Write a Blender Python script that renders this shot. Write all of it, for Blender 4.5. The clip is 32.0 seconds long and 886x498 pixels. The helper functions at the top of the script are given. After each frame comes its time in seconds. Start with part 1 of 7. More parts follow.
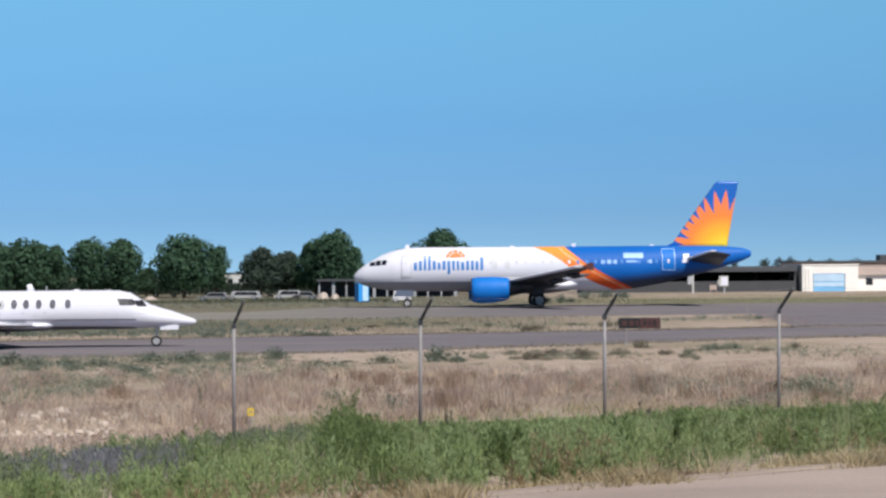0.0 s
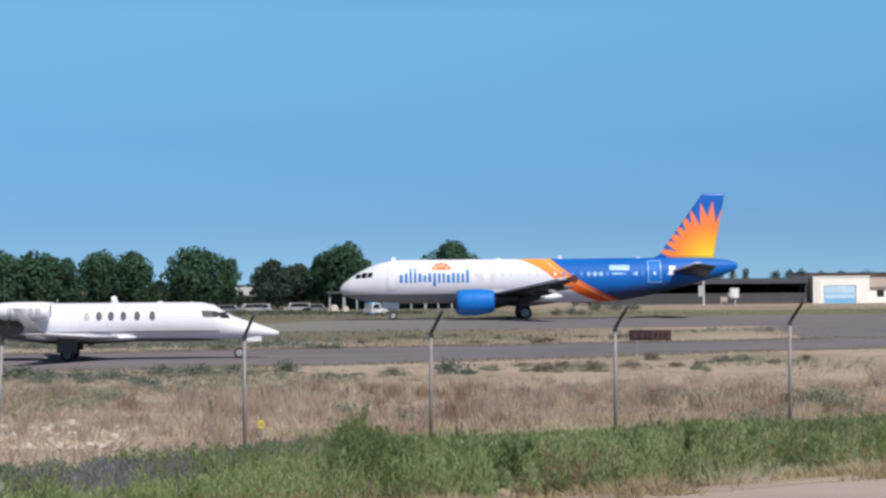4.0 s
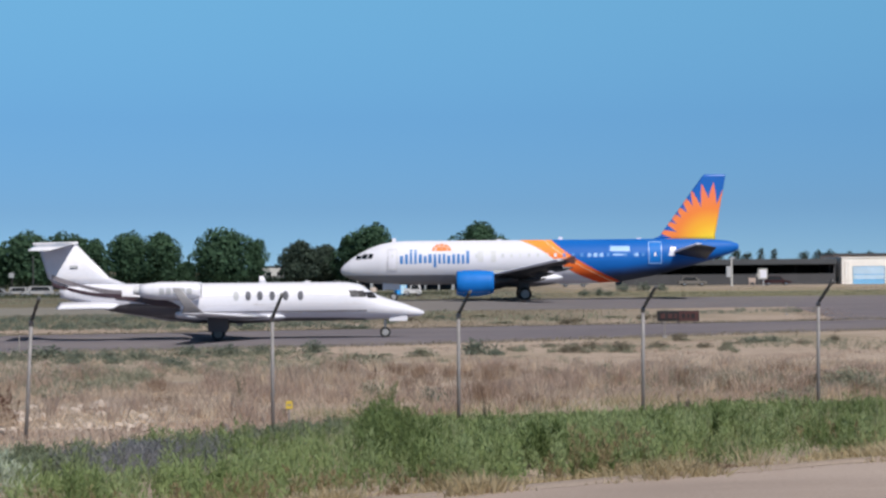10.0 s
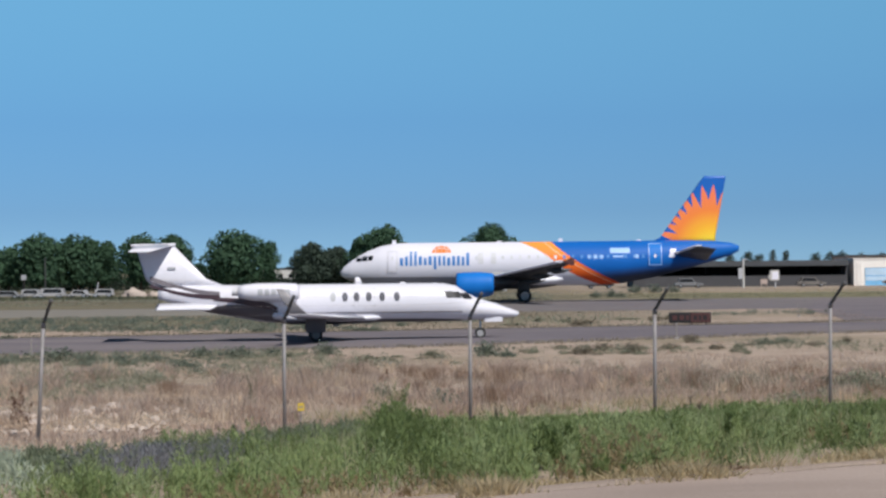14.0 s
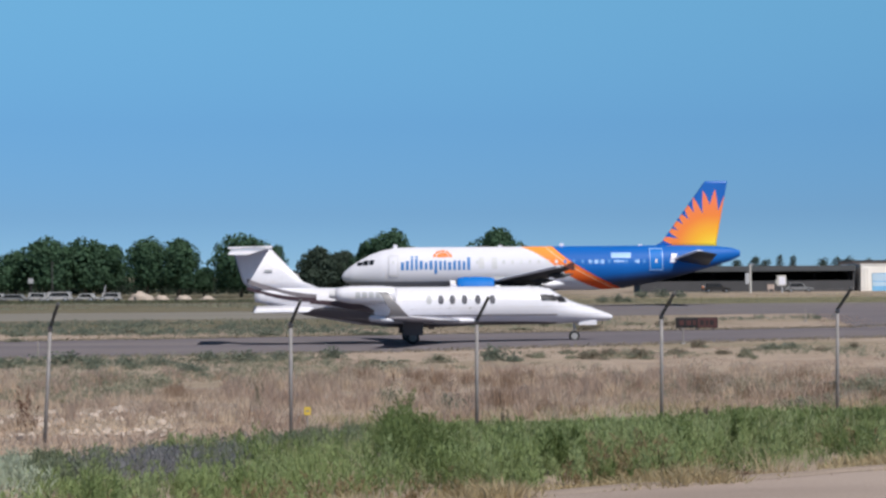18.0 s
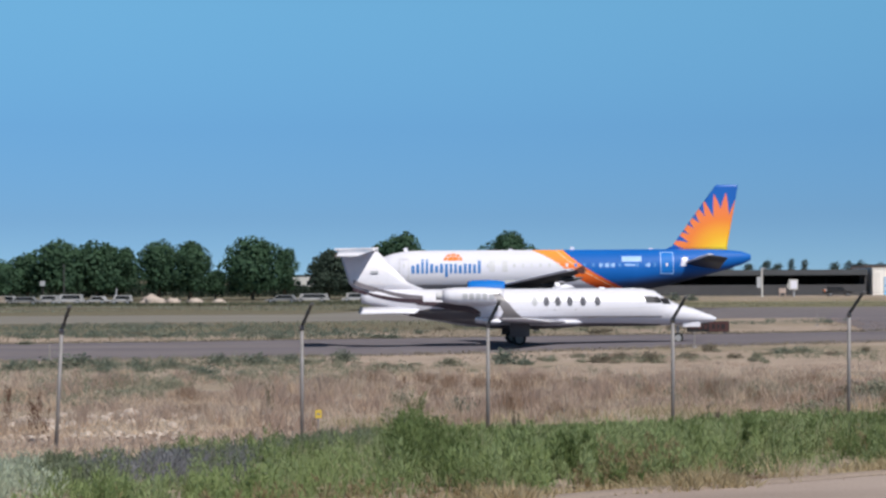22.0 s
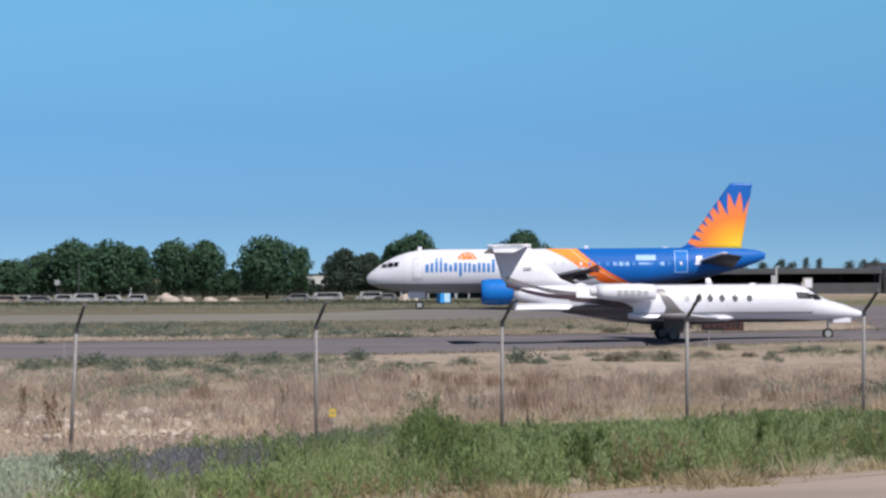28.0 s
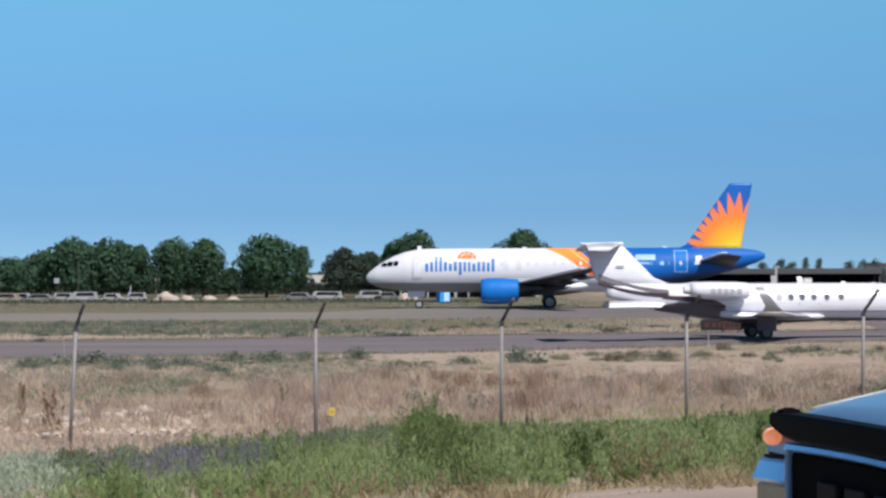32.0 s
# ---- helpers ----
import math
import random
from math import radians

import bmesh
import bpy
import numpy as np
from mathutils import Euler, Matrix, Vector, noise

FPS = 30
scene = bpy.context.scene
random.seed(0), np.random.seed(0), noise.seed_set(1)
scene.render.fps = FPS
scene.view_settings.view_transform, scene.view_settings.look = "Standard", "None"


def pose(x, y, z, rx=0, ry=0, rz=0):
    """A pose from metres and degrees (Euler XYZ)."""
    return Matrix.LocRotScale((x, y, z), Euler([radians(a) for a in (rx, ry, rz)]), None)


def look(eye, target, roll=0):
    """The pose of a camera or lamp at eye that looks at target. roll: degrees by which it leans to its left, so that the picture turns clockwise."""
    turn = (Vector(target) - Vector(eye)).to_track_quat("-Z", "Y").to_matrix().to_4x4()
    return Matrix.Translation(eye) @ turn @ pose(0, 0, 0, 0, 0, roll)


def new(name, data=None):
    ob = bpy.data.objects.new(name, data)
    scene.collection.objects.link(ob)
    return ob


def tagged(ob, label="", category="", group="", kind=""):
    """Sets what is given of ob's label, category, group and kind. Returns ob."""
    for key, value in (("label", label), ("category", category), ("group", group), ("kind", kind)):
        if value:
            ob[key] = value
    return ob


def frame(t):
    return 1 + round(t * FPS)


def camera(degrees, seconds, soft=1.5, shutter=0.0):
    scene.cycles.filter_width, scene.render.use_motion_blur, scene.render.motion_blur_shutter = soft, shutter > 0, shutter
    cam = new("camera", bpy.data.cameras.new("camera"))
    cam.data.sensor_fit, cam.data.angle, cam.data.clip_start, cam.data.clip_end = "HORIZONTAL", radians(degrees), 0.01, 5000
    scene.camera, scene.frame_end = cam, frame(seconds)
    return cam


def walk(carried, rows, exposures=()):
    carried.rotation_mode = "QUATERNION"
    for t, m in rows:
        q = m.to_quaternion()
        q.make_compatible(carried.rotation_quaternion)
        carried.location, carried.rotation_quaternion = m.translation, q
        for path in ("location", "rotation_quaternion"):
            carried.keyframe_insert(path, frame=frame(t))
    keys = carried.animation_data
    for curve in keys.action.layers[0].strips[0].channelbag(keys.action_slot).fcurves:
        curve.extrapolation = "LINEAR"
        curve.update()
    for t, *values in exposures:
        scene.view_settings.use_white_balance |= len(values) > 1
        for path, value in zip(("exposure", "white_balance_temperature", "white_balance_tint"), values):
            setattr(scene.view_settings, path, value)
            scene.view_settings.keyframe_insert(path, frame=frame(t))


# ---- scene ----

# the camera: held by hand at one spot, panning slowly; seconds, bearing, tilt and lean in degrees
EYE = (0.0, 0.0, 3.25)
AIM = (
    (0, 1.491, 0.714, -0.399), (0.5, 1.358, 0.877, -0.546), (1, 1.213, 0.922, -0.643), (1.5, 1.223, 0.828, -0.502),
    (2, 1.308, 0.790, -0.466), (2.5, 1.289, 0.829, -0.524), (3, 1.215, 1.017, -0.493), (3.5, 1.193, 1.086, -0.458),
    (5.5, 1.036, 0.810, -0.507), (6, 0.890, 0.658, -0.523), (6.5, 0.767, 0.709, -0.579), (7, 0.720, 0.625, -0.554),
    (7.5, 0.642, 0.585, -0.521), (8, 0.541, 0.642, -0.446), (8.5, 0.613, 0.526, -0.321), (9, 0.337, 0.621, -0.351),
    (9.5, 0.276, 0.493, -0.425), (10, 0.354, 0.516, -0.475), (10.5, 0.510, 0.551, -0.463), (11, 0.668, 0.534, -0.478),
    (11.5, 0.765, 0.418, -0.415), (12, 0.674, 0.467, -0.407), (12.5, 0.519, 0.504, -0.441), (13, 0.192, 0.620, -0.656),
    (13.5, -0.022, 0.560, -0.639), (14, 0.010, 0.574, -0.530), (14.5, -0.116, 0.509, -0.648), (16.5, -0.150, 0.690, -0.555),
    (17, -0.061, 0.714, -0.412), (17.5, -0.077, 0.696, -0.459), (18, -0.193, 0.707, -0.396), (18.5, -0.256, 0.796, -0.354),
    (19, -0.301, 0.785, -0.308), (19.5, -0.540, 0.830, -0.404), (20, -0.504, 0.745, -0.203), (20.5, -0.556, 0.708, -0.278),
    (21, -0.430, 0.772, -0.265), (21.5, -0.501, 0.886, -0.335), (22, -0.530, 0.808, -0.283), (22.5, -0.657, 0.860, -0.358),
    (23, -0.704, 0.914, -0.378), (23.5, -0.750, 0.937, -0.372), (24, -0.751, 0.786, -0.333), (24.5, -0.853, 0.820, -0.369),
    (25, -0.972, 0.916, -0.286), (25.5, -0.926, 0.934, -0.320), (27.5, -0.881, 0.769, -0.238), (28, -0.949, 0.774, -0.328),
    (28.5, -0.910, 0.698, -0.228), (29, -1.074, 0.554, -0.256), (29.5, -1.043, 0.506, -0.317), (30, -1.080, 0.505, -0.278),
    (30.5, -1.026, 0.508, -0.109), (31, -1.006, 0.656, -0.232), (31.5, -1.046, 0.776, -0.154), (32, -0.941, 0.749, -0.180),
)


def aim(bearing, tilt, lean):
    b, e = radians(bearing), radians(tilt)
    way = Vector((math.sin(b) * math.cos(e), math.cos(b) * math.cos(e), math.sin(e)))
    return look(EYE, Vector(EYE) + way * 50, lean)


cam = camera(26.0, 32.0, soft=2.6)
walk(cam, [(t, aim(b, e, r)) for t, b, e, r in AIM],
     exposures=((0, 0.12), (2, 0.10), (7, 0.0), (10, -0.06), (13, -0.11), (19, -0.09), (22, -0.08), (25, -0.02), (28, 0.03), (30, 0.08), (32, 0.08)))

# ---- light: a clear summer morning, the sun high behind the camera's right shoulder ----
SUN_AZ, SUN_EL = 150.0, 49.0
world = bpy.data.worlds.new("sky")
scene.world = world
world.use_nodes = True
sky = world.node_tree.nodes.new("ShaderNodeTexSky")
sky.sky_type, sky.sun_disc = "NISHITA", False
sky.sun_elevation, sky.sun_rotation = radians(SUN_EL), radians(SUN_AZ)
sky.altitude, sky.air_density, sky.dust_density, sky.ozone_density = 5500, 0.55, 0.0, 3.0
back = world.node_tree.nodes["Background"]
back.inputs["Strength"].default_value = 0.225
# summer haze takes the glare off the lowest part of the sky
way = world.node_tree.nodes.new("ShaderNodeTexCoord")
parts = world.node_tree.nodes.new("ShaderNodeSeparateXYZ")
haze = world.node_tree.nodes.new("ShaderNodeValToRGB")
tint = world.node_tree.nodes.new("ShaderNodeMix")
tint.data_type, tint.blend_type = "RGBA", "MULTIPLY"
tint.inputs[0].default_value = 1.0
steps = haze.color_ramp.elements
while len(steps) < 6:
    steps.new(0.5)
for step, (at_z, c) in zip(steps, ((0.0, (0.262, 0.308, 0.315)), (0.03, (0.285, 0.352, 0.347)), (0.077, (0.405, 0.565, 0.515)), (0.14, (0.69, 1.0, 0.79)), (0.35, (0.47, 0.55, 0.51)), (1.0, (0.38, 0.38, 0.38)))):
    step.position, step.color = at_z, (*c, 1.0)
links = world.node_tree.links
links.new(way.outputs["Generated"], parts.inputs[0])
links.new(parts.outputs[2], haze.inputs["Fac"])
links.new(sky.outputs[0], tint.inputs[6])
links.new(haze.outputs["Color"], tint.inputs[7])
links.new(tint.outputs[2], back.inputs["Color"])
sun = new("sun", bpy.data.lights.new("sun", "SUN"))
sun.data.energy, sun.data.angle, sun.data.color = 5.0, radians(0.53), (1.0, 0.955, 0.895)
sun.matrix_world = look((60 * math.sin(radians(SUN_AZ)), 60 * math.cos(radians(SUN_AZ)), 60 * math.tan(radians(SUN_EL))), (0, 0, 0))


# ---- materials ----
def rgb(c):
    return (c[0], c[1], c[2], 1.0)


class Nodes:
    """A material's node tree, with short words for the usual nodes."""

    def __init__(self, name, rough=0.5, metal=0.0):
        self.mat = bpy.data.materials.new(name)
        self.mat.use_nodes = True
        self.tree = self.mat.node_tree
        self.bsdf = self.tree.nodes["Principled BSDF"]
        self.bsdf.inputs["Roughness"].default_value = rough
        self.bsdf.inputs["Metallic"].default_value = metal
        self.coord = None

    def add(self, kind, **inputs):
        n = self.tree.nodes.new(kind)
        for k, v in inputs.items():
            self.put(n.inputs[k.replace("_", " ")], v)
        return n

    def put(self, socket, v):
        if isinstance(v, bpy.types.NodeSocket):
            self.tree.links.new(v, socket)
        else:
            socket.default_value = v

    def place(self, scale=(1, 1, 1)):
        if self.coord is None:
            self.coord = self.tree.nodes.new("ShaderNodeTexCoord")
        m = self.tree.nodes.new("ShaderNodeMapping")
        m.inputs["Scale"].default_value = scale
        self.tree.links.new(self.coord.outputs["Object"], m.inputs["Vector"])
        return m.outputs[0]

    def noise(self, scale, detail=4.0, stretch=(1, 1, 1), rough=0.55):
        n = self.add("ShaderNodeTexNoise", Vector=self.place(stretch), Scale=scale, Detail=detail, Roughness=rough)
        return n.outputs["Fac"]

    def ramp(self, fac, stops):
        r = self.tree.nodes.new("ShaderNodeValToRGB")
        e = r.color_ramp.elements
        while len(e) < len(stops):
            e.new(0.5)
        for k, (p, c) in zip(e, stops):
            k.position, k.color = p, rgb(c)
        self.tree.links.new(fac, r.inputs["Fac"])
        return r.outputs["Color"]

    def mix(self, fac, a, b, how="MIX"):
        m = self.tree.nodes.new("ShaderNodeMix")
        m.data_type, m.blend_type = "RGBA", how
        self.put(m.inputs[0], fac)
        self.put(m.inputs[6], a if isinstance(a, bpy.types.NodeSocket) else rgb(a))
        self.put(m.inputs[7], b if isinstance(b, bpy.types.NodeSocket) else rgb(b))
        return m.outputs[2]

    def calc(self, how, a, b=0.0, c=None, clamp=False):
        m = self.tree.nodes.new("ShaderNodeMath")
        m.operation, m.use_clamp = how, clamp
        self.put(m.inputs[0], a)
        self.put(m.inputs[1], b)
        if c is not None:
            self.put(m.inputs[2], c)
        return m.outputs[0]

    def xyz(self):
        s = self.tree.nodes.new("ShaderNodeSeparateXYZ")
        self.tree.links.new(self.place(), s.inputs[0])
        return s.outputs

    def bump(self, height, strength=0.3, distance=0.02):
        b = self.add("ShaderNodeBump", Height=height, Strength=strength, Distance=distance)
        self.tree.links.new(b.outputs[0], self.bsdf.inputs["Normal"])

    def color(self, c):
        self.put(self.bsdf.inputs["Base Color"], c if isinstance(c, bpy.types.NodeSocket) else rgb(c))
        return self.mat


def worn(name, c, rough=0.5, metal=0.0, spread=0.12, scale=3.0, fine=40.0, bump=0.0, coat=0.0, spec=0.5):
    """A painted or plain surface with slight stains at two scales."""
    n = Nodes(name, rough, metal)
    n.bsdf.inputs["Specular IOR Level"].default_value = spec
    lo = tuple(v * (1 - spread) for v in c)
    hi = tuple(min(1.0, v * (1 + spread)) for v in c)
    big = n.ramp(n.noise(scale), [(0.3, lo), (0.7, hi)])
    small = n.noise(fine, 3.0)
    out = n.mix(0.18, big, n.ramp(small, [(0.3, tuple(v * 0.7 for v in c)), (0.7, hi)]))
    if bump:
        n.bump(small, bump, 0.01)
    if coat:
        n.bsdf.inputs["Coat Weight"].default_value = coat
        n.bsdf.inputs["Coat Roughness"].default_value = 0.08
    return n.color(out)


WHITE = worn("white aircraft paint", (0.755, 0.75, 0.845), 0.3, spread=0.03, scale=0.6, fine=6, coat=0.3)
JETWHITE = worn("white jet paint", (0.735, 0.73, 0.80), 0.25, spread=0.02, scale=0.8, fine=8, coat=0.4)
BLUE = worn("blue aircraft paint", (0.005, 0.16, 0.56), 0.55, spread=0.06, scale=0.7, fine=6, spec=0.25)
WORDBLUE = worn("wordmark blue", (0.05, 0.20, 0.52), 0.4, spread=0.05)
ORANGE = worn("orange paint", (0.85, 0.22, 0.03), 0.35, spread=0.06, scale=0.8, fine=6)
PALEBLUE = worn("pale blue outline", (0.3, 0.5, 0.85), 0.4, spread=0.05)
GREYPAINT = worn("grey aircraft paint", (0.33, 0.34, 0.36), 0.4, spread=0.08, scale=0.8, fine=6)
WINBLUE = worn("window in blue paint", (0.07, 0.24, 0.6), 0.3, spread=0.1)
PALEGLASS = worn("sunlit cabin window", (0.66, 0.67, 0.70), 0.2, spread=0.15, scale=2)
# near-black grey: the shade under wings and tailplanes is put into the colour
WINGSHADE = worn("wing grey with underside shade", (0.052, 0.053, 0.06), 0.45, spread=0.1, scale=0.8, fine=6)
FAINT = worn("faint panel outline grey", (0.62, 0.62, 0.65), 0.5, spread=0.06)
REARBELLY = worn("dark taupe belly paint and shade", (0.105, 0.095, 0.105), 0.45, spread=0.1, scale=0.8, fine=6)
DULLRIM = worn("dull grey wheel rim", (0.16, 0.16, 0.165), 0.5, 0.3, spread=0.2, scale=6)
PALERIM = worn("pale grey wheel rim", (0.34, 0.34, 0.35), 0.5, 0.1, spread=0.2, scale=6)
LINEGREY = worn("panel line grey", (0.42, 0.43, 0.46), 0.5, spread=0.06)
TAUPE = worn("taupe stripe", (0.20, 0.18, 0.20), 0.4, spread=0.06)
PLUM = worn("dark plum stripe", (0.06, 0.035, 0.045), 0.4, spread=0.08)
WINGTIP = worn("dark maroon wingtip paint", (0.10, 0.035, 0.03), 0.4, spread=0.15)
DARKGLASS = worn("dark window glass", (0.015, 0.018, 0.024), 0.08, spread=0.2, coat=0.5)
SIDEGLASS = worn("side window glass", (0.05, 0.05, 0.06), 0.5, spread=0.25, scale=4, spec=0.2)
SCREENGLASS = worn("smoked windscreen glass", (0.02, 0.02, 0.025), 0.5, spread=0.2, spec=0.2)
CABINGLASS = worn("cabin window glass", (0.13, 0.13, 0.15), 0.1, spread=0.3, scale=2)
RUBBER = worn("tyre rubber", (0.02, 0.02, 0.021), 0.8, spread=0.2, bump=0.2)
STEEL = worn("bare steel", (0.5, 0.5, 0.52), 0.35, 1.0, spread=0.12, scale=8)
DARKMETAL = worn("dark engine metal", (0.06, 0.06, 0.065), 0.45, 0.6, spread=0.2)
GALV = worn("weathered galvanised steel", (0.245, 0.232, 0.238), 0.65, 0.2, spread=0.2, scale=5, fine=60, bump=0.1)
RUSTY = worn("dull barbed arm steel", (0.10, 0.10, 0.105), 0.7, 0.3, spread=0.3, scale=9, fine=60)
CHROME = worn("chrome", (0.7, 0.7, 0.72), 0.12, 1.0, spread=0.05)


def make_ground():
    n = Nodes("dry soil and stubble", 0.97)
    n.bsdf.inputs["Specular IOR Level"].default_value = 0.1
    big, mid, fine = n.noise(0.07, 5), n.noise(0.6, 6), n.noise(9.0, 6)
    soil = n.ramp(mid, [(0.3, (0.345, 0.275, 0.235)), (0.5, (0.42, 0.337, 0.288)), (0.72, (0.49, 0.402, 0.345))])
    green = n.ramp(fine, [(0.3, (0.146, 0.139, 0.0876)), (0.7, (0.234, 0.212, 0.139))])
    out = n.mix(n.ramp(big, [(0.47, (0, 0, 0)), (0.66, (0.75, 0.75, 0.75))]), soil, green)
    # past the far taxiway the grass is mown and olive
    x, y, z = n.xyz()
    far = n.calc("MULTIPLY_ADD", n.calc("ADD", y, n.calc("MULTIPLY", mid, 12.0)), 0.08, -15.2, clamp=True)
    isle = n.calc("MULTIPLY_ADD", n.calc("ADD", y, n.calc("MULTIPLY", big, 40.0)), 0.06, -6.9, clamp=True)
    dull = n.ramp(n.noise(0.15, 6), [(0.35, (0.135, 0.12, 0.0912)), (0.5, (0.193, 0.168, 0.135)), (0.65, (0.27, 0.226, 0.19))])
    west = n.calc("MULTIPLY_ADD", x, -0.03, 0.75, clamp=True)
    pale = n.calc("SUBTRACT", 1.0, n.calc("MULTIPLY", n.calc("MULTIPLY_ADD", y, 0.06, -12.9, clamp=True), n.calc("SUBTRACT", 1.0, west)))
    out = n.mix(n.calc("MULTIPLY", n.calc("MULTIPLY", isle, n.calc("MULTIPLY_ADD", west, 0.7, 0.06)), pale), out, dull)
    strip = n.calc("SUBTRACT", n.calc("ADD", y, n.calc("MULTIPLY", mid, 9.0)), n.calc("MULTIPLY", x, 0.13))
    strip = n.calc("MULTIPLY", n.calc("MULTIPLY_ADD", strip, 0.25, -29.3, clamp=True), n.calc("MULTIPLY_ADD", x, -0.05, 1.0, clamp=True))
    out = n.mix(strip, out, n.ramp(mid, [(0.3, (0.0584, 0.0715, 0.0438)), (0.7, (0.113, 0.117, 0.0766))]))
    olive = n.ramp(mid, [(0.3, (0.0438, 0.0548, 0.0328)), (0.5, (0.0657, 0.0766, 0.0474)), (0.7, (0.106, 0.106, 0.0693))])
    out = n.mix(n.calc("MULTIPLY", far, n.calc("MULTIPLY_ADD", west, 0.72, 0.2)), out, olive)
    # a green belt along the far edge of the wide junction
    belt = n.calc("MULTIPLY", n.calc("MULTIPLY_ADD", n.calc("ADD", y, n.calc("MULTIPLY", mid, 14.0)), 0.2, -38.6, clamp=True), n.calc("MULTIPLY_ADD", n.calc("ADD", y, n.calc("MULTIPLY", mid, 20.0)), -0.12, 29.6, clamp=True))
    belt = n.calc("MULTIPLY", belt, n.calc("MULTIPLY_ADD", x, 0.06, -0.5, clamp=True))
    out = n.mix(n.calc("MULTIPLY", belt, 0.85), out, n.ramp(mid, [(0.3, (0.075, 0.10, 0.04)), (0.7, (0.125, 0.15, 0.065))]))
    out = n.mix(0.35, out, n.ramp(fine, [(0.3, (0.117, 0.0876, 0.0657)), (0.7, (0.453, 0.365, 0.277))]))
    n.bump(fine, 0.6, 0.06)
    return n.color(out)


def make_asphalt(name, lo, hi, crack, dust=None):
    n = Nodes(name, 0.95)
    n.bsdf.inputs["Specular IOR Level"].default_value = 0.12
    fine = n.noise(45.0, 4)
    base = n.ramp(n.noise(0.25, 6), [(0.3, lo), (0.7, hi)])
    out = n.mix(0.3, base, n.ramp(fine, [(0.3, tuple(v * 0.6 for v in lo)), (0.7, tuple(v * 1.3 for v in hi))]))
    if not crack:
        # long pale streaks of blown dust
        out = n.mix(n.ramp(n.noise(0.35, 6, (0.12, 1, 1)), [(0.42, (0, 0, 0)), (0.75, (0.5, 0.5, 0.5))]), out, (0.263, 0.226, 0.208))
    if crack:
        v = n.add("ShaderNodeTexVoronoi", Vector=n.place((1, 1, 1)), Scale=crack)
        v.feature = "DISTANCE_TO_EDGE"
        out = n.mix(n.ramp(v.outputs["Distance"], [(0.0, (1, 1, 1)), (0.012, (0, 0, 0))]), out, tuple(v * 0.4 for v in lo))
    if crack:
        # worn darker patches along the lanes
        out = n.mix(n.ramp(n.noise(0.5, 5, (0.25, 1, 1)), [(0.48, (0, 0, 0)), (0.68, (0.45, 0.45, 0.45))]), out, tuple(v * 0.62 for v in lo))
    if dust:
        # pale dust lies on the western part
        west = n.calc("MULTIPLY_ADD", n.calc("ADD", n.xyz()[0], n.calc("MULTIPLY", n.noise(0.05, 4), 16.0)), -0.033, 0.75, clamp=True)
        out = n.mix(west, out, n.ramp(n.noise(0.2, 5, (0.2, 1, 1)), [(0.3, tuple(v * 0.85 for v in dust)), (0.7, tuple(v * 1.1 for v in dust))]))
    n.bump(fine, 0.3, 0.01)
    return n.color(out)


GROUND = make_ground()
ROADTOP = make_asphalt("pale worn road surface", (0.321, 0.259, 0.23), (0.416, 0.342, 0.305), 0.12)
# the lavender cast of both taxiways puts distance haze into their colour
TAXITOP = make_asphalt("grey taxiway asphalt with haze tint", (0.128, 0.115, 0.132), (0.177, 0.159, 0.179), 0)
FARTOP = make_asphalt("pale taxiway asphalt with haze tint", (0.13, 0.118, 0.13), (0.175, 0.16, 0.173), 0, (0.216, 0.202, 0.18))


def leaf_material(name, dark, mid, light, rough=0.7, glow=0.35):
    """Leaves and blades, each island of its own shade; some light passes through them."""
    n = Nodes(name, rough)
    geo = n.tree.nodes.new("ShaderNodeNewGeometry")
    tone = n.ramp(geo.outputs["Random Per Island"], [(0.0, dark), (0.5, mid), (1.0, light)])
    drift = n.noise(0.5, 4)
    out = n.mix(0.6, tone, n.ramp(drift, [(0.3, dark), (0.7, light)]))
    n.bsdf.inputs["Specular IOR Level"].default_value = 0.2
    n.color(out)
    thin = n.add("ShaderNodeBsdfTranslucent", Color=out)
    both = n.add("ShaderNodeMixShader", Fac=glow)
    n.tree.links.new(n.bsdf.outputs[0], both.inputs[1])
    n.tree.links.new(thin.outputs[0], both.inputs[2])
    n.tree.links.new(both.outputs[0], n.tree.nodes["Material Output"].inputs["Surface"])
    return n.mat


SHRUBLEAF = leaf_material("dull green shrub leaves", (0.137, 0.17, 0.135), (0.188, 0.223, 0.179), (0.249, 0.287, 0.23), glow=0.5)
TREELEAF = leaf_material("tree leaves", (0.0307, 0.064, 0.0407), (0.0485, 0.0988, 0.0581), (0.0727, 0.141, 0.0775), glow=0.3)
TREELEAF_B = leaf_material("dark tree leaves", (0.0257, 0.0399, 0.0329), (0.041, 0.0627, 0.0485), (0.0641, 0.0931, 0.0678), glow=0.25)
BARK = worn("bark", (0.10, 0.08, 0.06), 0.9, spread=0.3, scale=3, fine=20, bump=0.5)
WEED = leaf_material("green weeds", (0.245, 0.311, 0.149), (0.296, 0.367, 0.178), (0.356, 0.421, 0.22), glow=0.45)
WEEDDARK = leaf_material("dark green weeds", (0.175, 0.227, 0.103), (0.224, 0.28, 0.127), (0.283, 0.336, 0.162), glow=0.45)
WEEDYELLOW = leaf_material("yellowing weeds", (0.234, 0.306, 0.125), (0.288, 0.365, 0.154), (0.344, 0.416, 0.206), glow=0.45)
SAGE = leaf_material("sage brush leaves", (0.213, 0.226, 0.168), (0.275, 0.283, 0.213), (0.353, 0.353, 0.271), glow=0.4)
BROWNBRUSH = leaf_material("brown dry brush", (0.156, 0.139, 0.107), (0.213, 0.189, 0.143), (0.279, 0.246, 0.189), glow=0.4)
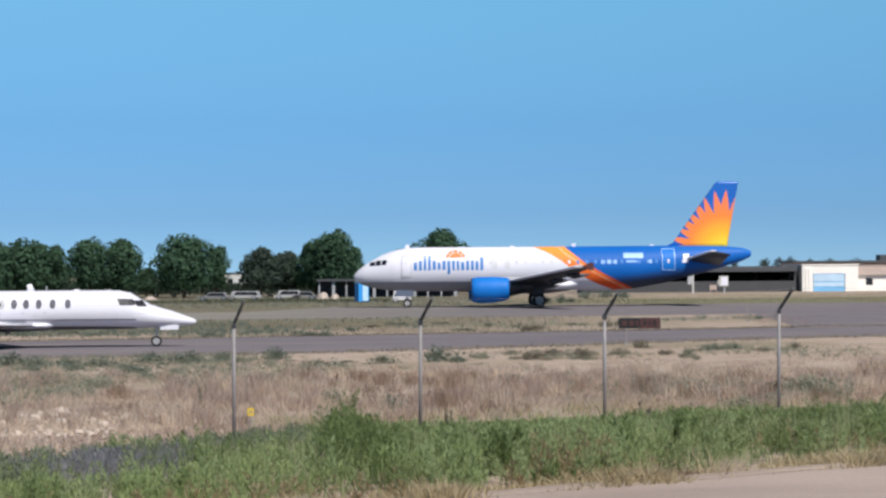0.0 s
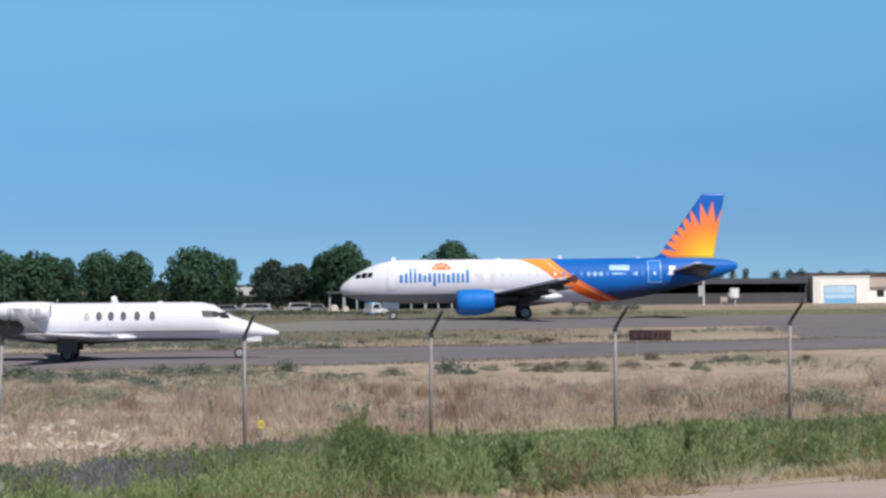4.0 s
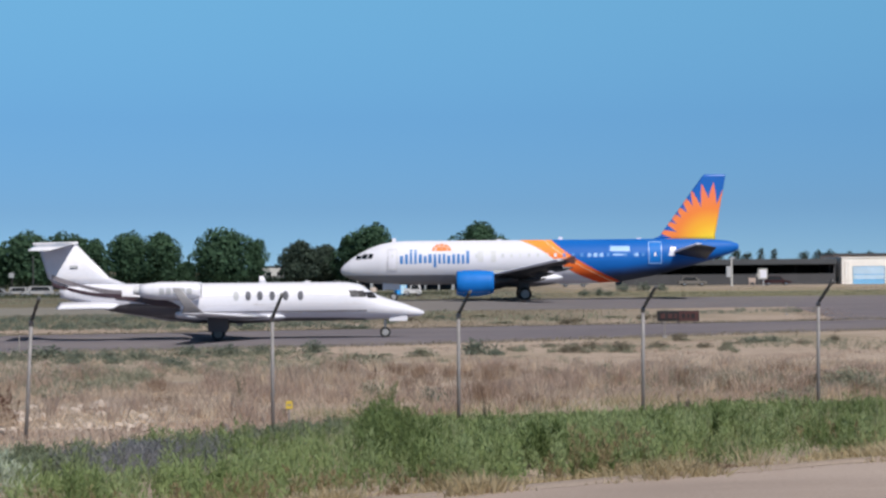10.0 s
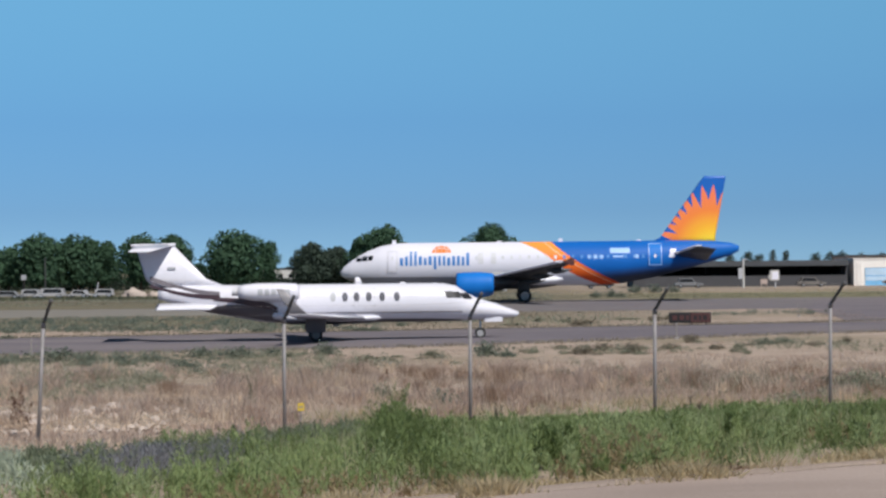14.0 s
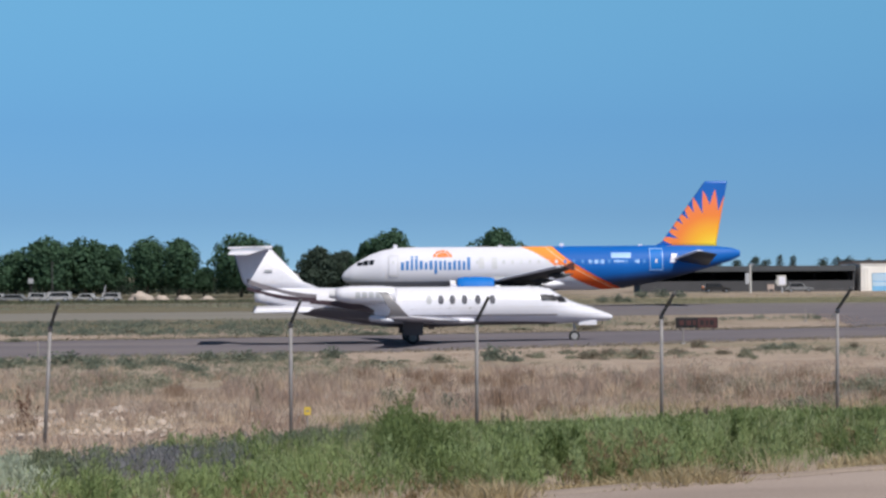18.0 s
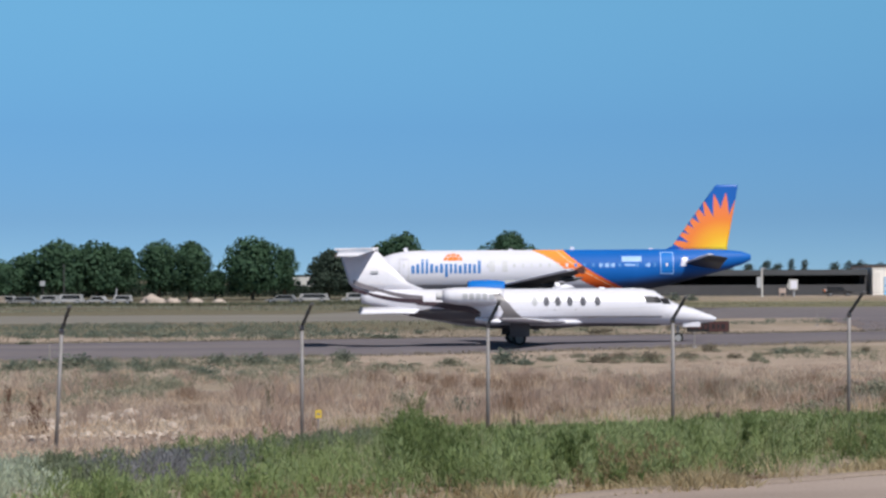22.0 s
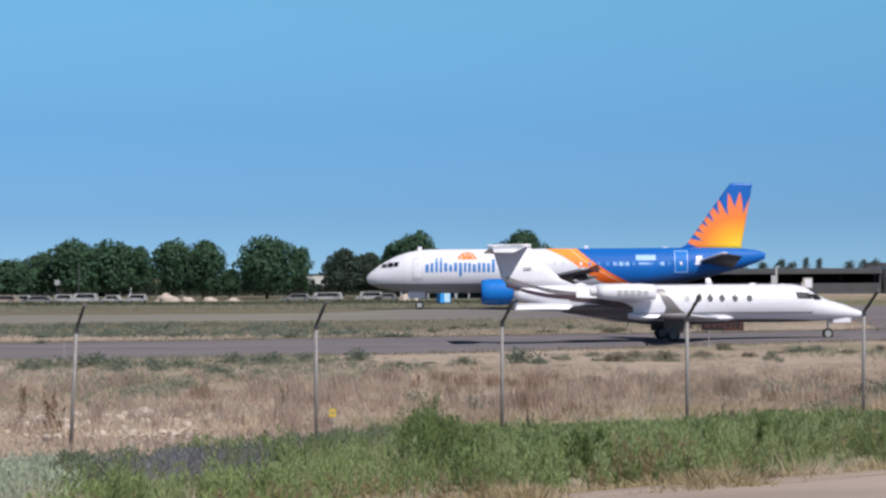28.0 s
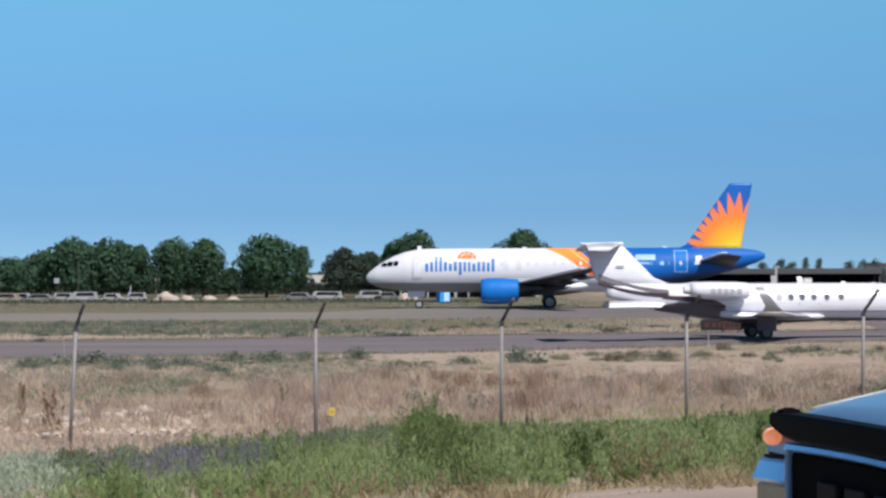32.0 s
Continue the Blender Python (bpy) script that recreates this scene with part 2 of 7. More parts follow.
PALESAGE = leaf_material("pale sage leaves", (0.359, 0.419, 0.314), (0.431, 0.485, 0.373), (0.516, 0.562, 0.454), glow=0.4)
GREYBRUSH = leaf_material("grey brush leaves", (0.16, 0.167, 0.184), (0.208, 0.211, 0.231), (0.276, 0.278, 0.3), glow=0.4)
STRAW = leaf_material("dry straw", (0.575, 0.465, 0.377), (0.656, 0.539, 0.439), (0.737, 0.618, 0.513), glow=0.7)
DULLSTRAW = leaf_material("dull straw", (0.221, 0.193, 0.143), (0.279, 0.242, 0.18), (0.353, 0.303, 0.234), glow=0.4)
VERGESTRAW = leaf_material("yellow dry verge grass", (0.434, 0.365, 0.228), (0.537, 0.454, 0.297), (0.662, 0.562, 0.386), glow=0.6)
DEADWEED = leaf_material("dead brown weeds", (0.267, 0.208, 0.12), (0.339, 0.27, 0.16), (0.431, 0.346, 0.213), glow=0.5)
MOUNDGREEN = leaf_material("deep green weeds", (0.121, 0.172, 0.0651), (0.16, 0.217, 0.0844), (0.216, 0.281, 0.116), glow=0.45)
DUSKGREEN = leaf_material("dusky green brush leaves", (0.144, 0.176, 0.112), (0.186, 0.221, 0.149), (0.243, 0.28, 0.193), glow=0.45)
RUSTWEED = leaf_material("rust-brown dock leaves", (0.131, 0.0697, 0.0492), (0.172, 0.0943, 0.0656), (0.221, 0.127, 0.0902), glow=0.4)
GREYSTRAW = leaf_material("grey-brown brush leaves", (0.27, 0.25, 0.195), (0.34, 0.315, 0.245), (0.42, 0.39, 0.31), glow=0.5)
SEEDHEAD = leaf_material("pale grass seed heads", (0.295, 0.32, 0.18), (0.353, 0.369, 0.221), (0.426, 0.435, 0.279), glow=0.5)
OLIVEGRASS = leaf_material("olive field grass", (0.0943, 0.107, 0.0697), (0.127, 0.139, 0.0902), (0.168, 0.176, 0.119), glow=0.4)
RUSTGRASS = leaf_material("rust-brown dry grass", (0.298, 0.212, 0.157), (0.361, 0.257, 0.194), (0.433, 0.316, 0.243), glow=0.55)
PLUME = leaf_material("pale grass plumes", (0.732, 0.594, 0.469), (0.821, 0.683, 0.548), (0.879, 0.773, 0.626), glow=0.7)
STRAWRED = leaf_material("reddish dry grass", (0.508, 0.391, 0.325), (0.589, 0.46, 0.384), (0.668, 0.535, 0.448), glow=0.7)


# ---- mesh words ----
def shape(name, verts, faces, mat, parent=None, label="", smooth=False):
    me = bpy.data.meshes.new(name)
    me.from_pydata([tuple(v) for v in verts], [], [tuple(f) for f in faces])
    me.materials.append(mat)
    if smooth:
        me.polygons.foreach_set("use_smooth", [True] * len(me.polygons))
    me.update()
    ob = new(name, me)
    if parent is not None:
        ob.parent = parent
    if label:
        tagged(ob, label)
    return ob


def part(name, bm, mat, parent, label="", smooth=False):
    bmesh.ops.recalc_face_normals(bm, faces=bm.faces)
    me = bpy.data.meshes.new(name)
    bm.to_mesh(me)
    bm.free()
    me.materials.append(mat)
    if smooth:
        me.polygons.foreach_set("use_smooth", [True] * len(me.polygons))
    ob = new(name, me)
    if parent is not None:
        ob.parent = parent
    if label:
        tagged(ob, label)
    return ob


def thing(name, m, label, category, group=""):
    ob = new(name)
    ob.empty_display_size = 0.2
    ob.matrix_world = m
    return tagged(ob, label, category, group)


def box(bm, x0, x1, y0, y1, z0, z1, bevel=0.0):
    made = bmesh.ops.create_cube(bm, size=1.0)
    for v in made["verts"]:
        v.co = Vector((x0 + (v.co.x + 0.5) * (x1 - x0), y0 + (v.co.y + 0.5) * (y1 - y0), z0 + (v.co.z + 0.5) * (z1 - z0)))
    if bevel:
        edges = list({e for v in made["verts"] for e in v.link_edges})
        bmesh.ops.bevel(bm, geom=edges, offset=bevel, segments=2, affect="EDGES", profile=0.6)
    return bm


def boxed(name, x0, x1, y0, y1, z0, z1, mat, parent, label="", bevel=0.02):
    return part(name, box(bmesh.new(), x0, x1, y0, y1, z0, z1, bevel), mat, parent, label)


def rod(bm, a, b, r0, r1=None, seg=10):
    """A round bar from a to b."""
    a, b = Vector(a), Vector(b)
    r1 = r0 if r1 is None else r1
    turn = (b - a).to_track_quat("Z", "Y").to_matrix().to_4x4()
    m = Matrix.Translation((a + b) / 2) @ turn
    bmesh.ops.create_cone(bm, cap_ends=True, segments=seg, radius1=r0, radius2=r1, depth=(b - a).length, matrix=m)
    return bm


def loft(rings, cap=True):
    """Verts and faces of a skin over closed rings of equal count."""
    k = len(rings[0])
    verts = [p for ring in rings for p in ring]
    faces = [(i * k + j, i * k + (j + 1) % k, (i + 1) * k + (j + 1) % k, (i + 1) * k + j)
             for i in range(len(rings) - 1) for j in range(k)]
    if cap:
        faces += [tuple(range(k))[::-1], tuple((len(rings) - 1) * k + j for j in range(k))]
    return verts, faces


def lofted(name, rings, mat, parent, label="", smooth=True):
    ob = shape(name, *loft(rings), mat, parent, label, smooth)
    bm = bmesh.new()
    bm.from_mesh(ob.data)
    bmesh.ops.recalc_face_normals(bm, faces=bm.faces)
    for f in bm.faces:
        if len(f.verts) > 4:
            f.smooth = False
    bm.to_mesh(ob.data)
    bm.free()
    return ob


class Tube:
    """A fuselage along x: stations of x, height of the middle, half width, half height."""

    def __init__(self, stations):
        self.s = np.array(stations, float)

    def at(self, x):
        return [float(np.interp(x, self.s[:, 0], self.s[:, i])) for i in (1, 2, 3)]

    def rings(self, seg=32, step=0.4):
        keys = [float(v) for v in self.s[:, 0]]
        xs = sorted(keys + [float(v) for v in np.arange(self.s[0, 0], self.s[-1, 0], step) if min(abs(v - k) for k in keys) > 0.05])
        out = []
        for x in xs:
            zc, ry, rz = self.at(x)
            out.append([(x, ry * math.cos(a), zc + rz * math.sin(a)) for a in (2 * math.pi * j / seg for j in range(seg))])
        return out

    def point(self, x, z, side, off):
        zc, ry, rz = self.at(x)
        a = math.asin(max(-1, min(1, (z - zc) / rz)))
        return (x, side * (ry + off) * math.cos(a), zc + (rz + off) * math.sin(a))

    def patch(self, name, x0, x1, z0, z1, side, mat, parent, label="", off=0.012, slant=0.0, nx=3, nz=3, rounded=False):
        """A thin skin that lies on the tube between two stations and two heights."""
        verts, faces = [], []
        for i in range(nx + 1):
            u = i / nx
            for j in range(nz + 1):
                w = j / nz
                ww = w
                if rounded:
                    half = 0.5 * math.sqrt(max(0.0, 1 - abs(2 * u - 1) ** 3)) * 0.8 + 0.1
                    ww = 0.5 + (w - 0.5) * 2 * half
                z = z0 + (z1 - z0) * ww
                verts.append(self.point(x0 + (x1 - x0) * u + slant * (w - 0.5), z, side, off))
        k = nz + 1
        for i in range(nx):
            for j in range(nz):
                f = (i * k + j, (i + 1) * k + j, (i + 1) * k + j + 1, i * k + j + 1)
                faces.append(f if side < 0 else f[::-1])
        return shape(name, verts, faces, mat, parent, label, True)


def foil(x, y, z, chord, thick, up=Vector((0, 0, 1)), n=7):
    """One section of a wing: leading edge at (x, y, z), thick along up."""
    top, low = [], []
    for i in range(n + 1):
        u = 0.5 - 0.5 * math.cos(math.pi * i / n)
        h = thick * chord * 2.6 * (0.2969 * math.sqrt(u) - 0.126 * u - 0.3516 * u * u + 0.2843 * u ** 3 - 0.1036 * u ** 4) * 1.9
        p = Vector((x + chord * u, y, z))
        top.append(p + up * h)
        if 0 < i < n:
            low.append(p - up * h * 0.7)
    return [tuple(p) for p in top + low[::-1]]


def wheel(parent, x, y, z, r, w, hub=STEEL, name="wheel"):
    """A tyre with its rim, axle along y."""
    seg, prof = 20, [(-0.5, 0.62), (-0.5, 0.86), (-0.36, 1.0), (0.36, 1.0), (0.5, 0.86), (0.5, 0.62)]
    rings = [[(r * q * math.cos(a), w * p, r * q * math.sin(a)) for p, q in prof] for a in (2 * math.pi * i / seg for i in range(seg))]
    k = len(prof)
    verts = [p for ring in rings for p in ring]
    faces = [(i * k + j, i * k + (j + 1) % k, ((i + 1) % seg) * k + (j + 1) % k, ((i + 1) % seg) * k + j) for i in range(seg) for j in range(k)]
    ob = shape(name, verts, faces, RUBBER, parent, "", True)
    ob.location = (x, y, z)
    bm = bmesh.new()
    rod(bm, (0, -w * 0.42, 0), (0, w * 0.42, 0), r * 0.64, seg=16)
    rod(bm, (0, -w * 0.5, 0), (0, w * 0.5, 0), r * 0.2, seg=10)
    part("rim", bm, hub, ob, "pale metal rim")
    return ob


# ---- the lie of the land: a raised road, a bank down to the fence, then the flat airfield ----
def clamp(v, lo, hi):
    return max(lo, min(hi, v))


def road_edge(x):
    return 13.55 + 0.445 * x


def fence_line(x):
    return 32.12 + 0.268 * x


def smooth(u):
    u = clamp(u, 0.0, 1.0)
    return u * u * (3 - 2 * u)


def rise(x):
    """The near taxiway climbs gently to the east."""
    return 0.24 * smooth((x + 5.0) / 26.0)


def land(x, y):
    return lie(x, y) + rise(x) * smooth((y - 62.0) / 20.0) * (1.0 - smooth((y - 94.0) / 11.0))


def lie(x, y):
    xc = clamp(x, -30, 30)
    yr, zr = road_edge(x), 1.61 + 0.018 * xc
    yf, zf = max(fence_line(x), yr + 12), 0.60 + 0.01 * xc
    yt = max(62.0, yf + 20)
    if y <= yr + 0.3:
        return zr
    if y <= yf:
        u = (y - yr - 0.3) / (yf - yr - 0.3)
        return zr + (zf - zr) * (0.45 * u + 0.55 * smooth(u))
    return zf * (1 - smooth((y - yf) / (yt - yf)))


def build_ground():
    xs = sorted({-4400, -2500, -1200, -600, -300, -160, -100, -75, 75, 100, 160, 300, 600, 1200, 2500, 4400} | {i * 1.0 for i in range(-60, 61)})
    ys = sorted({-1500, -600, -300, -150, -100, -70, 110, 130, 160, 200, 260, 330, 450, 700, 1200, 2500, 4600} | {i * 1.0 for i in range(-50, 112)})
    rnd = random.Random(3)
    verts = []
    for y in ys:
        for x in xs:
            rough = 0.03 if (y > road_edge(x) + 1 and y < 70) else 0.0
            verts.append((x, y, land(x, y) + rnd.uniform(-rough, rough)))
    k = len(xs)
    faces = [(j * k + i, j * k + i + 1, (j + 1) * k + i + 1, (j + 1) * k + i) for j in range(len(ys) - 1) for i in range(k - 1)]
    ob = shape("ground", verts, faces, GROUND, None, "", True)
    tagged(ob, "dry tan airfield ground with faded grass", "ground", kind="structure")


def slab(name, outline, z, mat, label, category):
    """A thin flat sheet of paving with a real edge."""
    n = len(outline)
    verts = [(x, y, z) for x, y in outline] + [(x, y, z - 0.25) for x, y in outline]
    faces = [tuple(range(n))] + [(i, i + n, (i + 1) % n + n, (i + 1) % n) for i in range(n)]
    ob = shape(name, verts, faces, mat)
    return tagged(ob, label, category, kind="structure")


build_ground()


def build_road():
    xs = [-90, -70, -50, -40, -30] + list(range(-28, 30, 2)) + [30, 40, 50, 70, 90]
    rnd = random.Random(5)
    cols = []
    for x in xs:
        z = 1.61 + 0.018 * clamp(x, -30, 30)
        e = road_edge(x)
        w = rnd.uniform(-0.10, 0.10)
        cols.append([(x, e + w, z - 0.2), (x, e + w - 0.03, z + 0.02), (x, e - 4.2, z + 0.07), (x, e - 8.6, z + 0.02), (x, e - 8.65, z - 0.2)])
    verts = [p for c in cols for p in c]
    faces = [(i * 5 + j, i * 5 + j + 1, i * 5 + j + 6, i * 5 + j + 5) for i in range(len(xs) - 1) for j in range(4)]
    ob = shape("road", verts, [f[::-1] for f in faces], ROADTOP)
    tagged(ob, "pale sun-bleached two-lane asphalt road", "road", kind="structure")


build_road()


def build_gravel_edge():
    """An uneven lip of gravel between the road and its verge."""
    rnd = random.Random(15)
    xs = [i * 0.25 for i in range(-60, 81)]
    verts = []
    for x in xs:
        z = 1.61 + 0.018 * clamp(x, -30, 30)
        e = road_edge(x)
        a, b = rnd.uniform(-0.16, -0.05), rnd.uniform(0.02, 0.16)
        verts += [(x, e + a, z + 0.024), (x, e + (a + b) / 2, z + 0.045 + rnd.uniform(0, 0.015)), (x, e + b, z - 0.01)]
    faces = [(i * 3 + j, (i + 1) * 3 + j, (i + 1) * 3 + j + 1, i * 3 + j + 1) for i in range(len(xs) - 1) for j in range(2)]
    ob = shape("gravel_edge", verts, faces, GRAVEL, None, "", True)
    tagged(ob, "brown loose gravel along the road's edge", "gravel", kind="structure")


GRAVEL = make_asphalt("brown loose gravel", (0.27, 0.215, 0.18), (0.37, 0.30, 0.255), 0)
build_gravel_edge()


def build_near_taxiway():
    xs = [-140, -100, -70] + list(range(-50, 52, 2)) + [70, 100, 140]
    rows = 12
    verts = []
    for x in xs:
        u = (x + 140) / 280.0
        y0, y1 = 38 + 83.5 * u, 57.1 + 89.6 * u
        for j in range(rows + 1):
            y = y0 + (y1 - y0) * j / rows
            verts.append((x, y, land(x, y) + (0.010 if 0 < j < rows else -0.15)))
            if j in (0, rows - 1):
                edge = y0 + 0.02 if j == 0 else y1 - 0.02
                verts.append((x, edge, land(x, edge) + 0.010))
    k = rows + 3
    faces = [(i * k + j, (i + 1) * k + j, (i + 1) * k + j + 1, i * k + j + 1) for i in range(len(xs) - 1) for j in range(k - 1)]
    ob = shape("taxiway_near", verts, faces, TAXITOP, None, "", True)
    tagged(ob, "grey asphalt taxiway across dry grass", "taxiway", kind="structure")


build_near_taxiway()
slab("taxiway_far", [(-200, 114), (200, 166), (200, 202), (-5.5, 187), (-9, 176), (-13, 164.5), (-200, 150)], 0.014, FARTOP, "pale grey asphalt taxiway behind the grass island", "taxiway")
slab("taxiway_link", [(22.5, 106), (75, 112), (75, 184), (36, 184), (26.5, 140), (24.5, 120)], 0.018, TAXITOP, "wide grey asphalt taxiway junction", "taxiway")


# ---- the airliner ----
def airliner_skin():
    """White in front, blue behind, a curved orange band between them."""
    n = Nodes("airliner livery", 0.55)
    n.bsdf.inputs["Specular IOR Level"].default_value = 0.25
    x, y, z = n.xyz()
    # the band runs from the roof down and back to the belly
    low = n.calc("MAXIMUM", n.calc("SUBTRACT", 5.65, z), 0.0)
    sq = n.calc("POWER", low, 2.0)
    u = n.calc("SUBTRACT", x, n.calc("ADD", n.calc("MULTIPLY_ADD", low, 2.71, 16.88), n.calc("MULTIPLY", sq, n.calc("MULTIPLY_ADD", low, 0.138, -0.769))))
    v = n.calc("SUBTRACT", x, n.calc("ADD", 19.9, n.calc("ADD", n.calc("MULTIPLY", low, 0.95), n.calc("MULTIPLY", sq, 0.17))))
    grime = n.noise(0.5, 5, (0.25, 1, 1))
    white = n.ramp(grime, [(0.3, (0.66, 0.66, 0.745)), (0.7, (0.725, 0.72, 0.80))])
    blue = n.ramp(grime, [(0.3, (0.003, 0.105, 0.42)), (0.7, (0.004, 0.128, 0.49))])
    orange = n.ramp(n.calc("DIVIDE", low, 4.0), [(0.0, (0.93, 0.33, 0.06)), (0.4, (0.88, 0.20, 0.03)), (0.9, (0.72, 0.085, 0.015))])
    col = n.mix(n.calc("GREATER_THAN", u, 0.0), white, orange)
    line = n.calc("MULTIPLY", n.calc("GREATER_THAN", v, -0.75), n.calc("LESS_THAN", v, -0.6))
    col = n.mix(line, col, (0.80, 0.5, 0.3))
    col = n.mix(n.calc("GREATER_THAN", v, 0.0), col, blue)
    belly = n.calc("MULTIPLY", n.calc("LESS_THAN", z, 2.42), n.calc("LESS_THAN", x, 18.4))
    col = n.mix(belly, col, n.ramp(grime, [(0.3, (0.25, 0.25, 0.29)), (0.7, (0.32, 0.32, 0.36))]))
    # dark slate paint with underside shade put into it; its edge climbs towards the tail
    edge = n.calc("MULTIPLY_ADD", n.calc("MAXIMUM", n.calc("SUBTRACT", x, 25.0), 0.0), 0.12, 2.38)
    belly_shade = n.calc("MULTIPLY", n.calc("MULTIPLY_ADD", n.calc("SUBTRACT", edge, z), 1.1, 0.6, clamp=True), n.calc("GREATER_THAN", v, 0.0))
    col = n.mix(belly_shade, col, n.ramp(grime, [(0.3, (0.035, 0.045, 0.075)), (0.7, (0.05, 0.06, 0.095))]))
    return n.color(col)


def sunburst():
    """Fin paint: a yellow to orange sun with jagged rays on blue."""
    n = Nodes("fin sunburst paint", 0.35)
    x, y, z = n.xyz()
    dx, dz = n.calc("SUBTRACT", x, 35.0), n.calc("SUBTRACT", z, 5.0)
    ang = n.calc("ARCTAN2", dz, n.calc("MULTIPLY", dx, -1.0))
    r = n.calc("SQRT", n.calc("ADD", n.calc("POWER", dx, 2.0), n.calc("POWER", dz, 2.0)))
    saw = n.calc("PINGPONG", n.calc("MULTIPLY", ang, 10.5), 1.0)
    saw2 = n.calc("PINGPONG", n.calc("MULTIPLY", ang, 4.6), 1.0)
    reach = n.calc("ADD", n.calc("ADD", 3.1, n.calc("MULTIPLY", saw, 1.8)), n.calc("MULTIPLY", saw2, 0.7))
    reach = n.calc("ADD", reach, n.calc("MULTIPLY", ang, 0.42))
    fire = n.ramp(n.calc("DIVIDE", r, 6.0), [(0.08, (1.0, 0.76, 0.05)), (0.33, (0.97, 0.48, 0.03)), (0.58, (0.92, 0.25, 0.045)), (0.92, (0.88, 0.20, 0.11))])
    col = n.mix(n.calc("LESS_THAN", r, reach), (0.01, 0.12, 0.48), fire)
    return n.color(col)


LINER = Tube([(0, 2.88, 0.04, 0.04), (0.12, 2.89, 0.30, 0.30), (0.45, 2.94, 0.58, 0.60), (1.0, 3.03, 0.92, 0.95), (1.8, 3.18, 1.26, 1.30),
             (2.7, 3.34, 1.55, 1.62), (3.8, 3.47, 1.80, 1.88), (5.0, 3.55, 1.94, 2.03), (6.3, 3.58, 1.975, 2.07), (23.5, 3.58, 1.975, 2.07),
             (26.5, 3.66, 1.93, 2.0), (29.5, 3.93, 1.66, 1.74), (32.5, 4.30, 1.25, 1.36), (35.0, 4.62, 0.82, 0.98), (36.8, 4.80, 0.45, 0.6), (37.57, 4.86, 0.2, 0.26)])


def fairing_paint():
    """The belly fairing: grey in front and along the bottom, white behind the wheels."""
    n = Nodes("belly fairing paint", 0.42)
    x, y, z = n.xyz()
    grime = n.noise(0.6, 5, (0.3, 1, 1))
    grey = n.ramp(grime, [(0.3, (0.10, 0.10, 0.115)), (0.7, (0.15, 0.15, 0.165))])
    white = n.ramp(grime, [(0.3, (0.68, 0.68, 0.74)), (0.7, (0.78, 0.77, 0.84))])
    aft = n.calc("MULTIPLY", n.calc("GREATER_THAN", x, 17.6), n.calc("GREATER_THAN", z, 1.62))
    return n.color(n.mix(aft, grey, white))


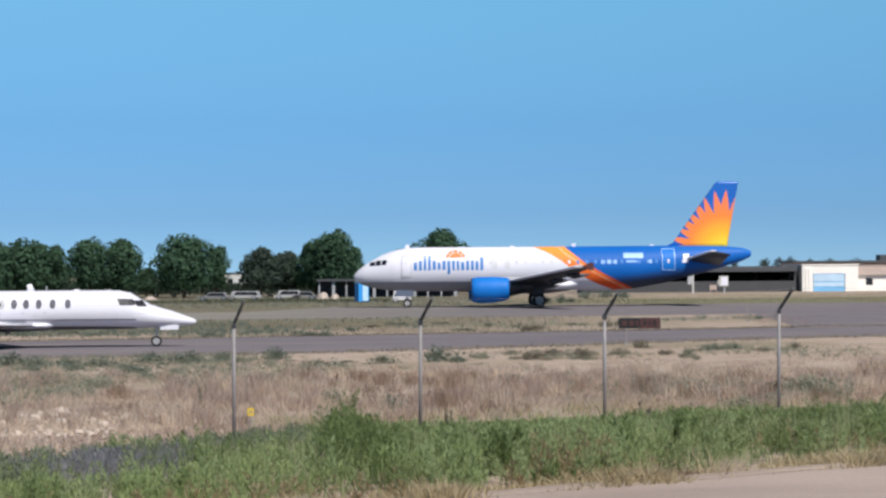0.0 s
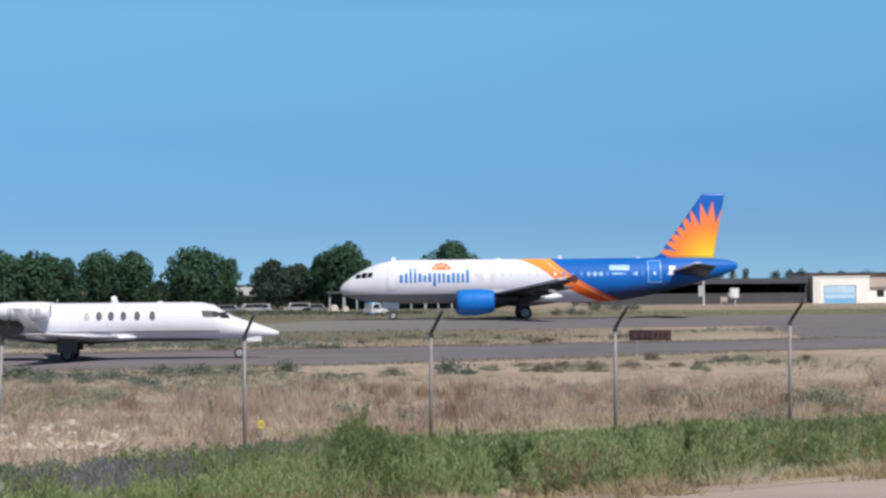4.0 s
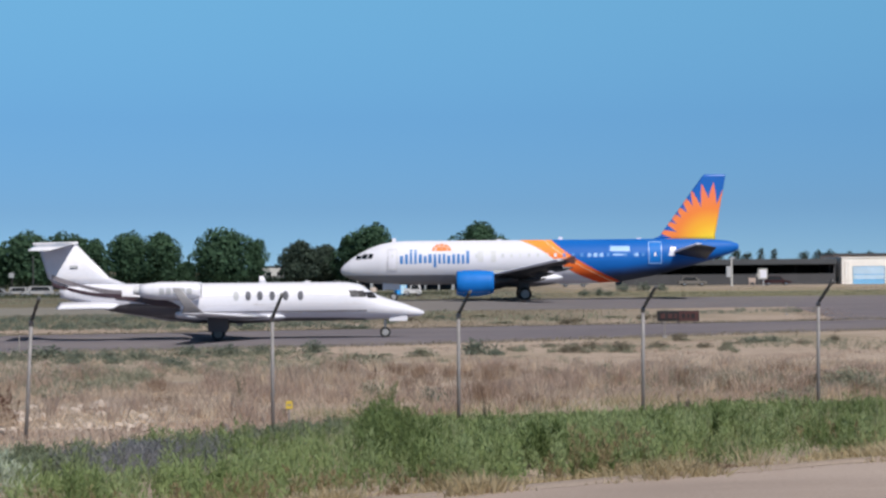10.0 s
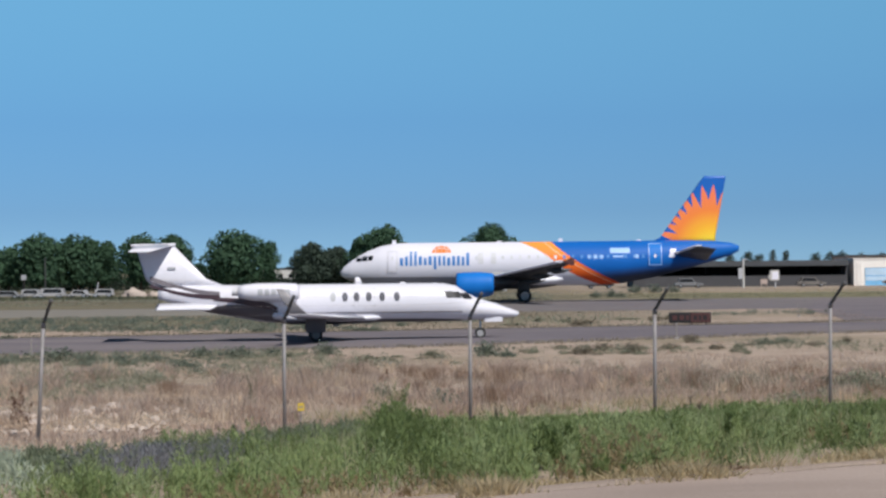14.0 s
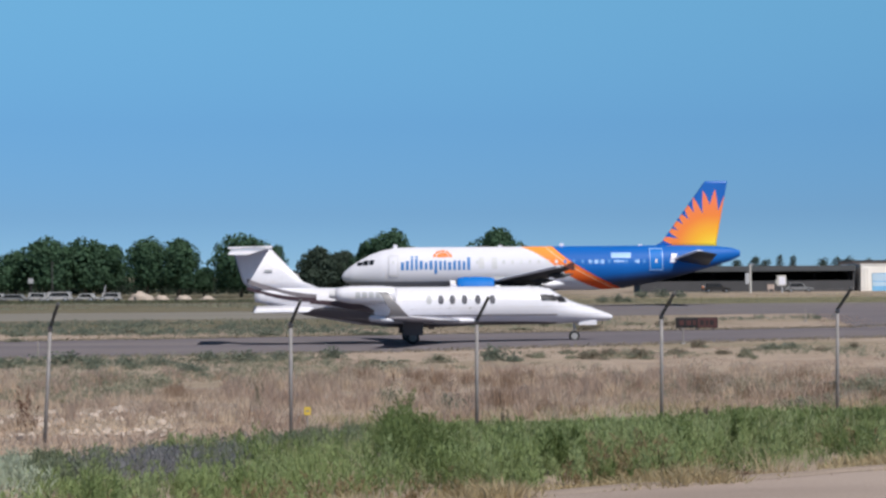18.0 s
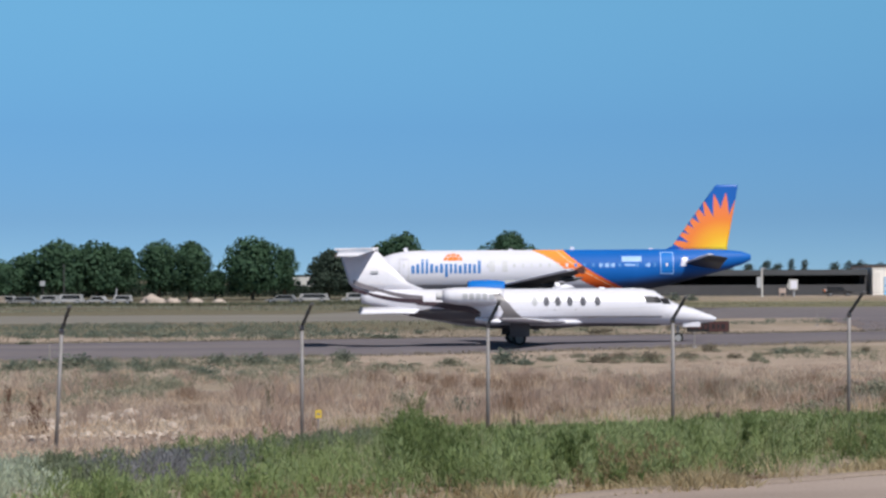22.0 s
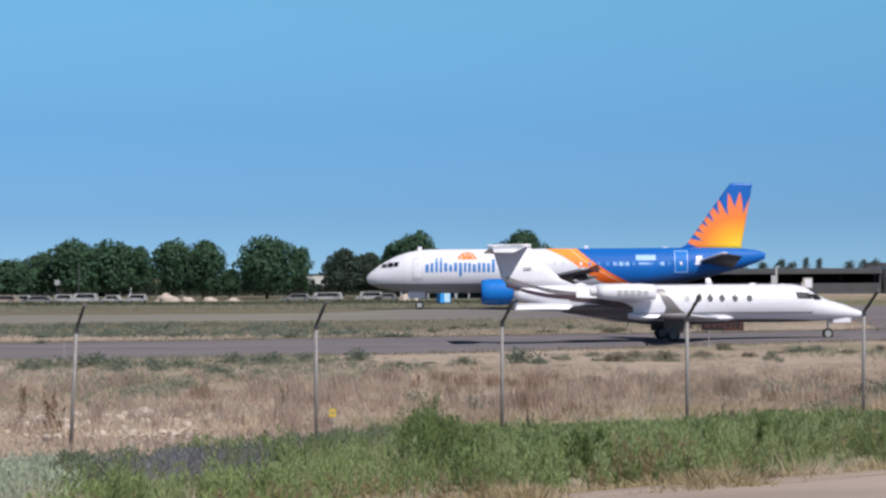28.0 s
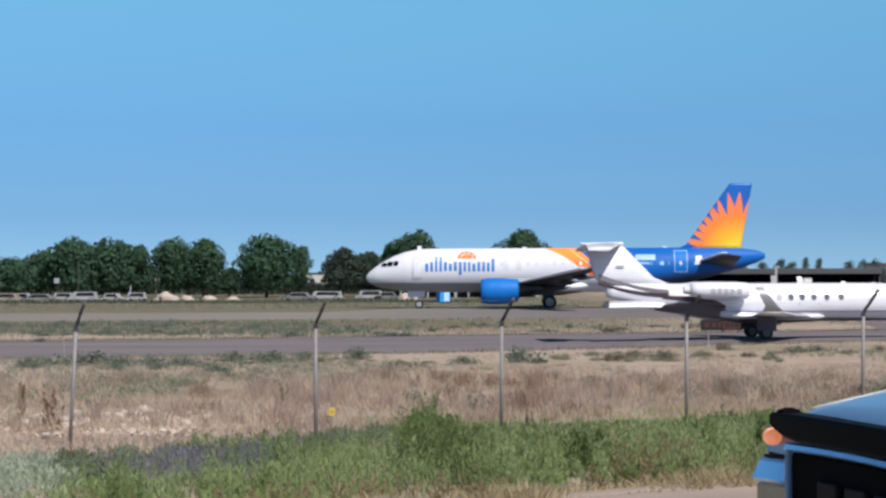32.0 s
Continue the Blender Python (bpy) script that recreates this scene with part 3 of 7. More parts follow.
def build_airliner():
    body = thing("airliner", Matrix(), "white and blue passenger jet with an orange sunburst on its fin", "airplane")
    skin, fin_paint = airliner_skin(), sunburst()
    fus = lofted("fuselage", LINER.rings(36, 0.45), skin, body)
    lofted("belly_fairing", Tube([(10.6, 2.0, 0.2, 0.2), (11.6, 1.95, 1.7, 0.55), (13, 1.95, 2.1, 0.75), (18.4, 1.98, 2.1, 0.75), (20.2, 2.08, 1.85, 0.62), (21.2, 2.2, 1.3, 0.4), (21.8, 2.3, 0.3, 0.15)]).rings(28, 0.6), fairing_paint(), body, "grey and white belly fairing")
    for side in (-1, 1):
        # wing: root, kink, tip
        secs = [(11.7, 1.7, 1.95, 7.0, 0.12), (14.8, 6.4, 2.5, 4.1, 0.10), (19.9, 16.6, 3.72, 1.6, 0.09)]
        wing = lofted("wing", [foil(x, side * y, z, c, k) for x, y, z, c, k in secs], WINGSHADE, body, "grey swept wing")
        # white slat along the leading edge
        lofted("slat", [foil(x - 0.3, side * y, z + 0.0, 1.1, 0.22) for x, y, z, c, k in secs], WHITE, wing, "white leading-edge slat")
        fence = [(20.3, 16.65, 3.72), (20.95, 16.65, 4.05), (21.25, 16.65, 4.02), (21.2, 16.65, 3.72), (21.25, 16.65, 3.4), (20.95, 16.65, 3.36)]
        v = [(x, side * (y - 0.03), z) for x, y, z in fence] + [(x, side * (y + 0.03), z) for x, y, z in fence]
        k = len(fence)
        shape("wingtip_fence", v, [tuple(range(k)), tuple(range(2 * k - 1, k - 1, -1))] + [(i, (i + 1) % k, (i + 1) % k + k, i + k) for i in range(k)], WINGTIP, wing, "dark maroon wingtip fence")
        for fx, fy, fz in ((16.9, 5.0, 1.95), (17.6, 8.6, 2.45), (19.0, 12.4, 2.95)):
            lofted("flap_fairing", Tube([(fx, fz, 0.05, 0.05), (fx + 0.8, fz - 0.05, 0.22, 0.28), (fx + 1.5, fz - 0.02, 0.18, 0.2), (fx + 2.3, fz + 0.08, 0.03, 0.03)]).rings(12, 0.5), WINGSHADE, wing).location = (0, side * fy, 0)
        # engine
        nac = Tube([(9.9, 1.66, 1.02, 1.02), (10.0, 1.66, 1.10, 1.10), (10.6, 1.64, 1.18, 1.20), (11.9, 1.66, 1.18, 1.20), (12.9, 1.72, 1.07, 1.07), (13.3, 1.76, 0.96, 0.96)])
        eng = lofted("engine", nac.rings(28, 0.4), BLUE, body, "bright blue engine cowling")
        eng.location = (1.1, side * 5.75, 0)
        core = Tube([(13.2, 1.8, 0.82, 0.82), (14.2, 1.88, 0.66, 0.66), (14.9, 1.95, 0.46, 0.46), (15.5, 2.0, 0.08, 0.08)])
        lofted("exhaust_cone", core.rings(18, 0.3), DARKMETAL, eng, "dark metal exhaust cone")
        bm = bmesh.new()
        rod(bm, (9.87, 0, 1.78), (9.95, 0, 1.78), 0.95, seg=24)
        part("fan", bm, DARKMETAL, eng, "dark fan face")
        pyl = [foil(10.6, 0, 2.85, 3.6, 0.06, Vector((0, 1, 0))), foil(11.4, 0, 2.3, 3.4, 0.06, Vector((0, 1, 0)))]
        lofted("pylon", pyl, GREYPAINT, eng, "grey pylon")
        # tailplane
        lofted("tailplane", [[(x, y, z - 0.16 * (x - 31.3)) for x, y, z in foil(31.3, side * 0.7, 4.25, 3.2, 0.12)], [(x, y, z - 0.14 * (x - 33.0)) for x, y, z in foil(33.0, side * 6.2, 5.0, 1.7, 0.10)]], WINGSHADE, body, "grey tailplane")
        lofted("tailplane_edge", [foil(31.15, side * 0.72, 4.34, 0.9, 0.36), foil(32.85, side * 6.2, 5.09, 0.6, 0.32)], WHITE, body, "white tailplane leading edge")
        # main gear
        gear = part("main_gear", rod(rod(rod(bmesh.new(), (17.3, side * 3.8, 0.6), (17.3, side * 3.8, 2.4), 0.14), (17.3, side * 3.5, 0.58), (17.3, side * 4.1, 0.58), 0.09), (17.3, side * 3.75, 0.9), (17.0, side * 2.4, 2.2), 0.07), STEEL, body, "steel main landing gear leg")
        box_bm = box(bmesh.new(), 16.75, 17.75, side * 3.98 - 0.03, side * 3.98 + 0.03, 0.75, 2.35, 0.02)
        part("gear_door", box_bm, WINGSHADE, gear)
        for off in (-0.36, 0.36):
            wheel(gear, 17.3, side * 3.8 + off, 0.62, 0.62, 0.42, PALERIM)
    # fin with dorsal fillet
    up = Vector((0, 1, 0))
    lofted("fin", [foil(28.9, 0, 5.3, 6.5, 0.05, up), foil(30.2, 0, 5.95, 5.2, 0.07, up), foil(34.2, 0, 11.5, 2.2, 0.08, up), foil(34.4, 0, 11.7, 2.0, 0.05, up)], fin_paint, body, "fin painted with a yellow and orange sunburst")
    for side in (-1, 1):
        for i in range(30):
            x = 7.0 + i * 0.82
            if x < 11.9 or (x < 13.6 and i % 2 == 0):
                continue
            LINER.patch("cabin_window", x, x + 0.24, 4.02, 4.36, side, PALEGLASS if x < 20.5 else WINBLUE, fus, nx=1, nz=1, off=0.02)
        for x0, x1, z0, z1 in ((4.55, 5.45, 2.95, 4.85), (28.95, 30.2, 3.35, 5.35)):
            door = LINER.patch("door", x0 + 0.07, x1 - 0.07, z0 + 0.07, z1 - 0.07, side, WHITE if x0 < 10 else BLUE, fus, off=0.03, nx=6, nz=14)
            edge = FAINT if x0 < 10 else PALEBLUE
            for a, b, c, d in ((x0, x0 + 0.07, z0, z1), (x1 - 0.07, x1, z0, z1), (x0 + 0.07, x1 - 0.07, z0, z0 + 0.07), (x0 + 0.07, x1 - 0.07, z1 - 0.07, z1)):
                LINER.patch("door_outline", a, b, c, d, side, edge, door, off=0.06, nx=6, nz=14)
            LINER.patch("door_window", (x0 + x1) / 2 - 0.1, (x0 + x1) / 2 + 0.1, 4.05, 4.35, side, PALEGLASS, door, off=0.05, nx=1, nz=1)
        for x0, x1, z0, z1 in ((13.0, 13.5, 3.6, 4.65), (14.2, 14.7, 3.6, 4.65)):
            LINER.patch("overwing_exit", x0, x1, z0, z1, side, FAINT, fus, off=0.02, nx=1)
        LINER.patch("tail_plate", 30.95, 31.5, 4.05, 4.85, side, WHITE, fus, "pale plate at the tailplane root", off=0.03, slant=0.15, nx=5, nz=6)
        # flight deck windows
        for x0, x1, z0, z1 in ((1.55, 2.05, 3.92, 4.28), (2.12, 2.62, 3.95, 4.42), (2.70, 3.15, 4.0, 4.46)):
            LINER.patch("cockpit_window", x0, x1, z0, z1, side, DARKGLASS, fus, off=0.015, slant=0.12)
        # wordmark as plain bars of its size and colour
        x = 5.70
        for w, z0, z1 in ((0.30, 3.48, 4.22), (0.27, 3.48, 4.36), (0.24, 3.48, 4.80), (0.24, 3.48, 4.80), (0.30, 3.54, 4.36), (0.27, 3.54, 4.20), (0.30, 3.54, 4.36), (0.27, 3.14, 4.36), (0.24, 3.48, 4.36),
                          (0.24, 3.48, 4.36), (0.30, 3.48, 4.22), (0.27, 3.48, 4.36), (0.26, 3.48, 4.36), (0.26, 3.48, 4.30), (0.28, 3.48, 4.66)):
            LINER.patch("wordmark_bar", x, x + w, z0, z1, side, WORDBLUE, fus, "plain blue wordmark bar", nx=2, nz=3)
            x += w + 0.175
        cx, cz = 9.6, 4.66
        for name, r0, r1, k0, k1 in [("sun_emblem", 0.0, 0.58, 0, 12)] + [("sun_ray", 0.66, 0.95, i * 2.5 + 0.15, i * 2.5 + 2.2) for i in range(5)]:
            v, f = [], []
            steps = max(2, int(k1 - k0))
            for i in range(steps + 1):
                a = math.pi * (k0 + (k1 - k0) * i / steps) / 12.3
                for r in (r0, r1):
                    v.append(LINER.point(cx - 0.95 * r * math.cos(a), cz + 0.72 * r * math.sin(a), side, 0.014))
            f = [(2 * i, 2 * i + 1, 2 * i + 3, 2 * i + 2) for i in range(steps)]
            shape(name, v, f if side > 0 else [q[::-1] for q in f], ORANGE, fus, "orange half-sun emblem" if r0 == 0 else "", True)
        for x0, x1, z0, z1 in ((25.35, 27.2, 4.5, 5.0), (23.25, 23.6, 3.98, 4.36), (23.8, 24.15, 3.98, 4.36), (24.35, 24.7, 3.98, 4.36), (25.6, 26.6, 4.1, 4.28), (27.6, 28.0, 4.0, 4.36)):
            LINER.patch("marking_bar", x0, x1, z0, z1, side, PALEBLUE if z0 < 4.6 else WHITE, fus, nx=2, off=0.014)
    # nose gear
    ng = part("nose_gear", rod(rod(bmesh.new(), (5.05, 0, 0.4), (5.05, 0, 1.9), 0.1), (5.05, -0.3, 0.38), (5.05, 0.3, 0.38), 0.07), STEEL, body, "steel nose landing gear leg")
    for off in (-0.25, 0.25):
        wheel(ng, 5.05, off, 0.40, 0.40, 0.24, PALERIM)
    for off in (-0.55, 0.55):
        part("gear_door", box(bmesh.new(), 4.0, 5.6, off - 0.02, off + 0.02, 1.05, 1.75, 0.015), WHITE, ng)
    for x, h in ((4.9, 0.25), (14.8, 0.12), (20.6, 0.28), (28.0, 0.12)):
        part("antenna", box(bmesh.new(), x, x + 0.4, -0.03, 0.03, 5.55, 5.66 + h, 0.02), WHITE, fus)
    return body


AIRLINER = build_airliner()


# ---- the business jet ----
JET = Tube([(-0.09, 1.12, 0.02, 0.02), (-0.04, 1.12, 0.09, 0.085), (0.1, 1.125, 0.17, 0.15), (0.5, 1.175, 0.31, 0.245), (1.0, 1.255, 0.45, 0.36), (1.5, 1.31, 0.56, 0.445), (1.95, 1.38, 0.65, 0.53), (2.4, 1.49, 0.72, 0.665),
            (2.85, 1.63, 0.78, 0.82), (3.4, 1.68, 0.84, 0.88), (4.4, 1.69, 0.87, 0.885), (10.8, 1.69, 0.87, 0.885), (11.6, 1.71, 0.85, 0.855), (12.5, 1.79, 0.80, 0.77),
            (14.2, 1.96, 0.58, 0.62), (15.6, 2.14, 0.34, 0.42), (16.4, 2.2, 0.14, 0.25)])


def sweep(tube, name, rows, side, mat, parent, label, off, n=16, nz=6):
    """A painted field on the tube between two curves; rows of station, low and high."""
    r = np.array(rows, float)
    verts = []
    for x in np.linspace(r[0, 0], r[-1, 0], n + 1):
        z0, z1 = np.interp(x, r[:, 0], r[:, 1]), np.interp(x, r[:, 0], r[:, 2])
        verts += [tube.point(float(x), float(z0 + (z1 - z0) * j / nz), side, off) for j in range(nz + 1)]
    k = nz + 1
    faces = [(i * k + j, (i + 1) * k + j, (i + 1) * k + j + 1, i * k + j + 1) for i in range(n) for j in range(nz)]
    return shape(name, verts, faces if side < 0 else [f[::-1] for f in faces], mat, parent, label, True)


def build_jet():
    body = thing("business_jet", Matrix(), "small white twin-engine business jet with dark sweeping stripes", "airplane")
    fus = lofted("fuselage", JET.rings(30, 0.3), JETWHITE, body)
    lofted("wing_fairing", Tube([(5.6, 1.04, 0.1, 0.05), (6.6, 1.02, 0.8, 0.18), (8, 1.0, 0.95, 0.23), (10.4, 1.08, 0.97, 0.26), (11.15, 1.18, 0.92, 0.24), (11.4, 1.2, 0.3, 0.1)]).rings(20, 0.5), JETWHITE, body, "white wing root fairing")
    # a taupe keel whose colour carries the shade beneath the belly
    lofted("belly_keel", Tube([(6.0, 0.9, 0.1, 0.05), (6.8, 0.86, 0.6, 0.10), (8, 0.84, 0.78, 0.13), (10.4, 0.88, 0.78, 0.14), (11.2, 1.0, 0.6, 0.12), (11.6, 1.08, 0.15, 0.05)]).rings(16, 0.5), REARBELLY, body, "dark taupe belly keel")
    up = Vector((0, 1, 0))
    for side in (-1, 1):
        wing = lofted("wing", [foil(6.9, side * 0.6, 1.0, 3.2, 0.10), foil(8.15, side * 3.0, 1.12, 2.1, 0.10), foil(9.75, side * 6.7, 1.36, 1.05, 0.09)], JETWHITE, body, "white low wing")
        lofted("winglet", [foil(9.75, side * 6.7, 1.36, 0.95, 0.07, Vector((0, side * 0.6, 0.8))), foil(10.05, side * 6.84, 1.62, 0.55, 0.05, up), foil(10.75, side * 6.98, 2.42, 0.32, 0.04, up)], WINGLET, wing, "upturned grey winglet")
        nac = Tube([(10.05, 2.29, 0.30, 0.30), (10.15, 2.28, 0.37, 0.37), (10.8, 2.27, 0.42, 0.42), (12.0, 2.28, 0.40, 0.40), (12.75, 2.31, 0.28, 0.28)])
        eng = lofted("engine", nac.rings(22, 0.3), JETWHITE, body, "white rear-mounted engine pod")
        eng.location = (0, side * 1.34, -0.05)
        bm = bmesh.new()
        rod(bm, (10.03, 0, 2.29), (10.1, 0, 2.29), 0.27, seg=20)
        part("fan", bm, DARKMETAL, eng, "dark fan face")
        bm = bmesh.new()
        rod(bm, (12.6, 0, 2.31), (13.05, 0, 2.32), 0.22, 0.17, seg=18)
        part("exhaust", bm, FAINT, eng, "pale exhaust pipe")
        lofted("pylon", [foil(10.6, side * 0.6, 2.22, 1.9, 0.07), foil(10.6, side * 1.1, 2.26, 1.9, 0.07)], JETWHITE, eng).location = (0, -side * 1.34, 0.0)
        for x0, x1 in ((10.45, 10.68), (10.76, 10.98), (11.06, 11.28), (11.36, 11.58), (11.66, 11.88)):
            nac.patch("marking_bar", x0, x1, 2.16, 2.42, side, LINEGREY, eng, off=0.015, nx=2, nz=5)
        lofted("ventral_fin", [foil(13.5, side * 0.35, 1.75, 2.9, 0.03, Vector((0, side * 0.7, 0.7))), foil(14.0, side * 1.0, 1.46, 2.5, 0.03, Vector((0, side * 0.7, 0.7)))], JETWHITE, body, "white ventral fin")
        lofted("tailplane", [foil(15.7, side * 0.05, 4.38, 1.75, 0.09), foil(16.62, side * 2.35, 4.08, 0.95, 0.08)], JETWHITE, body, "white tailplane on top of the fin")
        for x in (8.5, 7.96, 7.43, 6.88, 6.27, 5.6):
            JET.patch("cabin_window", x - 0.13, x + 0.13, 1.77, 2.17, side, CABINGLASS if x < 8.4 else LINEGREY, fus, "oval cabin window", off=0.008, nx=6, nz=3, rounded=True)
        # windscreen wedge
        JET.patch("cockpit_window", 2.22, 2.62, 1.82, 2.08, side, SCREENGLASS, fus, "dark windscreen", off=0.03, slant=0.2, nx=8, nz=8)
        JET.patch("cockpit_window", 2.68, 2.98, 1.88, 2.16, side, SCREENGLASS, fus, "dark side window", off=0.012, slant=0.12, nx=6, nz=6)
        JET.patch("cockpit_window", 2.99, 3.38, 1.89, 2.18, side, SIDEGLASS, fus, "grey side window", off=0.012, slant=0.12, nx=6, nz=6)
        # stripes: a taupe over a plum one, sweeping up to the fin
        JET.patch("stripe", 2.6, 11.0, 1.235, 1.285, side, TAUPE, fus, off=0.007, nx=20, nz=1)
        sweep(JET, "stripe", ((11.0, 1.42, 1.54), (11.4, 1.46, 1.76), (12.2, 1.60, 1.92), (13.0, 1.76, 1.98), (13.9, 1.86, 2.02)), side, PLUM, fus, "dark plum sweeping stripe", 0.012)
        # the lower belly's shade, laid on as a taupe strip
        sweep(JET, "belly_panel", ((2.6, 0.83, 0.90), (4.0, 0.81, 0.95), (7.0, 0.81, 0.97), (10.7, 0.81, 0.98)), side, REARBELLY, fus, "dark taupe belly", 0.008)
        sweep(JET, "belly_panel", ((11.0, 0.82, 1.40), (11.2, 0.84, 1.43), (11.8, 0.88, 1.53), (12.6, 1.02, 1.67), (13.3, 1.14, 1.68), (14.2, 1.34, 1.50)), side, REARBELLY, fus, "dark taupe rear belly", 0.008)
        for k, (mat, dz, th) in enumerate(((TAUPE, 0.33, 0.30), (PLUM, 0.0, 0.20))):
            v, f = [], []
            for i in range(11):
                u = i / 10
                x, z = 13.6 + 3.15 * u, 2.02 + 0.55 * u * u + dz * (0.3 + 0.7 * u)
                zc, ry, rz = JET.at(min(x, 16.3))
                e = abs((z - zc) / max(rz, 0.05))
                yy = max(0.17 - 0.03 * u, ry * math.sqrt(max(0, 1 - min(1, e) ** 2))) + 0.02
                for h in (-th / 2 * (1 - 0.3 * u), th / 2 * (1 - 0.3 * u)):
                    v.append((x, side * yy, z + h))
            f = [(2 * i, 2 * i + 2, 2 * i + 3, 2 * i + 1) for i in range(10)]
            shape("stripe", v, [q[::-1] for q in f] if side > 0 else f, mat, fus, "sweeping stripe")
        JET.patch("door_line", 7.55, 7.6, 1.2, 2.35, side, LINEGREY, fus, off=0.006, nx=1)
        JET.patch("door_line", 6.6, 6.65, 1.2, 2.35, side, LINEGREY, fus, off=0.006, nx=1)
        gear = part("main_gear", rod(rod(bmesh.new(), (9.35, side * 1.42, 0.25), (9.35, side * 1.42, 1.05), 0.07), (9.35, side * 1.22, 0.24), (9.35, side * 1.62, 0.24), 0.05), DARKMETAL, body, "main landing gear leg")
        part("gear_door", box(bmesh.new(), 8.85, 9.75, side * 1.70 - 0.015, side * 1.70 + 0.015, 0.4, 1.0, 0.012), REARBELLY, gear, "dark gear door")
        for off in (-0.15, 0.15):
            wheel(gear, 9.3, side * 1.42 + off, 0.3, 0.3, 0.2, DULLRIM)
    fin = lofted("fin", [foil(13.3, 0, 2.5, 3.3, 0.06, up), foil(14.2, 0, 2.85, 2.75, 0.08, up), foil(15.65, 0, 4.35, 1.75, 0.09, up)], JETWHITE, body, "swept white fin")
    part("fin_bullet", rod(bmesh.new(), (15.6, 0, 4.4), (17.6, 0, 4.4), 0.09, 0.05, 12), JETWHITE, fin)
    for side in (-1, 1):
        part("fin_marking", box(bmesh.new(), 15.6, 15.95, side * 0.13 - 0.012, side * 0.13 + 0.012, 3.3, 3.4), LINEGREY, fin)
    ng = part("nose_gear", rod(rod(bmesh.new(), (1.72, 0, 0.26), (1.72, 0, 1.15), 0.05), (1.72, -0.1, 0.25), (1.72, 0.1, 0.25), 0.04), STEEL, body, "nose landing gear leg")
    wheel(ng, 1.72, 0, 0.25, 0.25, 0.16, PALERIM)
    for off in (-0.3, 0.3):
        part("gear_door", box(bmesh.new(), 0.72, 1.55, off - 0.015, off + 0.015, 0.76, 0.98, 0.012), JETWHITE, ng)
    for x, z0, h, w in ((7.1, 2.5, 0.36, 0.36), (5.1, 2.5, 0.12, 0.38), (3.7, 2.48, 0.1, 0.34)):
        lofted("antenna", [foil(x, 0, z0, w, 0.05, up), foil(x + 0.45 * h, 0, z0 + h, w * 0.55, 0.04, up)], JETWHITE, fus, "white blade antenna")
    part("antenna", box(bmesh.new(), 8.2, 8.5, -0.02, 0.02, 0.62, 0.8, 0.012), GREYPAINT, fus)
    return body


WINGLET = worn("grey winglet paint", (0.22, 0.215, 0.235), 0.35, spread=0.05)
BUSINESS_JET = build_jet()


# ---- the fence ----
def build_fence():
    fence = thing("perimeter_fence", Matrix(), "galvanised steel perimeter fence posts with angled barbed-wire arms", "fence")
    posts = [(-6.34, 0.0, 2.42, 0.10), (-2.61, 0.0, 2.43, 0.0), (0.45, 0.0, 2.44, 0.01), (3.645, 0.0, 2.49, 0.01), (6.85, 0.0, 2.55, 0.02),
             (-9.7, 0.0, 2.40, 0.0), (10.05, 0.0, 2.60, 0.0), (-13.1, 0.0, 2.38, 0.0), (13.3, 0.0, 2.64, 0.0), (16.5, 0, 2.68, 0.0)]
    nrm = Vector((0.268, -1.0, 0)).normalized()
    tips = []
    for x, dx, top, lean in posts:
        y = fence_line(x)
        base = Vector((x - lean, y, land(x, y) - 0.1))
        bend = Vector((x, y, top))
        post = part("post", rod(rod(bmesh.new(), base, bend, 0.031, seg=12), bend - Vector((0, 0, 0.06)), bend + Vector((0, 0, 0.025)), 0.04, seg=12), GALV, fence, "", True)
        tip = bend + nrm * 0.34 + Vector((0.11, 0, 0.40))
        arm = bmesh.new()
        d = (tip - bend)
        side = d.cross(nrm).normalized() * 0.022
        front = d.cross(side).normalized() * 0.016
        ring = lambda p: [p + side + front, p - side + front, p - side - front, p + side - front]
        v, f = loft([ring(bend - d * 0.06), ring(tip)])
        shape("arm", v, f, RUSTY, post, "dull steel barbed-wire arm")
        for u in (0.22, 0.58, 0.94):
            c = bend + d * u
            part("wire_clip", box(bmesh.new(), c.x - 0.03, c.x + 0.03, c.y - 0.03, c.y + 0.03, c.z - 0.02, c.z + 0.02, 0.006), RUSTY, post)
        tips.append((x, bend, d))
    tips.sort(key=lambda p: p[0])
    for u in (0.22, 0.58, 0.94):
        line = []
        for (_, a, da), (_, b, db) in zip(tips, tips[1:]):
            p, q = a + da * u, b + db * u
            line += [p, (p + q) / 2 - Vector((0, 0, 0.03))]
        line.append(tips[-1][1] + tips[-1][2] * u)
        rings = [[tuple(p + Vector((0, 0.0011 * math.cos(k), 0.0011 * math.sin(k)))) for k in (0, 1.57, 3.14, 4.71)] for p in line]
        lofted("barbed_wire", rings, GALV, fence, "thin barbed wire strand")


build_fence()


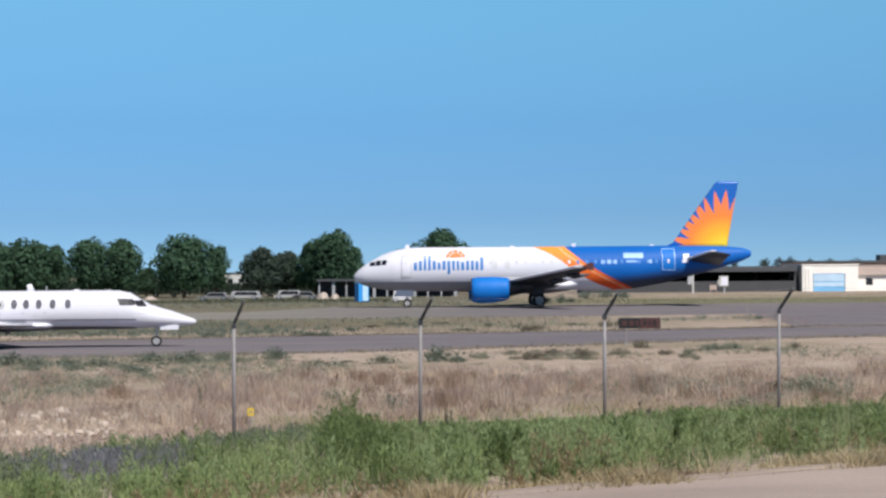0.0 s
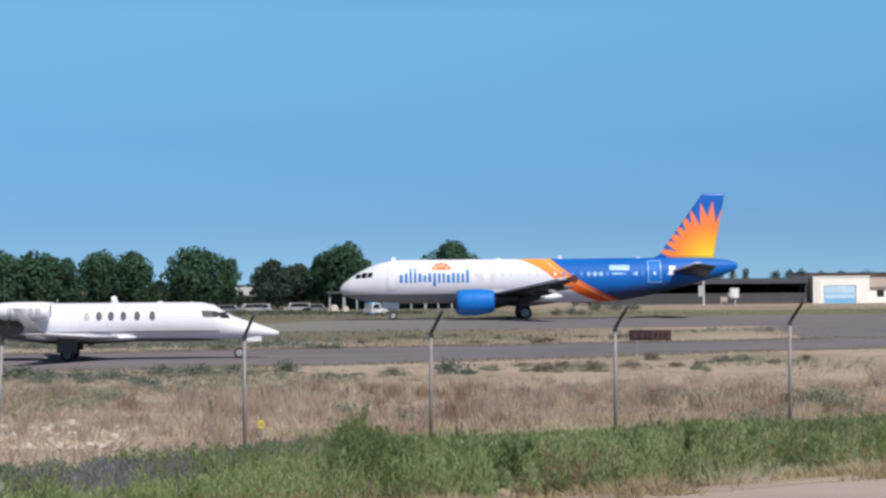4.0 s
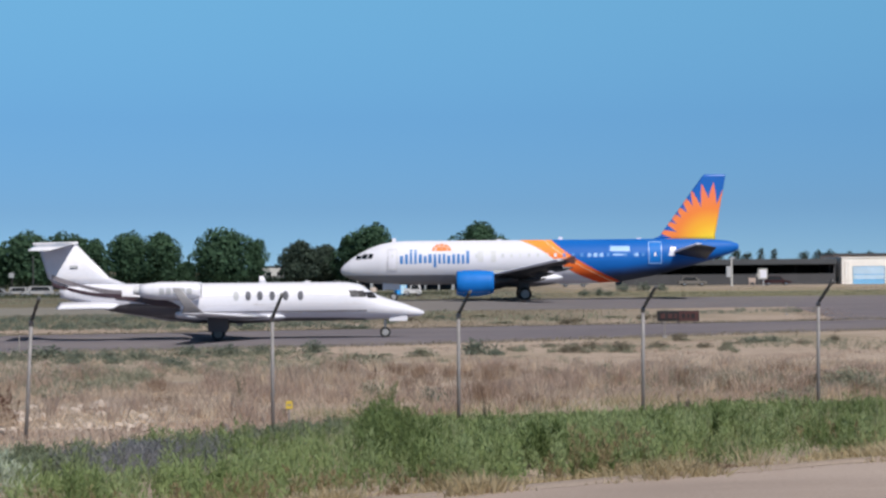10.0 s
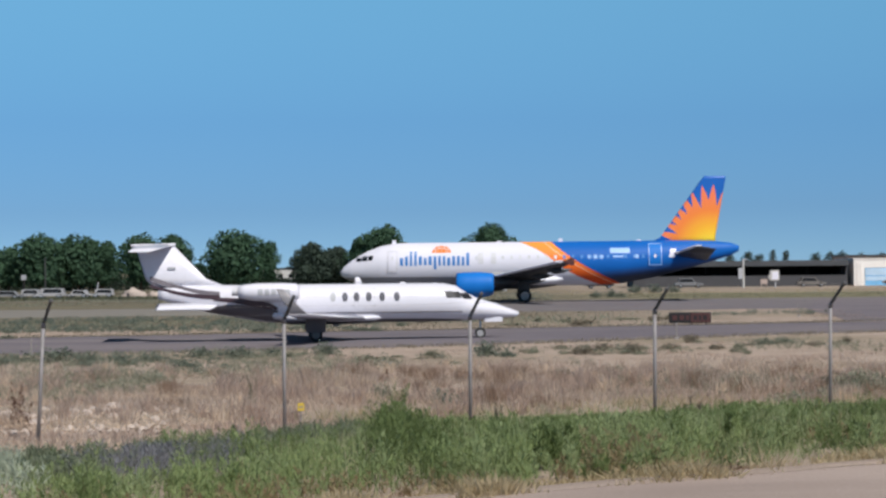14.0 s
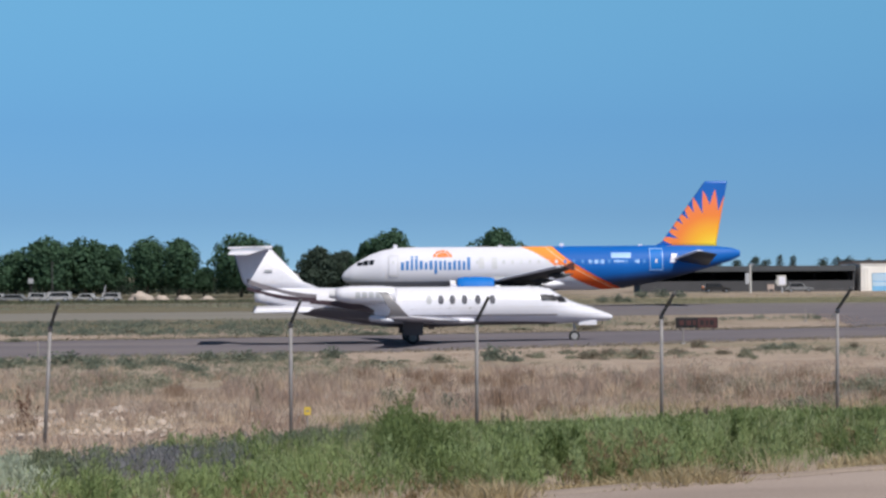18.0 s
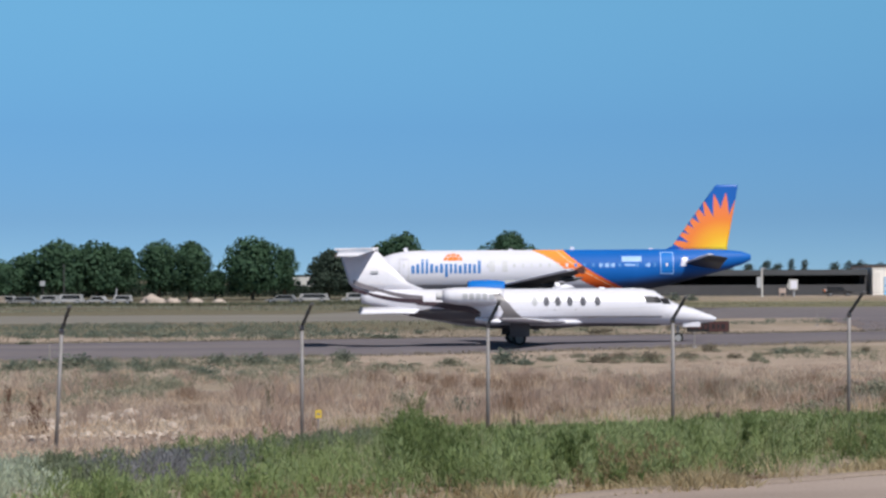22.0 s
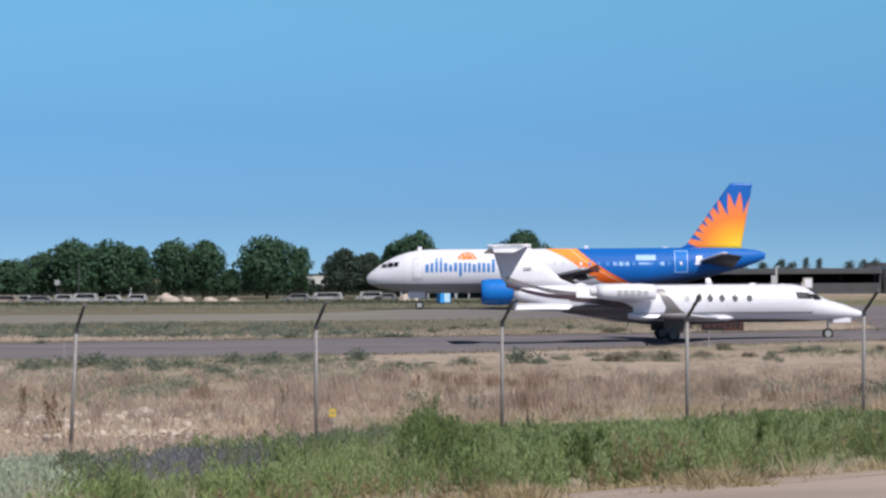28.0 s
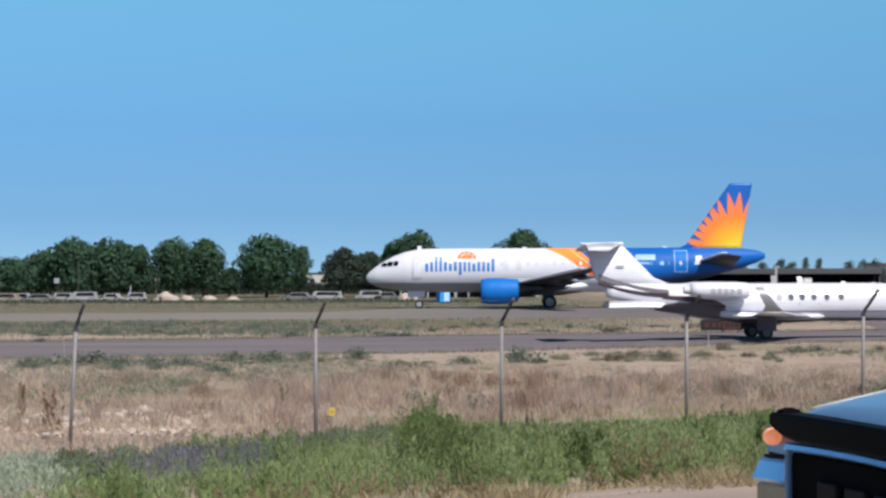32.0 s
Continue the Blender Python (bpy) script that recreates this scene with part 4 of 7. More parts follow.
# ---- plants: blades and leaves made in one go ----
def strips(name, root, tip, width, mat, bow, label, category, face=None):
    """Many thin tapered blades from root to tip, as one mesh of kind stuff; face: the way each blade looks."""
    n = len(root)
    rng = np.random.default_rng(len(name) + n)
    d = tip - root
    a = rng.uniform(0, 2 * np.pi, n)
    side = np.stack([np.cos(a), np.sin(a), rng.normal(0, 0.25, n)], 1)
    if face is not None:
        side = np.cross(d, face + rng.normal(0, 0.45, (n, 3)))
        side /= np.linalg.norm(side, axis=1)[:, None] + 1e-6
    side *= (width / 2)[:, None]
    mid = root + d * 0.55 + np.stack([np.zeros(n), np.zeros(n), bow], 1)
    v = np.empty((n, 5, 3))
    v[:, 0], v[:, 1] = root - side * 0.6, root + side * 0.6
    v[:, 2], v[:, 3] = mid + side, mid - side
    v[:, 4] = tip
    k = np.arange(n)[:, None] * 5
    quads = np.concatenate([k, k + 1, k + 2, k + 3], 1)
    tris = np.concatenate([k + 3, k + 2, k + 4], 1)
    me = bpy.data.meshes.new(name)
    me.vertices.add(n * 5)
    me.vertices.foreach_set("co", v.reshape(-1).astype(np.float32))
    loops = np.concatenate([quads, tris], 1).reshape(-1)
    me.loops.add(len(loops))
    me.loops.foreach_set("vertex_index", loops.astype(np.int32))
    me.polygons.add(2 * n)
    start = (np.arange(n)[:, None] * 7 + np.array([[0, 4]])).reshape(-1)
    me.polygons.foreach_set("loop_start", start.astype(np.int32))
    me.materials.append(mat)
    me.update(calc_edges=True)
    me.validate()
    return tagged(new(name, me), label, category, kind="stuff")


def lands(x, y):
    return np.array([land(a, b) for a, b in zip(x, y)])


def patchy(x, y, scale, seed):
    """Slow random patches, 0 to 1."""
    return np.array([0.5 + 0.5 * noise.noise(Vector((a * scale, b * scale, seed * 7.3))) for a, b in zip(x, y)])


def scatter(count, y0, y1, spread, rng):
    """Points over the wedge of ground in view between two distances."""
    y = np.sqrt(rng.uniform(y0 * y0, y1 * y1, count))
    x = rng.uniform(-1, 1, count) * (spread * y + 1.0)
    return x, y


def grow(name, x, y, height, width, mat, rng, label, category, lean=0.3, per=1, spread=0.03):
    """Tufts of blades at x, y."""
    x, y, height = np.repeat(x, per), np.repeat(y, per), np.repeat(height, per)
    n = len(x)
    x, y = x + rng.normal(0, spread, n), y + rng.normal(0, spread, n)
    h = height * rng.uniform(0.55, 1.1, n)
    root = np.stack([x, y, lands(x, y) - 0.03], 1)
    tip = root + np.stack([rng.normal(0, lean, n) * h, rng.normal(0, lean, n) * h, h], 1)
    return strips(name, root, tip, width * rng.uniform(0.6, 1.4, n), mat, 0.08 * h, label, category)


def leafy(name, x, y, height, mat, rng, label, category, leaves=26, size=0.10, bush=0.34, heart=None):
    """Weeds: many small leaves round leaning stems."""
    n = len(x)
    stem = rng.normal(0, 0.16, (n, 2))
    z = lands(x, y)
    k = np.repeat(np.arange(n), leaves)
    u = rng.uniform(0.08, 1.0, len(k)) ** 0.8
    h = height[k]
    reach = bush * h * (1.15 - u) * rng.uniform(0.2, 1.0, len(k))
    a = rng.uniform(0, 2 * np.pi, len(k))
    root = np.stack([x[k] + stem[k, 0] * h * u + np.cos(a) * reach, y[k] + stem[k, 1] * h * u + np.sin(a) * reach, z[k] + h * u], 1)
    ln = size * rng.uniform(0.5, 1.3, len(k))
    b = a + rng.normal(0, 0.9, len(k))
    rise = rng.uniform(0.5, 3.0, len(k))
    tip = root + np.stack([np.cos(b), np.sin(b), rise], 1) * (ln / np.sqrt(1 + rise * rise))[:, None]
    if heart is None:
        return strips(name, root, tip, ln * rng.uniform(0.13, 0.24, len(k)), mat, 0.1 * ln, label, category)
    # leaves of one plant look away from its heart, so that its sides shade as one dome
    away = np.stack([root[:, 0] - heart[0][k], root[:, 1] - heart[1][k], (root[:, 2] - z[k]) * 0.8 - 0.1 * h], 1)
    away /= np.linalg.norm(away, axis=1)[:, None] + 1e-6
    return strips(name, root, tip, ln * rng.uniform(0.13, 0.22, len(k)), mat, 0.1 * ln, label, category, away)


def plants(name, x, y, height, radius, mat, rng, label, stems, leaves, size, bush=0.3):
    """Domed weeds: each a cluster of leafy stems, tallest in the middle."""
    k = np.repeat(np.arange(len(x)), stems)
    d = np.abs(rng.normal(0, 0.55, len(k)))
    a = rng.uniform(0, 2 * np.pi, len(k))
    h = height[k] * np.clip(1.0 - 0.42 * d ** 2, 0.3, 1.0) * rng.uniform(0.75, 1.12, len(k))
    return leafy(name, x[k] + np.cos(a) * d * radius[k], y[k] + np.sin(a) * d * radius[k], h, mat, rng, label, "weeds", leaves, size, bush, (x[k], y[k]))


def bank_edge(x, y):
    """How far the green reaches up the western part of the bank."""
    return np.interp(x, [-7, -5.4, -4.0, -3.2, -2.4, -1.7, -1.0], [19.8, 20.5, 21.8, 23.4, 26.0, 28.0, 60]) + 1.6 * (patchy(x, y, 0.6, 21) - 0.5)


def build_bank():
    rng = np.random.default_rng(11)
    # low cover over the whole bank
    x, y = scatter(7500, 11.5, 34.5, 0.275, rng)
    e, over, left = y - (13.55 + 0.445 * x), y - (32.12 + 0.268 * x), bank_edge(x, y)
    p, lump = patchy(x, y, 0.35, 1), patchy(x, y, 1.15, 5)
    pale_zone = (x < -0.219 * y + 0.8 * (lump - 0.5)) & (y > 13.5) & (y < 21.3)
    grey_zone = (x > -0.205 * y) & (x < -0.112 * y) & (y > 14.9 + 1.2 * p) & (y < 20.8)
    green = (e > 0.25 + 0.8 * patchy(x, y, 0.8, 4)) & (over < 0.1 + 0.4 * p) & (y < left) & ~grey_zone & ~pale_zone
    h = np.clip((0.09 + 0.10 * p + 0.06 * lump) * np.clip(0.45 + e / 5, 0, 1.0) * np.clip(1.5 - y / 30, 0.5, 1.0), 0.05, 0.3)
    tone = 0.5 * patchy(x, y, 0.75, 9) + 0.5 * lump + rng.normal(0, 0.05, len(x))
    sunny = (x < -0.055 * y) & (tone < 0.56) & (y < 20.5)
    for mask, mat, label in ((green & ~sunny & (tone > 0.5), WEEDDARK, "dark green roadside weeds"), (green & ~sunny & (tone <= 0.5), WEED, "fresh green roadside weeds"), (green & sunny, WEEDYELLOW, "yellowing roadside weeds")):
        leafy("weeds", x[mask], y[mask], h[mask], mat, rng, label, "weeds", 20, 0.06, 0.45)
    # domed weeds, each plant of one shade
    wx, wy = scatter(1650, 12.5, 33.5, 0.275, rng)
    we, wo, wl = wy - (13.55 + 0.445 * wx), wy - (32.12 + 0.268 * wx), bank_edge(wx, wy)
    beta = wx / wy
    wp = patchy(wx, wy, 0.5, 61)
    room = (wo < -0.1) & (wy < wl - 0.2)
    grey = room & (beta > -0.203) & (beta < -0.110) & (wy > 14.9 + 1.2 * wp) & (wy < 20.6)
    pale = (beta < -0.219) & (wy > 14.0) & (wy < 21.5)
    sage = room & (beta >= -0.219) & (beta < -0.192) & (wy > 15.6)
    dusk = room & (beta >= -0.135) & (beta < -0.05) & (wy > 22.6)
    rest = room & (we > 0.4) & ~grey & ~pale & ~sage & ~dusk
    yellow = rest & (beta < -0.048 + 0.03 * (wp - 0.5)) & (wy < 21.5) & (patchy(wx, wy, 0.8, 66) < 0.56)
    green = rest & ~yellow
    tall = np.clip(1.5 - wy / 30.0, 0.5, 1.0)
    ph = (0.12 + 0.34 * wp + 0.20 * rng.uniform(0, 1, len(wx)) ** 2) * tall * np.clip(0.55 + we / 4, 0, 1.0)
    pr = ph * rng.uniform(0.7, 1.15, len(wx)) + 0.06
    shade = patchy(wx, wy, 0.9, 62) + rng.normal(0, 0.12, len(wx))
    near = wy < 20.5
    for mask, mat, label in ((green & (shade > 0.58), MOUNDGREEN, "deep green bushy roadside weeds"), (green & (shade <= 0.58) & (shade > 0.50), WEEDDARK, "dark green bushy roadside weeds"), (green & (shade <= 0.50) & (shade > 0.36), WEED, "fresh green bushy roadside weeds"),
                             (green & (shade <= 0.36), WEEDYELLOW, "yellow-green bushy roadside weeds")):
        a, b = mask & near, mask & ~near
        plants("bushy_weeds", wx[a], wy[a], ph[a], pr[a], mat, rng, label, 11, 50, 0.0415)
        plants("bushy_weeds", wx[b], wy[b], ph[b] * 0.95, pr[b] * 1.2, mat, rng, label, 8, 24, 0.055)
    plants("bushy_weeds", wx[yellow], wy[yellow], np.where(wy[yellow] > 16.5, 0.45, 0.62) * ph[yellow], pr[yellow] * 1.1, WEEDYELLOW, rng, "bright yellow-green weeds low on the bank", 10, 54, 0.038)
    dim = patchy(wx, wy, 1.1, 67) > 0.56
    plants("grey_brush", wx[grey & ~dim], wy[grey & ~dim], 0.17 + 0.22 * wp[grey & ~dim], pr[grey & ~dim] + 0.12, GREYBRUSH, rng, "grey-purple low brush on the bank", 12, 50, 0.042, 0.4)
    plants("grey_brush", wx[grey & dim], wy[grey & dim], 0.17 + 0.20 * wp[grey & dim], pr[grey & dim] + 0.12, DUSKGREEN, rng, "dusky green low brush on the bank", 12, 50, 0.042, 0.4)
    plants("pale_sage", wx[pale], wy[pale], 0.18 + 0.3 * wp[pale], pr[pale] * 0.8, PALESAGE, rng, "pale grey-green sage on the bank", 8, 56, 0.045, 0.3)
    plants("sage_weeds", wx[sage], wy[sage], 0.14 + 0.2 * wp[sage], pr[sage] * 0.8, DUSKGREEN, rng, "dark green stalky weeds beside the sage", 9, 40, 0.06, 0.24)
    plants("dusky_brush", wx[dusk], wy[dusk], 0.16 + 0.24 * wp[dusk], pr[dusk] + 0.12, DUSKGREEN, rng, "dusky grey-green brush above the weeds", 11, 46, 0.046, 0.36)
    # the big leafy bush in the middle of the bank and its dark neighbours by the road
    bx, by, bh, br = [np.array(v) for v in zip((-0.42, 16.6, 0.44, 0.24), (-0.26, 17.9, 0.42, 0.26), (-0.58, 18.8, 0.46, 0.24), (-0.48, 20.4, 0.50, 0.26), (-0.70, 22.2, 0.52, 0.24), (-0.58, 23.8, 0.54, 0.22),
                                               (1.02, 16.4, 0.36, 0.26), (0.84, 15.7, 0.32, 0.22), (2.05, 17.4, 0.36, 0.26), (2.75, 18.2, 0.36, 0.28), (-0.02, 15.4, 0.30, 0.24))]
    plants("leafy_bush", bx, by, bh * 1.1, br * 0.9, MOUNDGREEN, rng, "dark leafy weed bush standing out of the bank", 26, 90, 0.042, 0.28)
    # a tall thin weed with a brown top
    tx, ty = rng.normal(-0.62, 0.05, 6), rng.normal(26.0, 0.08, 6)
    leafy("tall_weed", tx, ty, rng.uniform(0.4, 0.85, 6), MOUNDGREEN, rng, "tall dark weed above the grass", "weed", 60, 0.07, 0.12)
    leafy("tall_weed", rng.normal(-0.70, 0.03, 2), rng.normal(26.0, 0.05, 2), np.array([0.95, 1.1]), RUSTWEED, rng, "rust-brown dock stalk above the weeds", "weed", 70, 0.05, 0.05)
    # dead brown weeds near the road
    dx, dy = np.concatenate([rng.normal(1.30, 0.14, 14), rng.normal(1.52, 0.12, 10), rng.normal(3.4, 0.3, 8)]), np.concatenate([rng.normal(15.0, 0.25, 14), rng.normal(15.0, 0.2, 10), rng.normal(17.0, 0.3, 8)])
    leafy("dead_weeds", dx, dy, rng.uniform(0.16, 0.40, len(dx)), DEADWEED, rng, "dead reddish brown weeds near the road", "weeds", 46, 0.045, 0.3)
    sx, sy = np.concatenate([rng.normal(1.32, 0.10, 9), rng.normal(2.3, 0.3, 9)]), np.concatenate([rng.normal(14.9, 0.3, 9), rng.normal(14.95, 0.2, 9)])
    grow("straw_tuft", sx, sy, rng.uniform(0.08, 0.26, 18), 0.008, VERGESTRAW, rng, "straw-pale tufts of dead grass near the road", "grass", 0.5, 26, 0.08)
    vx = rng.uniform(-4, 8, 700)
    ve = rng.uniform(0.15, 1.3, 700)
    keep = patchy(vx, ve, 1.1, 41) > 0.58
    vx, ve = vx[keep], ve[keep]
    leafy("dead_weeds", vx, 13.55 + 0.445 * vx + ve, rng.uniform(0.06, 0.2, len(vx)), DEADWEED, rng, "low dead weeds along the road's edge", "weeds", 40, 0.04, 0.4)
    # green and dry grass blades between
    mask = ((e > 0.6) & (over < 0.1 + 0.3 * p) & (y < left) & ~grey_zone & ~pale_zone)
    a = mask & (rng.uniform(0, 1, len(x)) < 0.5)
    grow("grass", x[a], y[a], h[a] * 1.5, 0.007, WEED, rng, "fresh green grass blades", "grass", 0.25, 8, 0.10)
    a = mask & (p < 0.5) & (rng.uniform(0, 1, len(x)) < 0.22)
    grow("dry_grass", x[a], y[a], h[a] * 1.4 + 0.05, 0.008, STRAW, rng, "dry grass stems among the weeds", "grass", 0.2, 4, 0.08)
    a = mask & (y > 18) & (rng.uniform(0, 1, len(x)) < 0.75)
    grow("seed_grass", x[a], y[a], h[a] * 1.7 + 0.10, 0.005, SEEDHEAD, rng, "thin pale grass stalks above the weeds", "grass", 0.16, 6, 0.14)
    # clumps of dry grass along the road
    xs = rng.uniform(-7, 9, 5200)
    es = np.abs(rng.normal(0.0, 0.38, 5200)) - 0.12
    ys = 13.55 + 0.445 * xs + es
    clump = patchy(xs, ys, 1.4, 71)
    keep = clump + 0.25 * rng.uniform(0, 1, 5200) > 0.46
    xs, ys, clump = xs[keep], ys[keep], clump[keep]
    hh = 0.03 + 0.34 * np.clip(clump - 0.4, 0, 0.4) + 0.05 * rng.uniform(0, 1, len(xs))
    warm = patchy(xs, ys, 0.7, 73) > 0.62
    grow("dry_verge", xs[warm], ys[warm], hh[warm], 0.012, RUSTGRASS, rng, "reddish dry grass along the road's edge", "grass", 0.5, 8, 0.05)
    grow("dry_verge", xs[~warm], ys[~warm], hh[~warm], 0.012, VERGESTRAW, rng, "straw-dry grass along the road's edge", "grass", 0.5, 8, 0.05)


def build_field():
    rng = np.random.default_rng(21)
    x, y = scatter(19000, 22.0, 78.0, 0.275, rng)
    over = y - (32.12 + 0.268 * x)
    left = bank_edge(x, y) + 0.4
    p = patchy(x, y, 0.22, 3)
    edge = 79.5 + 0.3 * x
    ok = ((over > 0.1) | (y > left)) & (y < edge - 1.5) & (p > np.where((over < 4) & (x < -1), 0.3, 0.43))
    red = patchy(x, y, 0.3, 8) > 0.54
    h = (0.07 + 0.20 * np.clip((p - 0.38) / 0.3, 0, 1)) * np.interp(over, [0, 14, 26, 34], [1.0, 1.0, 0.7, 0.5])
    a = ok & ~red
    grow("dry_grass", x[a], y[a], h[a], 0.014, STRAW, rng, "bleached dry field grass", "grass", 0.5, 6, 0.16)
    a = ok & red
    grow("dry_grass", x[a], y[a], h[a] * 1.05, 0.013, STRAWRED, rng, "reddish dry field grass", "grass", 0.5, 6, 0.16)
    # soft pale grass just behind the weeds of the bank
    fx, fy = scatter(3600, 27.0, 42.0, 0.275, rng)
    fo = fy - (32.12 + 0.268 * fx)
    keep = (fo > -0.3) & (fo < 3.6 + 2.0 * (patchy(fx, fy, 0.4, 15) - 0.5)) & (fx > -2.4)
    fx, fy, fo = fx[keep], fy[keep], fo[keep]
    fresh = patchy(fx, fy, 0.5, 16) + 0.22 * (1.4 - fo) + rng.normal(0, 0.12, len(fx)) > 0.42
    grow("seed_grass", fx[fresh], fy[fresh], 0.16 + 0.16 * rng.uniform(0, 1, fresh.sum()), 0.008, SEEDHEAD, rng, "soft yellow-green grass behind the weeds", "grass", 0.3, 9, 0.14)
    grow("dry_grass", fx[~fresh], fy[~fresh], 0.14 + 0.16 * rng.uniform(0, 1, (~fresh).sum()), 0.010, VERGESTRAW, rng, "pale straw grass behind the weeds", "grass", 0.4, 9, 0.14)
    # tall feathery bunches with pale heads, standing in drifts
    cx, cy = scatter(1100, 33.5, 62.0, 0.275, rng)
    drift = patchy(cx, cy, 0.28, 12)
    keep = (cy - (32.12 + 0.268 * cx) > 0.8) & (drift > 0.45)
    cx, cy, drift = cx[keep], cy[keep], drift[keep]
    kind = np.where(patchy(cx, cy, 0.5, 81) > 0.6, 0, rng.integers(0, 3, len(cx)))
    for part_of, mat, label in ((0, STRAWRED, "tall reddish bunches of dry grass"), (1, STRAW, "tall pale bunches of dry grass"), (2, PLUME, "pale feathery plumes of dry grass")):
        a = kind == part_of
        grow("bunch_grass", cx[a], cy[a], (0.26 + 0.45 * np.clip(drift[a] - 0.45, 0, 0.5)) * rng.uniform(0.8, 1.7, a.sum()), 0.014, mat, rng, label, "grass", 0.34, 46, 0.10)
    # short bleached grass over the western end of the field
    px = rng.uniform(-0.26, -0.10, 1500)
    py = rng.uniform(28.0, 50.0, 1500)
    px *= py
    keep = (py > bank_edge(px, py) + 0.6) & (patchy(px, py, 0.35, 18) > 0.40)
    grow("dry_grass", px[keep], py[keep], 0.07 + 0.14 * rng.uniform(0, 1, keep.sum()), 0.016, PLUME, rng, "short bleached pinkish grass", "grass", 0.7, 9, 0.18)
    rx, ry = scatter(140, 36.0, 58.0, 0.27, rng)
    keep = (ry - (32.12 + 0.268 * rx) > 2.0) & (patchy(rx, ry, 0.2, 44) > 0.47) & (rx > -0.15 * ry)
    grow("bunch_grass", rx[keep], ry[keep], rng.uniform(0.2, 0.55, keep.sum()), 0.012, RUSTGRASS, rng, "rust-brown bunches of dry grass", "grass", 0.2, 110, 0.16)
    # tall dead stalks at the western end
    for sx, sy, sh in ((-7.45, 33.2, 0.85), (-8.3, 35.0, 0.8), (-7.1, 32.6, 0.6), (-3.85, 38.4, 0.6), (0.9, 31.0, 0.42), (4.15, 31.6, 0.4)):
        leafy("dead_stalk", rng.normal(sx, 0.05, 4), rng.normal(sy, 0.05, 4), sh * rng.uniform(0.6, 1.05, 4), RUSTWEED if sx < -7 else BROWNBRUSH, rng, "tall dead brown weed stalk in dry grass", "weed", 70, 0.06, 0.09)
    # ragged growth along both edges of the near taxiway
    for slope, start, mat, label in ((83.5, 38.0, DULLSTRAW, "dull dry grass along the taxiway edge"), (89.6, 57.1, DULLSTRAW, "dull dry grass along the taxiway edge")):
        ex = rng.uniform(-30, 34, 2400)
        ey = start + slope * (ex + 140) / 280.0 + rng.normal(0, 0.9, 2400) * (0.3 + patchy(ex, ex * 0, 0.3, 31))
        grow("edge_grass", ex, ey, 0.06 + 0.12 * rng.uniform(0, 1, 2400), 0.03, mat, rng, label, "grass", 0.5, 4, 0.2)
    # thin dry growth that frays the eastern tip of the island
    tx, ty = rng.uniform(17, 30, 1300), rng.uniform(107, 139, 1300)
    rim = 22.4 + np.interp(ty, [106, 120, 140], [0.0, 2.0, 4.0])
    keep = np.abs(tx - rim + rng.normal(0, 0.8, 1300)) < 2.6 * patchy(tx, ty, 0.35, 33)
    grow("edge_grass", tx[keep], ty[keep], 0.05 + 0.10 * rng.uniform(0, 1, keep.sum()), 0.04, STRAWRED, rng, "thin pinkish dry grass on the island's tip", "grass", 0.6, 6, 0.25)
    # low grey-green scrub between the shrubs by the taxiway
    x, y = scatter(5200, 43.0, 76.0, 0.28, rng)
    q = patchy(x, y, 0.16, 91) + 0.35 * (patchy(x, y, 0.6, 92) - 0.5)
    west = np.interp(x / y, [-0.26, -0.17, -0.08, 0.0, 0.2], [0.16, 0.14, 0.06, -0.08, -0.14]) - np.interp(y, [43, 56, 64, 74], [0.22, 0.10, 0.0, 0.02])
    a = (q + west > 0.56) & (y < 77.0 + 0.3 * x)
    leafy("low_scrub", x[a], y[a], 0.08 + 0.22 * rng.uniform(0, 1, a.sum()), SAGE, rng, "low grey-green scrub by the taxiway", "scrub", 20, 0.085, 1.3)
    # a wide patch of grey-brown brush in the dry field
    x, y = rng.normal(6.3, 1.0, 240), rng.normal(43.0, 2.8, 240)
    leafy("low_scrub", x, y, rng.uniform(0.10, 0.42, 240), GREYSTRAW, rng, "grey-brown brush in the dry field", "scrub", 40, 0.06, 0.7)
    x, y = rng.normal(-8.4, 0.7, 80), rng.normal(51.0, 4.0, 80)
    leafy("low_scrub", x, y, rng.uniform(0.10, 0.34, 80), SAGE, rng, "grey-green brush among the dry grass", "scrub", 36, 0.07, 0.8)
    x, y = rng.normal(8.6, 0.35, 80), rng.normal(38.5, 0.9, 80)
    leafy("low_scrub", x, y, rng.uniform(0.12, 0.5, 80), SAGE, rng, "grey-green brush by the fence", "scrub", 40, 0.06, 0.6)
    # and over the grass island
    x, y = scatter(5200, 99.0, 128.0, 0.28, rng)
    q = patchy(x, y, 0.09, 93) + 0.4 * (patchy(x, y, 0.4, 94) - 0.5)
    a = (q + np.interp(x / y, [-0.26, -0.1, 0.1, 0.2], [0.10, 0.04, -0.03, -0.12]) > 0.55) & (y > 102.5 + 0.32 * x) & (y < 128.5 + 0.13 * x)
    leafy("low_scrub", x[a], y[a], 0.10 + 0.25 * rng.uniform(0, 1, a.sum()), SHRUBLEAF, rng, "low grey-green scrub on the grass island", "scrub", 16, 0.14, 1.5)
    # low growth between the taxiways and beyond
    x, y = scatter(16000, 88.0, 262.0, 0.28, rng)
    near, far = 101.9 + 0.32 * x, 140 + 0.13 * x
    ok = ((y > near + 1) & (y < far - 1) & ~((x > 22) & (y > 95))) | (y > 184 + 0.1 * x)
    p = patchy(x, y, 0.06, 6)
    pale = (x > 12) & (y > 224)
    belt = (x > 12) & (y > 192) & (y <= 224)
    a = ok & pale
